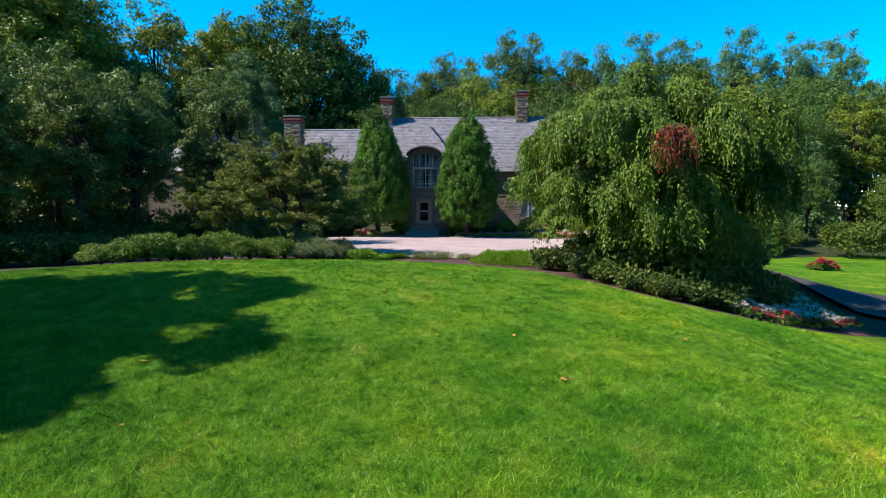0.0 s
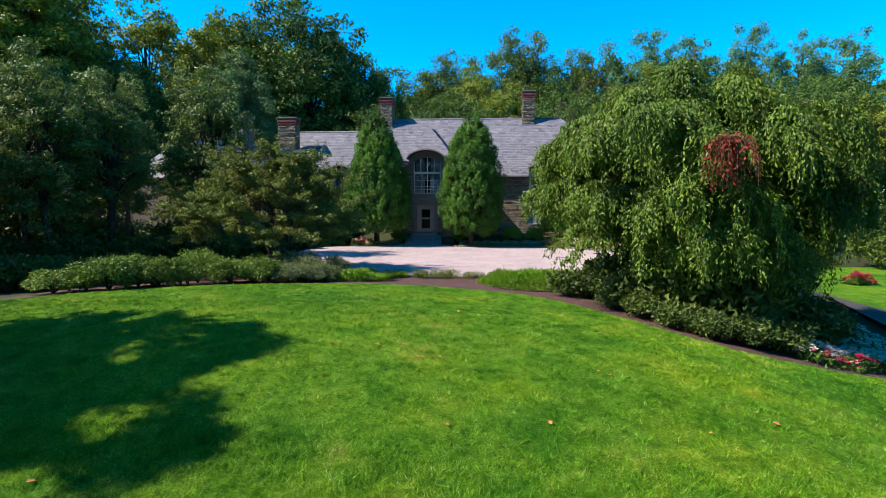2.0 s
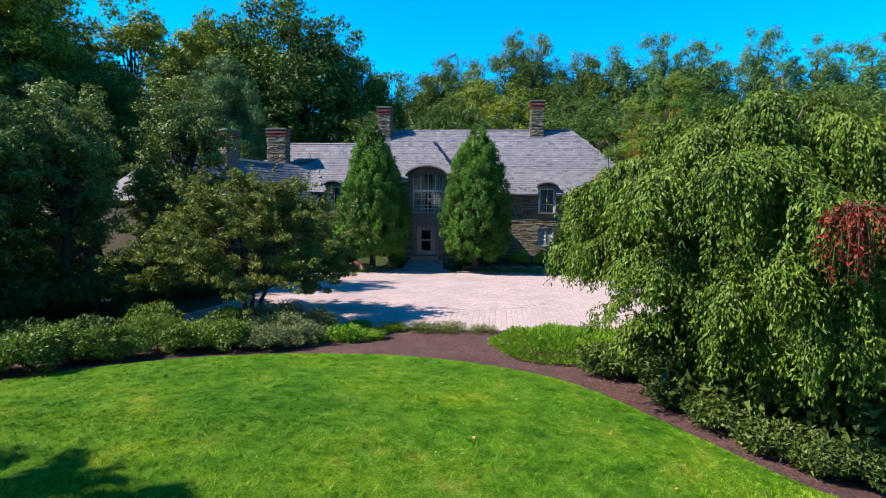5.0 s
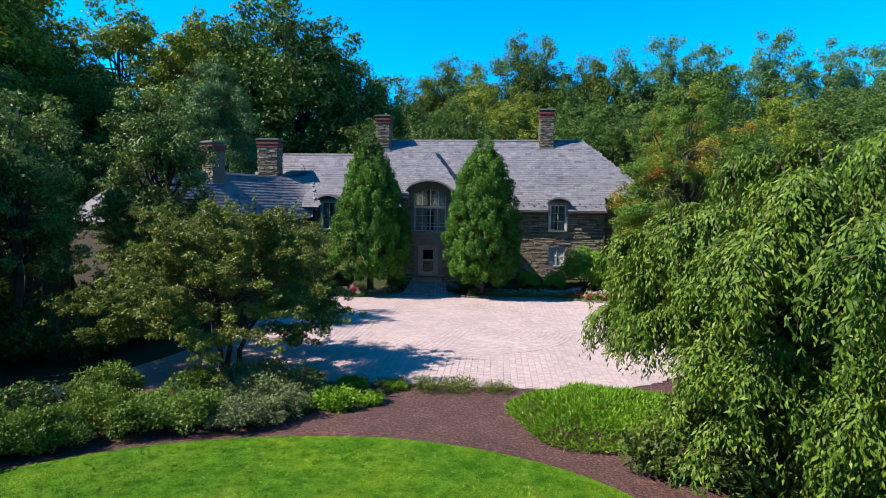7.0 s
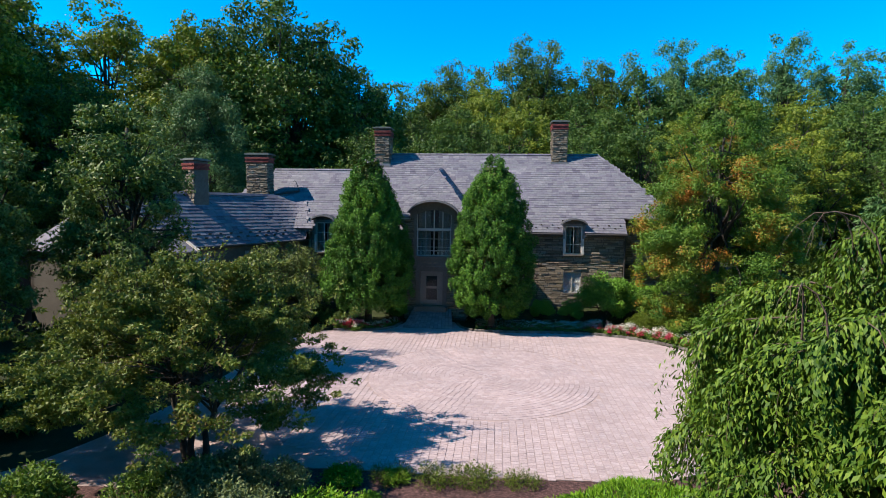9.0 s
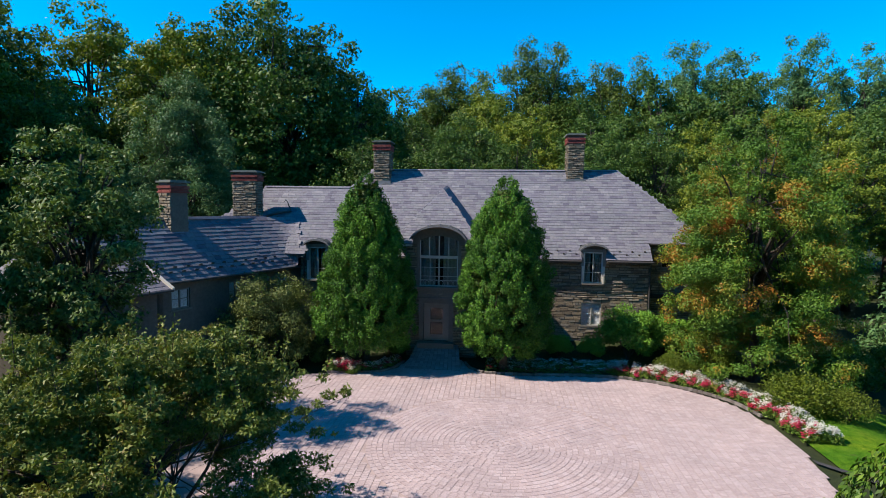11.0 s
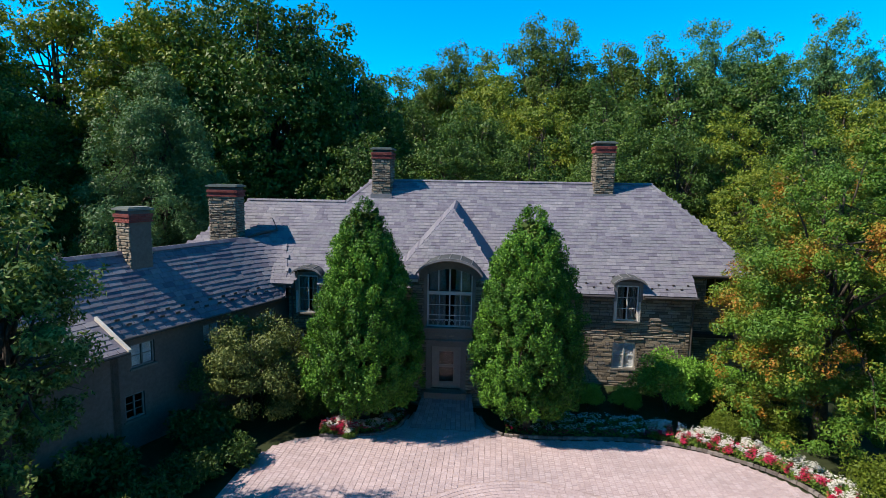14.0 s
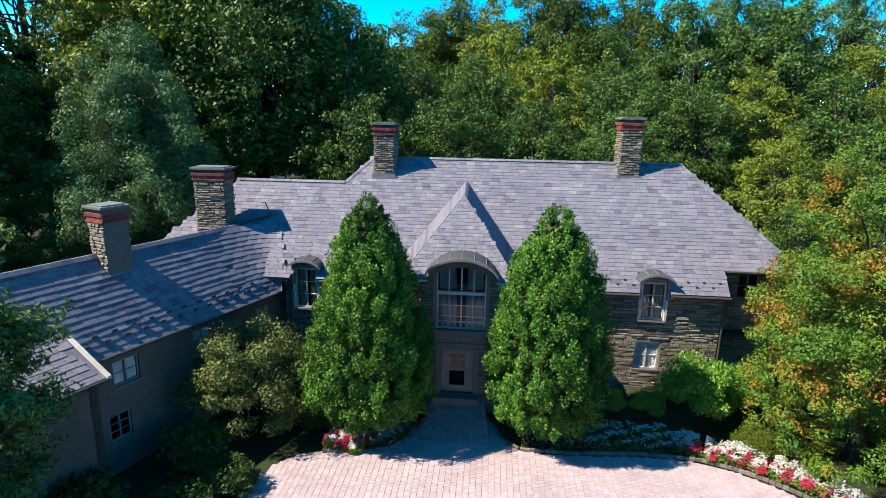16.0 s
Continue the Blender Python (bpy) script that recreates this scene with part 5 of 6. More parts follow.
            if k % 6 == 0:
                m = [t + sp * (reach * (1 - (1 - w) ** 2.4)) + np.array([0, 0, 0.10 * math.sin(w * 2.6) - length * w**1.6]) for w in (0, 0.25, 0.5, 0.75, 1)]
                wood.tube(m, [0.010, 0.008, 0.006, 0.005, 0.002], 3, False)
    # Bare arching twigs over the crown.
    for cx, cy, cz, wide, turn in ((-2.8, 0.4, 7.2 - g, 0.65, 0.2), (-0.4, -1.8, 7.6 - g, 0.5, 1.2), (-3.9, -1.0, 6.3 - g, 0.45, 0.5)):
        for j in range(2):
            th = turn + rng.normal() * 0.25
            w = wide * rng.uniform(0.6, 1.1)
            arc = [np.array([cx + math.cos(th) * w * c_, cy + math.sin(th) * w * c_, cz - 0.75 + 0.75 * math.sqrt(max(0, 1 - c_ * c_)) * rng.uniform(0.95, 1.02)]) for c_ in (1, 0.85, 0.5, 0.1, -0.35, -0.7, -0.95)]
            wood.tube(arc, [0.016, 0.013, 0.010, 0.008, 0.006, 0.004, 0.002], 4, False)
            for c_ in range(2, 6):
                tip = arc[c_] + np.array([rng.normal() * 0.12, rng.normal() * 0.12, -rng.uniform(0.2, 0.5)])
                wood.tube([arc[c_], (arc[c_] + tip) / 2 + np.array([0.04, 0, 0.06]), tip], [0.006, 0.004, 0.002], 3, False)
    part("trunk", wood.mesh("trunk", TWIG, True, False), None, ob)
    # Darker broad leaves added deep inside the crown, to make its interior shady.
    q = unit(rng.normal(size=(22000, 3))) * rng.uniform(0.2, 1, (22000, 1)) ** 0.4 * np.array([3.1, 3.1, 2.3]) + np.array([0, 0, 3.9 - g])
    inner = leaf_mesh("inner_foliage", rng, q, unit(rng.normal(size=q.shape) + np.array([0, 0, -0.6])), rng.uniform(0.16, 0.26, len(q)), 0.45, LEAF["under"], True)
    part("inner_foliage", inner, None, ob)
    p, a, f = np.concatenate(p), np.concatenate(a), np.concatenate(f)
    part("crown", leaf_mesh("crown", rng, p, a, rng.uniform(0.085, 0.145, len(p)), 0.34, LEAF["weeping"], False, f, 0.6), None, ob)
    # A dead branch of red leaves.
    dead, p, a = Build(), [], []
    c = np.array([6.4 - x, 14.25 - y, 4.85 - g])
    for k in range(40):
        sp = unit(np.array([rng.normal(), -abs(rng.normal()) * 0.6 - 0.15, 0.0]))
        top = c + np.array([rng.normal() * 0.14, rng.normal() * 0.1, rng.uniform(-0.25, 0.05)])
        length, reach = rng.uniform(0.4, 1.25), rng.uniform(0.05, 0.62)
        u = np.linspace(0, 1, 6)
        q = top + sp * (reach * (1 - (1 - u) ** 2))[:, None] + np.stack([0 * u, 0 * u, 0.10 * np.sin(u * 2.6) - length * u**1.6], 1)
        dead.tube(q, [0.008, 0.007, 0.006, 0.005, 0.004, 0.002], 4, False)
        n = 24
        v = rng.random(n) ** 0.8
        r = top + sp * (reach * (1 - (1 - v) ** 2))[:, None] + np.stack([0 * v, 0 * v, 0.10 * np.sin(v * 2.6) - length * v**1.6], 1) + rng.normal(size=(n, 3)) * 0.03
        p.append(r)
        a.append(unit(np.array([0, 0, -1.0]) + rng.normal(size=(n, 3)) * 0.6))
    db = part("dead_branch", dead.mesh("dead_branch", TWIG, True, False), None, ob, "bare dead branch with red-brown leaves")
    p, a = np.concatenate(p), np.concatenate(a)
    part("dead_foliage", leaf_mesh("dead_foliage", rng, p, a, rng.uniform(0.06, 0.12, len(p)), 0.4, LEAF["dead"]), None, db)
    return ob


weeping_tree(6.9, 18.9)


# Spreading dogwood beside the drive, its limbs in flat tiers.
def dogwood(x, y, seed):
    rng = np.random.default_rng(seed)
    ob = thing("dogwood", "spreading dogwood with olive leaves turning bronze", "tree", (x, y, land(x, y)))
    c, s = [], []
    for i in range(190):
        th = i * 2.39996 + rng.normal() * 0.3
        k = rng.random() ** 0.6
        rr = 5.5 * k
        z = 5.5 - 3.1 * k**1.7 + rng.uniform(-1.4, 0.3)
        start = np.array([math.cos(th) * rr * 0.62 - 0.6, math.sin(th) * rr * 0.55 + 0.8, max(z, 1.7)])
        way = unit(np.array([math.cos(th) + rng.normal() * 0.35, math.sin(th) + rng.normal() * 0.35, rng.uniform(0.08, 0.8)]))
        reach = rng.uniform(0.9, 2.5)
        for j in range(6):
            t = (j + 0.5) / 6
            w = rng.uniform(0.14, 0.3) * (1.25 - 0.8 * t)
            c.append(start + way * reach * t + np.array([0, 0, -0.25 * t * t * reach]) + rng.normal(size=3) * 0.12)
            s.append((w * 1.2, w * 1.2, w * 0.55))
    c, s = np.array(c), np.array(s)
    wood = Build()
    for fx, fy, h in ((0, 0, 3.6), (-0.15, 0.1, 3.2), (0.18, 0.08, 3.0)):
        limbs(wood, rng, (fx, fy, -0.1), (fx * 5 - 0.3, fy * 4 + 0.2, h), 0.11, c[rng.permutation(len(c))[:20]], 0.4, 0.1)
    n = 150000
    p, a, face = clump_leaves(rng, c, s, n, -0.3, 0.45, 0.9)
    high = c[c[:, 2] > 3.4]
    sp, sa = [], []
    for foot in high[rng.permutation(len(high))[:170]]:
        way = unit(np.array([rng.normal() * 0.35, rng.normal() * 0.35, 1.0]))
        reach, m = rng.uniform(0.35, 0.95), 42
        t = rng.random(m)
        sp.append(foot + way * (reach * t)[:, None] + rng.normal(size=(m, 3)) * 0.05)
        sa.append(unit(way * 0.5 + rng.normal(size=(m, 3))))
        start = len(wood.v)
        wood.tube([foot - way * 0.2, foot + way * reach], [0.012, 0.003], 4, False)
        wood.graft(start, 60)
    shoots = np.concatenate(sp)
    p, a = np.concatenate([p, shoots]), np.concatenate([a, np.concatenate(sa)])
    face = np.concatenate([face, np.tile([0.0, 0.0, 1.0], (len(shoots), 1))])
    n = len(p)
    part("trunk", wood.mesh("trunk", BARK, True, False), None, ob)
    part("crown", leaf_mesh("crown", rng, p, a, rng.uniform(0.06, 0.11, n), 0.6, LEAF["dogwood"], True, face, 0.7), None, ob)
    return ob


dogwood(-8.85, 24.6, 41)

# Tree with turning leaves at the court's far side.
tree("sweetgum_tree", "leafy tree turning from green to orange", 51, 13.4, 4.7, -0.22, "autumn", 190000, 0.11, 560, (0.06, 0.13), 0.6, 0.75, (11.6, 43.2, land(11.6, 43.2)), shell=(0.45, 0.97))
# Tree out of view, placed so that its shadow falls across the lawn.
shade = tree("shade_tree", "dark leafy tree out of view that shades the lawn", 52, 14.0, 3.7, 0.16, "dark", 60000, 0.3, 240, (0.12, 0.2), 0.6, 0.5, (-17.7, 5.9, land(-17.7, 5.9)), shell=(0.3, 1.15))
# Second unseen tree, added only to extend that shadow nearer.
placed(shade, -16.1, 3.7, 130, 0.75, 1.0)
tree("viburnum", "large rounded olive-green shrub by the wing", 53, 4.9, 2.8, 0.0, "viburnum", 34000, 0.11, 150, (0.12, 0.22), 0.5, 0.85, (-13.6, 42.5, 0.0), radius=0.07)

# Evergreens and trees of the dark side border.
con_a = conifer("hemlock", "dark green drooping hemlock", 61, 11.5, 3.6, "dark", 7000, 0.36, (-28.5, 31.0, land(-28.5, 31.0)), "border evergreens")
side_tree = tree("holly", "dark green leafy border tree", 63, 12.0, 2.7, 0.06, "border", 26000, 0.165, 230, (0.1, 0.2), 0.5, 0.7, (-16.3, 32.6, land(-16.3, 32.6)), "border trees")
for x, y, s, t in ((-18.6, 34.0, 0.7, 80), (-21.0, 30.0, 0.95, 200), (-18.2, 26.4, 0.85, 310), (-18.6, 23.0, 0.8, 20), (-21.5, 25.0, 0.95, 130), (-23.0, 21.5, 0.75, 250), (-20.8, 16.6, 0.8, 60), (-20.6, 19.4, 0.8, 170), (-24.5, 15.8, 0.8, 100)):
    placed(side_tree, x, y, t, s)
for x, y, s, t in ((-24.5, 26.0, 0.8, 110), (-22.5, 20.6, 0.62, 20), (-30.5, 22.0, 0.8, 77), (-26.5, 17.0, 0.7, 160), (-33.0, 27.0, 1.0, 250)):
    placed(con_a, x, y, t, s)
con_b = conifer("spruce", "blue-green spruce at the wood edge", 62, 9.5, 3.0, "bluish", 8000, 0.3, (25.0, 51.0, land(25, 51)), "far evergreens")
for x, y, s, t in ((33.0, 58.0, 1.1, 60), (-29.5, 62.0, 1.9, 130), (-37.0, 45.0, 1.7, 200), (40.0, 66.0, 1.3, 310)):
    placed(con_b, x, y, t, s)

tree("white_pine", "tall soft blue-green pine behind the wing", 64, 19.0, 5.0, 0.04, "pine", 110000, 0.17, 420, (0.09, 0.18), 0.4, 0.8, (-24.6, 53.5, land(-24.6, 53.5)), "far evergreens", 0.55, (0.35, 0.97))

# Woods: five kinds of tree, set out in belts.
kinds = [
    tree("oak", "tall dark green woodland oak", 71, 24, 7.6, 0.16, "forest", 30000, 0.27, 330, (0.08, 0.17), 0.75, 0.65, (-24.5, 70.0, 0), "woods"),
    tree("maple", "tall mid-green woodland maple", 72, 22, 6.2, 0.12, "forest", 24000, 0.27, 280, (0.08, 0.18), 0.75, 0.75, (-36.5, 66.0, 0), "woods"),
    tree("tulip_tree", "tall yellow-green woodland tree", 73, 24, 5.6, 0.14, "yellowish", 26000, 0.25, 280, (0.08, 0.19), 0.75, 0.7, (-41.5, 48.0, 0), "woods"),
    tree("ash_tree", "thin olive-green woodland tree", 74, 25, 6.4, 0.2, "olive", 34000, 0.25, 420, (0.08, 0.16), 0.6, 0.75, (3.5, 106.0, 0), "woods", shell=(0.3, 0.95)),
    tree("birch", "airy grey-green woodland tree", 75, 26, 4.6, 0.22, "bluish", 30000, 0.23, 380, (0.09, 0.18), 0.6, 0.9, (66.0, 104.0, 0), "woods", shell=(0.2, 0.95)),
]


def belt(rows):
    for k, x, y, tall, turn in rows:
        base = (24, 22, 24, 25, 26)[k]
        s = tall / base
        placed(kinds[k], x, y, turn, s if s < 1.35 else s * 0.93, s)


belt([(0, -24.3, 71, 30.5, 200), (1, -17.5, 76, 25.5, 20), (0, -33.0, 72, 28.5, 80), (2, -45.0, 70, 30.5, 140), (2, -54.0, 66, 30.0, 300), (2, -39.0, 76, 29.0, 45), (1, -27.0, 64, 17.0, 50), (1, -41.0, 58, 20.0, 10), (0, -60.0, 52, 24.0, 90)])
belt([(2, -48.0, 52, 27.0, 10), (2, -33.0, 67.0, 27.5, 75), (1, -39.0, 43, 17.0, 120), (2, -56.0, 44, 21.0, 210), (0, -46.0, 36, 17.5, 300), (1, -36.0, 30, 14.5, 40), (2, -40.0, 24, 15.0, 260), (0, -37.0, 53, 18.0, 330), (1, -30.5, 47, 10.5, 70), (1, -27.5, 50.0, 7.5, 200), (0, -32.5, 53.0, 9.0, 20), (1, -36.0, 48.5, 9.0, 280), (1, -29.5, 57.5, 9.5, 150)])
belt([(3, 4.2, 107, 36.5, 10), (3, -8.5, 107, 32.5, 30), (3, -14.0, 104, 29.0, 130), (3, 10.5, 109, 31.0, 220), (2, -3.5, 98, 27.0, 75), (3, 17.5, 107, 34.0, 300), (1, 12.0, 96, 25.0, 15), (4, 36.0, 107, 35.0, 60), (4, 45.0, 106, 36.5, 120)])
belt([(4, 53.0, 104, 34.0, 200), (4, 60.0, 102, 34.0, 300), (1, 22.0, 99, 30.0, 10), (1, 33.0, 100, 29.0, 140), (4, 28.5, 105, 36.0, 30), (2, 42.0, 96, 25.0, 250), (0, 52.0, 94, 24.0, 100), (1, 66.0, 96, 27.0, 200), (0, -20.0, 88, 21.0, 33)])
belt([(1, -11.0, 84, 20.0, 45), (0, -5.0, 80, 19.0, 160), (2, 2.5, 82, 20.5, 250), (2, -2.0, 90, 23.5, 10), (0, 9.0, 78, 18.0, 80), (0, 15.5, 76, 17.0, 200), (2, 21.0, 78, 19.0, 320), (1, 27.0, 74, 18.5, 30)])
belt([(2, 33.0, 76, 19.0, 120), (2, 17.0, 63, 13.5, 210), (1, 23.5, 64, 14.5, 300), (0, 38.0, 74, 19.5, 60), (2, 29.0, 65, 15.0, 170), (1, 45.0, 78, 21.0, 280), (0, 35.0, 64, 14.0, 20), (2, 42.0, 66, 16.0, 100)])
belt([(1, 48.0, 60, 13.0, 190), (0, 55.0, 70, 17.0, 40), (1, -14.5, 66, 16.0, 270), (0, -7.5, 69, 15.5, 10), (1, 0.5, 70, 15.0, 100), (0, 60.0, 82, 22.0, 150), (1, 70.0, 74, 20.0, 220), (0, 7.0, 68, 13.5, 310)])
belt([(1, 14.5, 55, 9.0, 20), (2, 20.5, 54, 10.5, 130), (0, 30.0, 52, 8.0, 250), (1, 37.0, 50, 8.5, 300), (1, 44.0, 48, 8.0, 40), (0, -50.0, 22, 15.0, 90), (1, -44.0, 14, 14.0, 180), (2, -66.0, 36, 22.0, 270)])


belt([(1, -27.0, 140, 32.0, 15), (0, -34.0, 143, 33.0, 100), (1, -20.0, 141, 31.0, 200), (0, -12.5, 140, 31.5, 310), (1, -41.0, 141, 32.0, 60)])
belt([(2, -43.5, 50, 29.5, 40), (0, -53.0, 57, 34.0, 200), (2, -49.0, 46, 29.0, 130), (1, -61.0, 60, 34.0, 20)])

far_tree = tree("far_tree", "distant green woodland tree", 76, 24, 8.0, 0.1, "forest", 1700, 1.2, 60, (0.18, 0.3), 0.65, 0.8, (90.0, 92.0, -1.0), "far woods")
far_rng = random.Random(9)
for i in range(34):
    th = radians(-78 + 156 * i / 33)
    r = far_rng.uniform(118, 150)
    placed(far_tree, r * math.sin(th), 20 + r * math.cos(th), far_rng.uniform(0, 360), far_rng.uniform(0.85, 1.12))
for x, y, s in ((70, 60, 0.8), (84, 66, 0.6), (76, 84, 0.7), (62, 52, 0.6), (95, 78, 1.0), (88, 50, 0.9), (56, 56, 0.6), (-75, 60, 1.0), (-72, 40, 0.9), (-60, 20, 0.8), (-66, 8, 0.8), (-85, 25, 1.0)):
    placed(far_tree, x, y, far_rng.uniform(0, 360), s)
for i in range(22):
    th = radians(-74 + 148 * i / 21)
    placed(far_tree, 104 * math.sin(th), 20 + 104 * math.cos(th), far_rng.uniform(0, 360), 0.95, 0.42)


# Woods that close the lawn on the side away from the house.
for i in range(17):
    th = radians(100 + 160 * i / 16)
    r = far_rng.uniform(44, 56)
    placed(kinds[(0, 1, 3)[i % 3]], 4 + r * math.sin(th), 4 + r * math.cos(th), far_rng.uniform(0, 360), far_rng.uniform(0.9, 1.1))

# ---- shrubs and flowers ----
def shrub(name, label, seed, wide, tall, leaf, count, length, at, group="", lumps=38, ratio=0.55):
    rng = np.random.default_rng(seed)
    x, y = at[0], at[1]
    ob = thing(name, label, "shrub", (x, y, land(x, y)), group)
    c, s = ellipse_blobs(rng, (0, 0, tall * 0.45), (wide * 0.85, wide * 0.85, tall * 0.5), lumps, (0.18 * wide, 0.34 * wide), (0.55, 0.9), 0.8, -0.5)
    c[:, 2] = np.maximum(c[:, 2], 0.12)
    wood = Build()
    for t in c[rng.permutation(len(c))[:10]]:
        start = len(wood.v)
        wood.tube([(0, 0, -0.05), (t[0] * 0.4, t[1] * 0.4, t[2] * 0.55), tuple(t)], [0.025, 0.018, 0.006], 5, False)
        if start:
            wood.graft(start, 5)
    part("woody_base", wood.mesh("woody_base", BARK, True, False), None, ob)
    p, a, face = clump_leaves(rng, c, s, count, 0.1, 0.5, 0.8)
    p[:, 2] = np.maximum(p[:, 2], 0.02)
    part("foliage", leaf_mesh("foliage", rng, p, a, rng.uniform(0.7, 1.3, count) * length, ratio, LEAF[leaf], True, face), None, ob)
    return ob


hedge_a = shrub("border_shrub", "mid-green leafy border shrub", 81, 1.1, 1.25, "shrub", 4200, 0.095, (-10.9, 21.4), "border shrubs")
hedge_b = shrub("border_shrub", "grey-green fine-leaved border shrub", 82, 1.1, 1.15, "grey_shrub", 4200, 0.085, (-7.3, 22.4), "border shrubs")
hedge_rng = random.Random(3)
for i in range(42):
    x = -17.5 + 0.30 * i + hedge_rng.uniform(-0.2, 0.2)
    y = float(lawn_edge(x)) + 1.1 + 0.55 * (i % 3) + hedge_rng.uniform(-0.2, 0.2)
    if -12.6 < x < -5.2:
        placed(hedge_b if x > -7.4 else hedge_a, x, y, hedge_rng.uniform(0, 360), hedge_rng.uniform(0.55, 0.95), hedge_rng.uniform(0.45, 0.9))
for ob, x, y, s, t in ((hedge_a, -8.6, 22.2, 0.85, 80), (hedge_b, -7.0, 23.3, 0.95, 310), (hedge_b, -5.9, 23.2, 0.85, 220), (hedge_a, -7.8, 22.9, 0.8, 10)):
    placed(ob, x, y, t, s)
lime = shrub("ground_cover", "low bright green ground cover", 83, 0.9, 0.42, "lime", 2600, 0.09, (-4.6, 22.6), "ground cover")
for x, y, s, t in ((-5.6, 22.0, 0.7, 40), (-3.7, 23.1, 0.6, 110), (-4.6, 24.3, 0.7, 200), (-3.2, 24.6, 0.5, 290)):
    placed(lime, x, y, t, s)

fringe = shrub("grass_fringe", "ragged yellow-green grass at the paving edge", 90, 0.8, 0.16, "box", 1500, 0.09, (-2.2, 24.75), "grass fringe", 30, 0.2)
for x, y, s, t in ((-3.4, 24.7, 0.9, 40), (-1.1, 24.8, 1.0, 130), (0.1, 24.85, 0.8, 220), (-4.6, 24.75, 0.8, 300)):
    placed(fringe, x, y, t, s)

under = shrub("under_shrub", "mid-green shrub beneath the weeping tree", 84, 0.9, 0.85, "under", 2800, 0.12, (3.6, 19.6), "shrubs under the weeping tree")
for x, y, s, t in ((4.6, 17.3, 0.75, 30), (5.2, 16.2, 0.8, 100), (5.8, 15.3, 0.75, 180), (6.5, 14.9, 0.75, 260), (4.4, 19.6, 0.8, 320), (7.3, 14.9, 0.85, 60), (8.2, 15.2, 0.95, 150), (6.0, 17.4, 1.9, 210), (7.3, 17.0, 2.2, 10), (9.3, 17.0, 1.5, 120), (10.4, 17.9, 1.5, 220), (5.3, 19.1, 1.6, 290), (11.2, 19.5, 1.4, 340), (8.6, 17.8, 1.9, 80), (9.0, 20.0, 2.5, 20), (7.4, 21.6, 2.4, 130), (5.8, 21.4, 1.9, 240), (10.4, 22.0, 2.6, 300), (8.6, 23.6, 2.4, 60)):
    placed(under, x, y, t, s)

rhodo = shrub("rhododendron", "rounded dark green evergreen shrub", 85, 1.85, 3.1, "rhodo", 14000, 0.12, (6.0, 45.5), "")
for x, y, s, t in ((8.3, 45.9, 0.75, 50), (4.0, 45.4, 0.45, 10), (-6.9, 44.6, 0.42, 120), (2.2, 45.4, 0.45, 200), (-2.0, 45.2, 0.42, 300)):
    placed(rhodo, x, y, t, s)
box_ = shrub("boxwood", "clipped yellow-green boxwood mound", 86, 1.15, 1.15, "box", 6500, 0.07, (7.9, 43.2), "boxwood mounds", 60)
for x, y, s, t in ((11.5, 38.7, 1.45, 40), (9.9, 43.6, 1.2, 160), (13.4, 38.2, 1.1, 250)):
    placed(box_, x, y, t, s)
low_dark = shrub("yew", "low dark green yew", 87, 1.2, 1.1, "dark", 3600, 0.12, (-12.7, 38.6), "yews along the wing")
for x, y, s, t in ((-13.4, 36.8, 1.1, 70), (-13.8, 34.6, 1.2, 150), (-12.4, 43.6, 1.1, 260), (-10.6, 43.0, 0.8, 20), (-14.6, 32.4, 1.3, 110), (-15.0, 30.2, 1.3, 200), (-15.4, 28.0, 1.4, 290), (-16.2, 25.8, 1.4, 30), (-18.4, 23.6, 1.5, 130), (-21.0, 22.4, 1.6, 220), (-14.6, 40.0, 1.4, 300), (-16.5, 36.0, 1.6, 10), (-25.0, 21.0, 1.9, 60), (-20.0, 26.5, 2.2, 180), (-24.0, 28.0, 2.4, 240), (-17.5, 16.6, 0.9, 40), (-19.2, 15.6, 1.0, 130), (-21.0, 15.0, 1.1, 220), (-23.0, 14.0, 1.2, 310), (-25.5, 13.0, 1.3, 80), (-28.0, 12.0, 1.4, 170), (-31.0, 11.0, 1.5, 260), (-15.9, 17.4, 0.8, 20), (-13.2, 18.9, 0.85, 60), (-14.4, 18.3, 0.95, 150), (-15.2, 17.7, 1.0, 250), (-16.4, 17.2, 1.05, 10), (-12.2, 20.2, 0.8, 110), (-18.7, 32.5, 1.9, 40)):
    placed(low_dark, x, y, t, s)
far_shrub = shrub("laurel", "large olive-green laurel bush", 88, 2.6, 3.0, "olive", 5200, 0.2, (29.5, 44.5), "far bushes")
for x, y, s, t in ((33.5, 44.0, 1.15, 60), (38.0, 45.0, 1.2, 150), (25.5, 47.5, 0.85, 240), (43.5, 46.0, 1.3, 330), (21.5, 47.5, 0.75, 20), (17.5, 45.5, 0.8, 100), (34.0, 62.0, 1.6, 30), (43.0, 60.0, 1.7, 140), (52.0, 58.0, 1.8, 250), (60.0, 62.0, 2.0, 10), (26.0, 63.0, 1.5, 200)):
    placed(far_shrub, x, y, t, s)
orange = shrub("burning_bush", "small orange-leaved bush on the side lawn", 89, 1.2, 1.8, "autumn", 3200, 0.13, (22.6, 43.4), "")


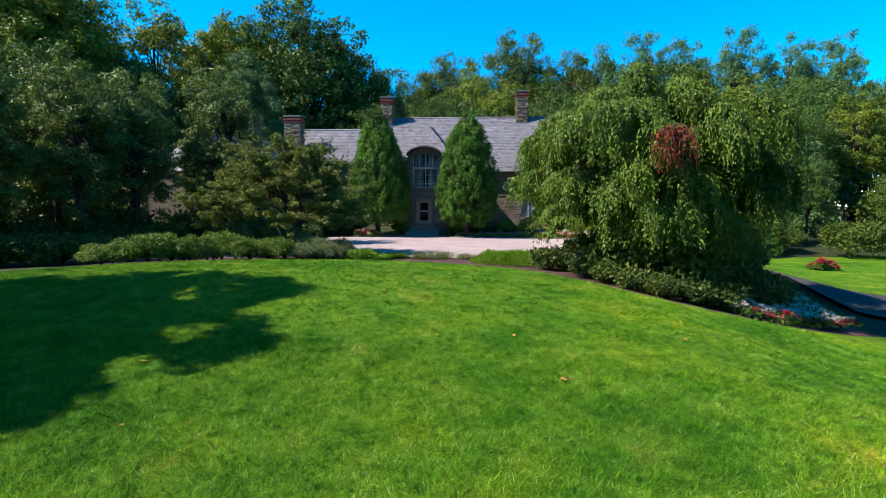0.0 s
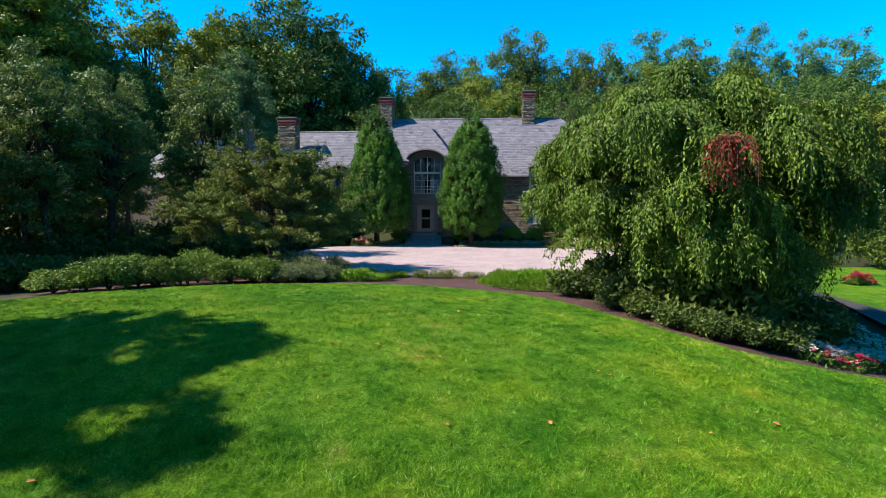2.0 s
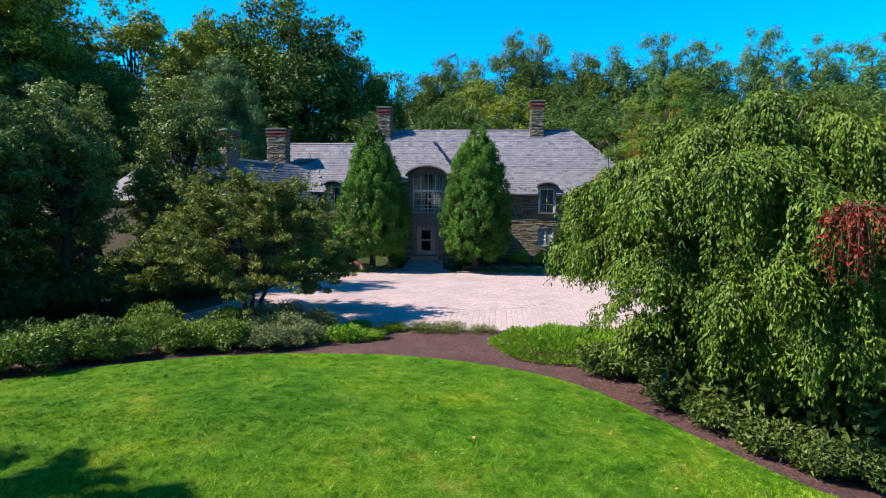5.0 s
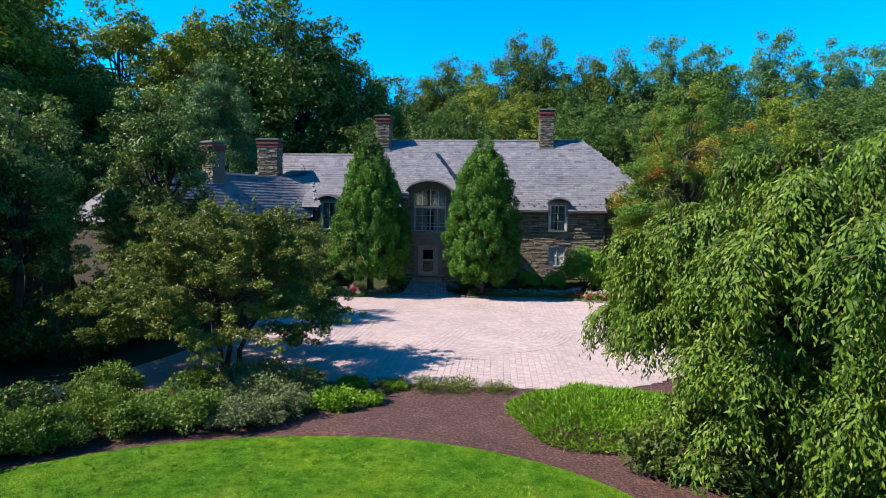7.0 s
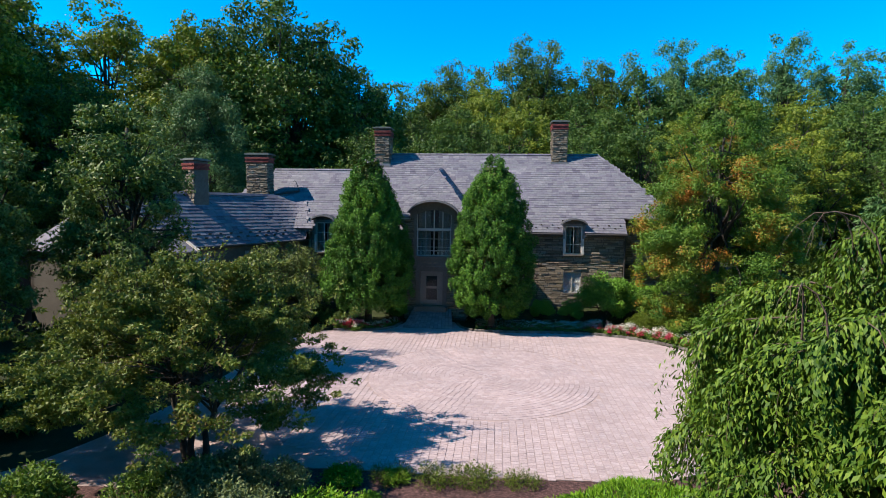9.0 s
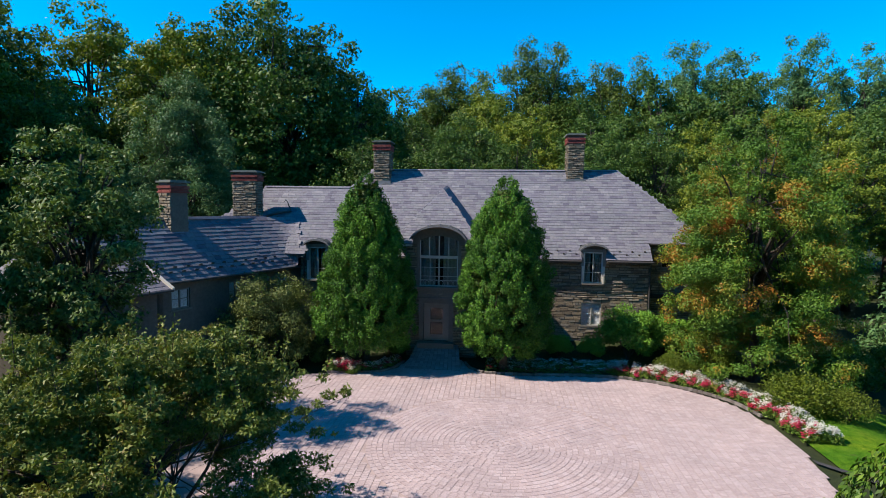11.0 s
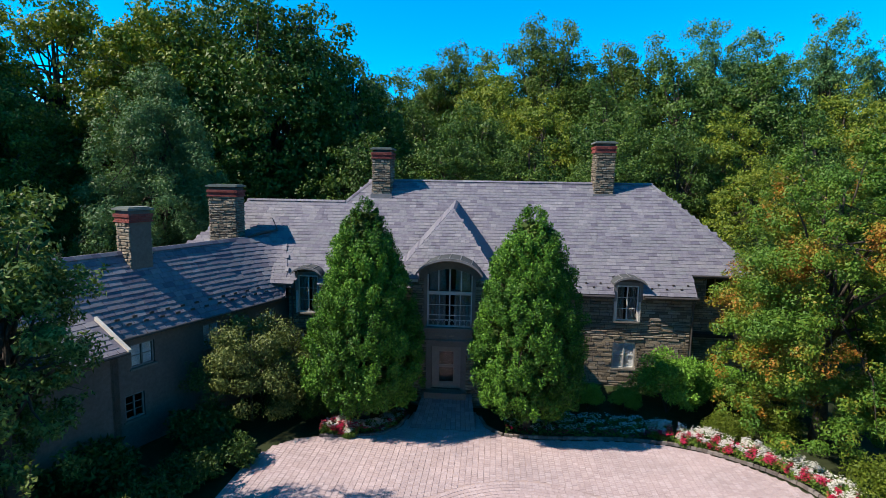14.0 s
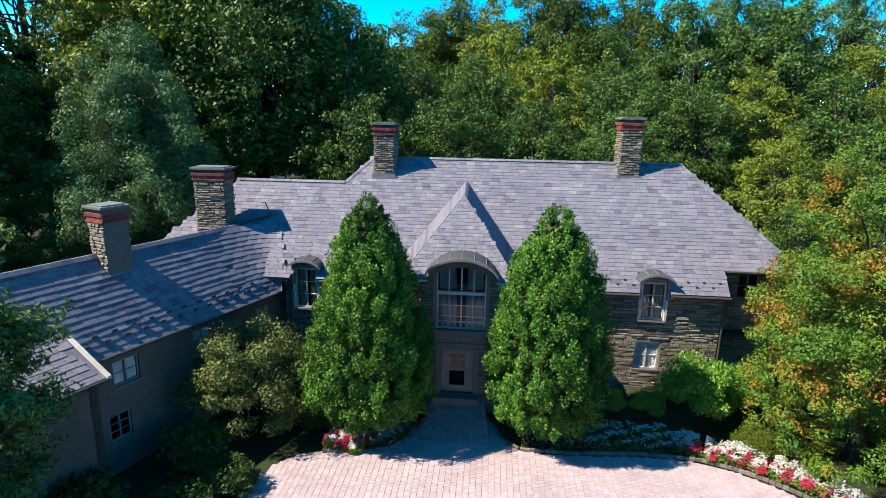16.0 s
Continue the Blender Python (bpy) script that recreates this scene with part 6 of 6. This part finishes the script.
def juniper():
    """A spreading mat of feathery sprays."""
    rng = np.random.default_rng(91)
    ob = thing("juniper", "spreading bright green juniper mat", "shrub", (3.0, 22.6, land(3.0, 22.6)))
    n = 34000
    x = rng.uniform(-2.6, 3.4, n)
    y = rng.uniform(-3.0, 3.0, n)
    dx, dy = x / 2.6, y / 2.5
    edge = 1 - np.hypot(np.where(x > 0, x / 4.5, dx), dy) + 0.08 * np.sin(5 * np.arctan2(dy, dx))
    keep = edge > 0
    x, y, edge = x[keep], y[keep], edge[keep]
    top = 0.42 * smoothstep(0, 0.35, edge) + 0.08 * np.sin(x * 3.1 + 1) * np.sin(y * 2.7)
    z = np.maximum(0.03, top * rng.uniform(0.55, 1.05, len(x)))
    z += height(x + 3.0, y + 22.6) - land(3.0, 22.6)
    p = np.stack([x, y, z], 1)
    a = unit(np.stack([x * 0.25, y * 0.25 - 0.1, np.full(len(x), 0.55)], 1) + rng.normal(size=p.shape) * 0.45)
    part("foliage", leaf_mesh("foliage", rng, p, a, rng.uniform(0.10, 0.2, len(p)), 0.17, LEAF["lime"]), None, ob)
    wood = Build()
    for i in range(14):
        th = i * 0.45
        wood.tube([(0, 0, -0.05), (math.cos(th) * 0.9, math.sin(th) * 0.9, 0.15), (math.cos(th) * 1.9, math.sin(th) * 1.8, 0.2)], [0.03, 0.02, 0.01], 5, False)
    part("woody_base", wood.mesh("woody_base", BARK, True, False), None, ob)


juniper()


def flower_bed(name, label, path, wide, tall, seed, split, count, lift=0.0):
    """Bedding plants along a curve: leaves below, blooms above. split: share of the width, from the path, that is red."""
    rng = np.random.default_rng(seed)
    path = np.array(path, float)
    seg = np.linalg.norm(np.diff(path, axis=0), axis=1)
    cum = np.concatenate([[0], np.cumsum(seg)])
    mid = path[len(path) // 2]
    ob = thing(name, label, "flower bed", (mid[0], mid[1], land(*mid)), "flower beds")
    base = np.array([mid[0], mid[1], land(*mid)])

    def spots(n, lo, hi):
        t = rng.uniform(0, cum[-1], n)
        x, y = np.interp(t, cum, path[:, 0]), np.interp(t, cum, path[:, 1])
        i = np.clip(np.searchsorted(cum, t) - 1, 0, len(seg) - 1)
        d = (path[i + 1] - path[i]) / seg[i][:, None]
        off = rng.uniform(lo, hi, n) + 0.09 * np.sin(t * 3.3) + 0.06 * np.sin(t * 7.7 + 1)
        x, y = x - d[:, 1] * off, y + d[:, 0] * off
        mound = 0.72 + 0.28 * np.sin(t * 4.1 + 1.7 * np.sin(off * 3)) * np.sin(off * 5.2 + 1) + rng.normal(size=n) * 0.12
        z = height(x, y) + lift + tall * mound * (1 - np.abs(off / wide - 0.5) ** 2 * 1.6)
        return np.stack([x, y, z], 1) - base

    n = int(count * 1.3)
    p = spots(n, 0.02, wide)
    p[:, 2] *= rng.uniform(0.2, 0.95, n)
    a = unit(rng.normal(size=(n, 3)) * 0.7 + np.array([0, 0, 0.7]))
    part("foliage", leaf_mesh("foliage", rng, p, a, rng.uniform(0.07, 0.14, n), 0.6, LEAF["shrub"], True), None, ob)
    for petal, lo, hi, share in (("red", 0.0, min(1, split * 1.5) * wide, split), ("white", 0.12 * wide, wide, 1 - split)):
        m = int(count * share)
        if m < 5:
            continue
        c = spots(m * 4, lo, hi) + np.array([0, 0, 0.03])
        tuft = np.sin(c[:, 0] * 8.0 + 2 * np.sin(c[:, 1] * 6.0)) + np.sin(c[:, 1] * 9.3 - c[:, 0] * 4.0) + rng.normal(size=len(c)) * 0.45
        gap = np.sin(c[:, 0] * 11.0 - c[:, 1] * 4.0) * np.sin(c[:, 1] * 12.0 + c[:, 0] * 5.0) + rng.normal(size=len(c)) * 0.35
        c = c[((tuft > 0.1) == (petal == "red")) & (gap > -0.35)][:m] if 0 < split < 1 else c[gap > -0.35][:m]
        m = len(c)
        verts = []
        for k in range(4):
            th = 2 * math.pi * k / 4 + rng.uniform(0, 1, m)
            r = rng.uniform(0.028, 0.05, m)
            tilt = rng.normal(size=(m, 3)) * 0.006
            tipp = np.stack([np.cos(th) * r, np.sin(th) * r, 0.008 * np.ones(m)], 1) + tilt
            s1 = np.stack([np.cos(th + 0.55) * r * 0.8, np.sin(th + 0.55) * r * 0.8, 0.012 * np.ones(m)], 1)
            s2 = np.stack([np.cos(th - 0.55) * r * 0.8, np.sin(th - 0.55) * r * 0.8, 0.012 * np.ones(m)], 1)
            verts.append(np.stack([c, c + s2, c + tipp, c + s1], 1))
        part(petal + "_bloom_mass", quads_mesh(petal + "_bloom_mass", np.concatenate(verts), LEAF[petal]), None, ob, petal + " blooms")
    return ob


flower_bed("flower_bed", "curved bed of white and red bedding flowers along the court", [(4.4, 42.45), (5.4, 42.35), (7.4, 41.4), (8.6, 40.4), (9.25, 39.5), (9.8, 37.6), (9.95, 36.4), (9.95, 35.2)], 1.45, 0.62, 101, 0.25, 9500)
flower_bed("flower_bed", "shaded bed of white bedding flowers beside the court", [(-1.9, 42.35), (0.2, 42.35), (2.8, 42.6), (4.5, 42.55)], 2.1, 0.4, 102, 0.12, 1700)
flower_bed("flower_bed", "small bed of red and white flowers at the walk", [(-10.0, 41.2), (-9.2, 41.15), (-8.3, 41.25)], 1.15, 0.6, 103, 0.42, 2600)
flower_bed("flower_bed", "shaded bed of small white flowers at the walk", [(-8.5, 41.6), (-7.4, 41.8), (-6.75, 42.7), (-6.55, 43.8)], 1.0, 0.36, 104, 0.2, 1200)
flower_bed("flower_bed", "low bed of white and red flowers by the drive", [(8.7, 14.1), (9.8, 14.75), (11.3, 15.5), (12.9, 16.2)], 1.3, 0.4, 105, 0.12, 3000)
flower_bed("flower_bed", "shaded bed of white flowers by the drive", [(12.4, 16.7), (13.5, 18.0), (14.0, 20.2), (13.9, 23.4)], 2.5, 0.34, 106, 0.0, 2300)
flower_bed("flower_bed", "mound of bright red flowers on the side lawn", [(21.6, 34.0), (22.3, 34.35), (22.9, 34.65)], 1.0, 0.7, 107, 1.0, 2200)

# ---- grass and fallen leaves ----


def grass():
    """Short blades in tufts, each tuft with a lean and height of its own."""
    rng = np.random.default_rng(111)
    parts = []
    for n, x0, x1, y0, y1, tall, wide in ((48000, -8.5, 9.5, -0.5, 7.5, 0.046, 0.0034), (30000, -14, 15, 6.5, 14, 0.042, 0.0048), (16000, -16, 11, 13, 21, 0.034, 0.0065)):
        cx, cy = rng.uniform(x0, x1, n), rng.uniform(y0, y1, n)
        keep = (cy < lawn_edge(cx) - 0.05) & (rng.random(n) < np.minimum(np.minimum(cx + 16, 18 - cx), cy + 1.5) * 0.35)
        cx, cy = cx[keep], cy[keep]
        m, per = len(cx), 9
        lean = rng.normal(size=(m, 1, 2)) * 0.75 + rng.normal(size=(m, per, 2)) * 0.4
        h = (tall * rng.uniform(0.4, 1.7, (m, 1)) * rng.uniform(0.6, 1.2, (m, per))).ravel()
        x = (cx[:, None] + rng.normal(size=(m, per)) * 0.035).ravel()
        y = (cy[:, None] + rng.normal(size=(m, per)) * 0.035).ravel()
        th = rng.uniform(0, 2 * math.pi, len(x))
        base = np.stack([x, y, height(x, y) - 0.005], 1)
        side = np.stack([np.cos(th), np.sin(th), 0 * th], 1) * (wide * rng.uniform(0.7, 1.3, len(x)))[:, None]
        tip = np.concatenate([lean.reshape(-1, 2), np.ones((len(x), 1))], 1) * h[:, None]
        parts.append(np.stack([base - side, base + side, base + tip], 1))
    ob = new("grass", quads_mesh("grass", np.concatenate(parts), BLADE, 3))
    tagged(ob, "short bright green grass blades", "grass", "", "stuff")


grass()

FALLEN = leaf_material("fallen_leaf", [(0.2, (0.30, 0.10, 0.03)), (0.6, (0.42, 0.17, 0.05)), (0.9, (0.5, 0.32, 0.12))], 0.15)


def fallen_leaf(at, size, turn):
    """A curled, lobed dry leaf."""
    b = Build()
    n = 10
    rim = []
    for i in range(n):
        th = 2 * math.pi * i / n
        r = size * (1.0 if i % 2 == 0 else 0.55) * (1.25 if i == 0 else 1)
        rim.append((math.cos(th) * r, math.sin(th) * r, 0.35 * size * abs(math.sin(th + 0.5))))
    for i in range(n):
        b.face((0, 0, 0.01), rim[i], rim[(i + 1) % n])
    ob = part("fallen_leaf", b.mesh("fallen_leaf", FALLEN, False, False))
    ob.matrix_basis = pose(at[0], at[1], land(*at) + 0.035, 8, 12, turn)
    tagged(ob, "dry curled orange-brown leaf on the lawn", "leaf", "fallen leaves")


leaf_rng = random.Random(7)
for at in ((0.5, 7.98), (-1.04, 10.56), (3.07, 10.18), (4.08, 8.42), (-3.0, 4.3), (2.9, 10.3), (1.9, 8.3), (4.9, 11.2), (5.2, 9.0), (-1.4, 15.5), (2.6, 6.5), (-4.0, 6.2), (6.2, 12.4), (0.2, 14.0), (3.4, 13.0), (-0.7, 17.2)):
    fallen_leaf(at, leaf_rng.uniform(0.035, 0.065), leaf_rng.uniform(0, 360))

# ---- pieces of pavement, walls and roofs ----


def court_pavers():
    """Pavers in straight courses, with rings round the middle of the court."""
    rng = random.Random(17)
    out = []
    cx, cy, ring = COURT_C[0], COURT_C[1], 4.9
    w, l, gap = 0.235, 0.16, 0.010
    i = 0
    x = -12.4
    while x < 10:
        y = 24.6 + (l / 2 if i % 2 else 0)
        while y < 44.9:
            mx, my = x + w / 2, y + l / 2
            if inside(COURT_R, mx, my) and math.hypot(mx - cx, my - cy) > ring:
                out.append((mx, my, 0.0, w - gap * 1.6, l - gap * 0.5))
            y += l
        x += w
        i += 1
    r = 0.12
    while r < ring:
        n = max(5, round(2 * math.pi * r / 0.24))
        for k in range(n):
            th = 2 * math.pi * (k + (0.5 if int(r / 0.2) % 2 else 0)) / n
            out.append((cx + math.cos(th) * r, cy + math.sin(th) * r, th, 0.2 - gap, min(0.24, 2 * math.pi * r / n) - gap))
        r += 0.2
    return [(*p, rng.uniform(-0.002, 0.002)) for p in out]


def paver_corners(p):
    x, y, th, w, l, dz = p
    c, s = math.cos(th), math.sin(th)
    q = [(x + c * a - s * b, y + s * a + c * b) for a, b in ((-w / 2, -l / 2), (w / 2, -l / 2), (w / 2, l / 2), (-w / 2, l / 2))]
    e = 0.004
    t = [(x + c * a - s * b, y + s * a + c * b) for a, b in ((-w / 2 + e, -l / 2 + e), (w / 2 - e, -l / 2 + e), (w / 2 - e, l / 2 - e), (-w / 2 + e, l / 2 - e))]
    return [(*v, -0.02) for v in q] + [(*v, dz) for v in t]


unit_box = Build()
unit_box.hexa([(-0.5, -0.5, 0), (0.5, -0.5, 0), (0.5, 0.5, 0), (-0.5, 0.5, 0), (-0.48, -0.48, 1), (0.48, -0.48, 1), (0.48, 0.48, 1), (-0.48, 0.48, 1)], False)


def boxes_on(material):
    return unit_box.mesh("piece", material, False, False)


slate_box = Build()
slate_box.hexa([(-0.5, -0.5, 0), (0.5, -0.5, 0), (0.5, 0.5, 0), (-0.5, 0.5, 0), (-0.5, -0.5, 1), (0.5, -0.5, 1), (0.5, 0.5, 0.1), (-0.5, 0.5, 0.1)], False)
paver_me, slate_me, stone_me, edging_me = boxes_on(PAVER), slate_box.mesh("piece", SLATE, False, False), boxes_on(STONE), boxes_on(EDGING)
joined, single = Build(), 0
for p in court_pavers():
    if single < 300 and -6.0 < p[0] < -2.0 and 38.8 < p[1] < 41.6 and p[2] == 0.0:
        ob = part("paver", paver_me, None, pavement)
        ob.matrix_basis = pose(p[0], p[1], -0.02) @ Matrix.Diagonal((p[3], p[4], 0.02 + p[5], 1))
        single += 1
    else:
        joined.hexa(paver_corners(p), False)
# Walk laid in the darker paver copy that carries the shade.
walk_joined = Build()
for j in range(10):
    for i in range(13):
        t0, t1 = j / 10 + 0.004, (j + 1) / 10 - 0.004
        q = []
        for t, k in ((t0, i + 0.05), (t0, i + 0.95), (t1, i + 0.95), (t1, i + 0.05)):
            q.append((-6.2 + 0.3 * t + k * (3.0 - 0.6 * t) / 13, 42.55 + 2.45 * t, 0.012 + 0.708 * t))
        walk_joined.hexa(q + [(a, b, c + 0.012) for a, b, c in q], False)
tagged(part("walk_paver_field", walk_joined.mesh("walk_paver_field", SHADED_PAVER, False, False), None, pavement), kind="stuff")
tagged(part("paver_field", joined.mesh("paver_field", PAVER, False, False), None, pavement), kind="stuff")


def edging(path):
    """A row of small upright stones along a bed."""
    ob = thing("bed_edging", "row of dark edging stones along a flower bed", "edging", (path[0][0], path[0][1], 0), "bed edgings")
    o = Vector((path[0][0], path[0][1], 0))
    rng = random.Random(len(path))
    k = 0
    for a, b in zip(path, path[1:]):
        a, b = Vector((*a, 0)), Vector((*b, 0))
        n = max(1, round((b - a).length / 0.22))
        turn = math.degrees(math.atan2(b.y - a.y, b.x - a.x))
        for i in range(n):
            p = a.lerp(b, (i + 0.5) / n) - o
            st = part("edging_stone", edging_me, None, ob)
            st.matrix_basis = pose(p.x, p.y, -0.02, rng.uniform(-3, 3), rng.uniform(-3, 3), turn) @ Matrix.Diagonal(((b - a).length / n * 0.93, 0.12, 0.11 + rng.uniform(0, 0.03), 1))


edging([(-1.95, 42.25), (0.2, 42.25), (2.8, 42.5), (4.4, 42.45), (5.35, 42.35), (6.4, 41.95), (7.3, 41.42), (8.0, 40.85), (8.5, 40.42), (8.95, 39.9), (9.2, 39.5), (9.5, 38.7), (9.72, 37.8)])
edging([(-10.0, 41.2), (-8.5, 41.4), (-7.35, 41.75), (-6.7, 42.6), (-6.45, 43.8)])
edging([(-2.0, 42.3), (-2.75, 43.0), (-3.05, 44.0)])

for parent, spec in SLATE_BOXES:
    c = slate_corners(spec)
    a, b, d = c[0], c[1], c[3]
    u, v = (b - a), (d - a)
    n = u.cross(v).normalized()
    ob = part("slate", slate_me, None, parent)
    lift = (c[4] - a).length
    ob.matrix_basis = Matrix.Translation((a + c[2]) / 2) @ Matrix((u, v, n * lift)).transposed().to_4x4()

count = 0
left_over = Build()
for origin, u, n, rect in NEAR_STONES:
    if count < 300:
        w, h = rect[2] - rect[0], rect[3] - rect[1]
        c = origin + u * (rect[0] + rect[2]) / 2 + Vector((0, 0, (rect[1] + rect[3]) / 2))
        ob = part("stone", stone_me, None, house)
        ob.matrix_basis = Matrix.Translation(c) @ Matrix((u * w, Vector((0, 0, h)), n * STONE_RNG.uniform(0.015, 0.05))).transposed().to_4x4()
        count += 1
    else:
        put_stone(left_over, STONE_RNG, origin, u, n, rect)
if left_over.v:
    tagged(part("stonework", left_over.mesh("stonework", STONE, fix=False), None, house), kind="stuff")
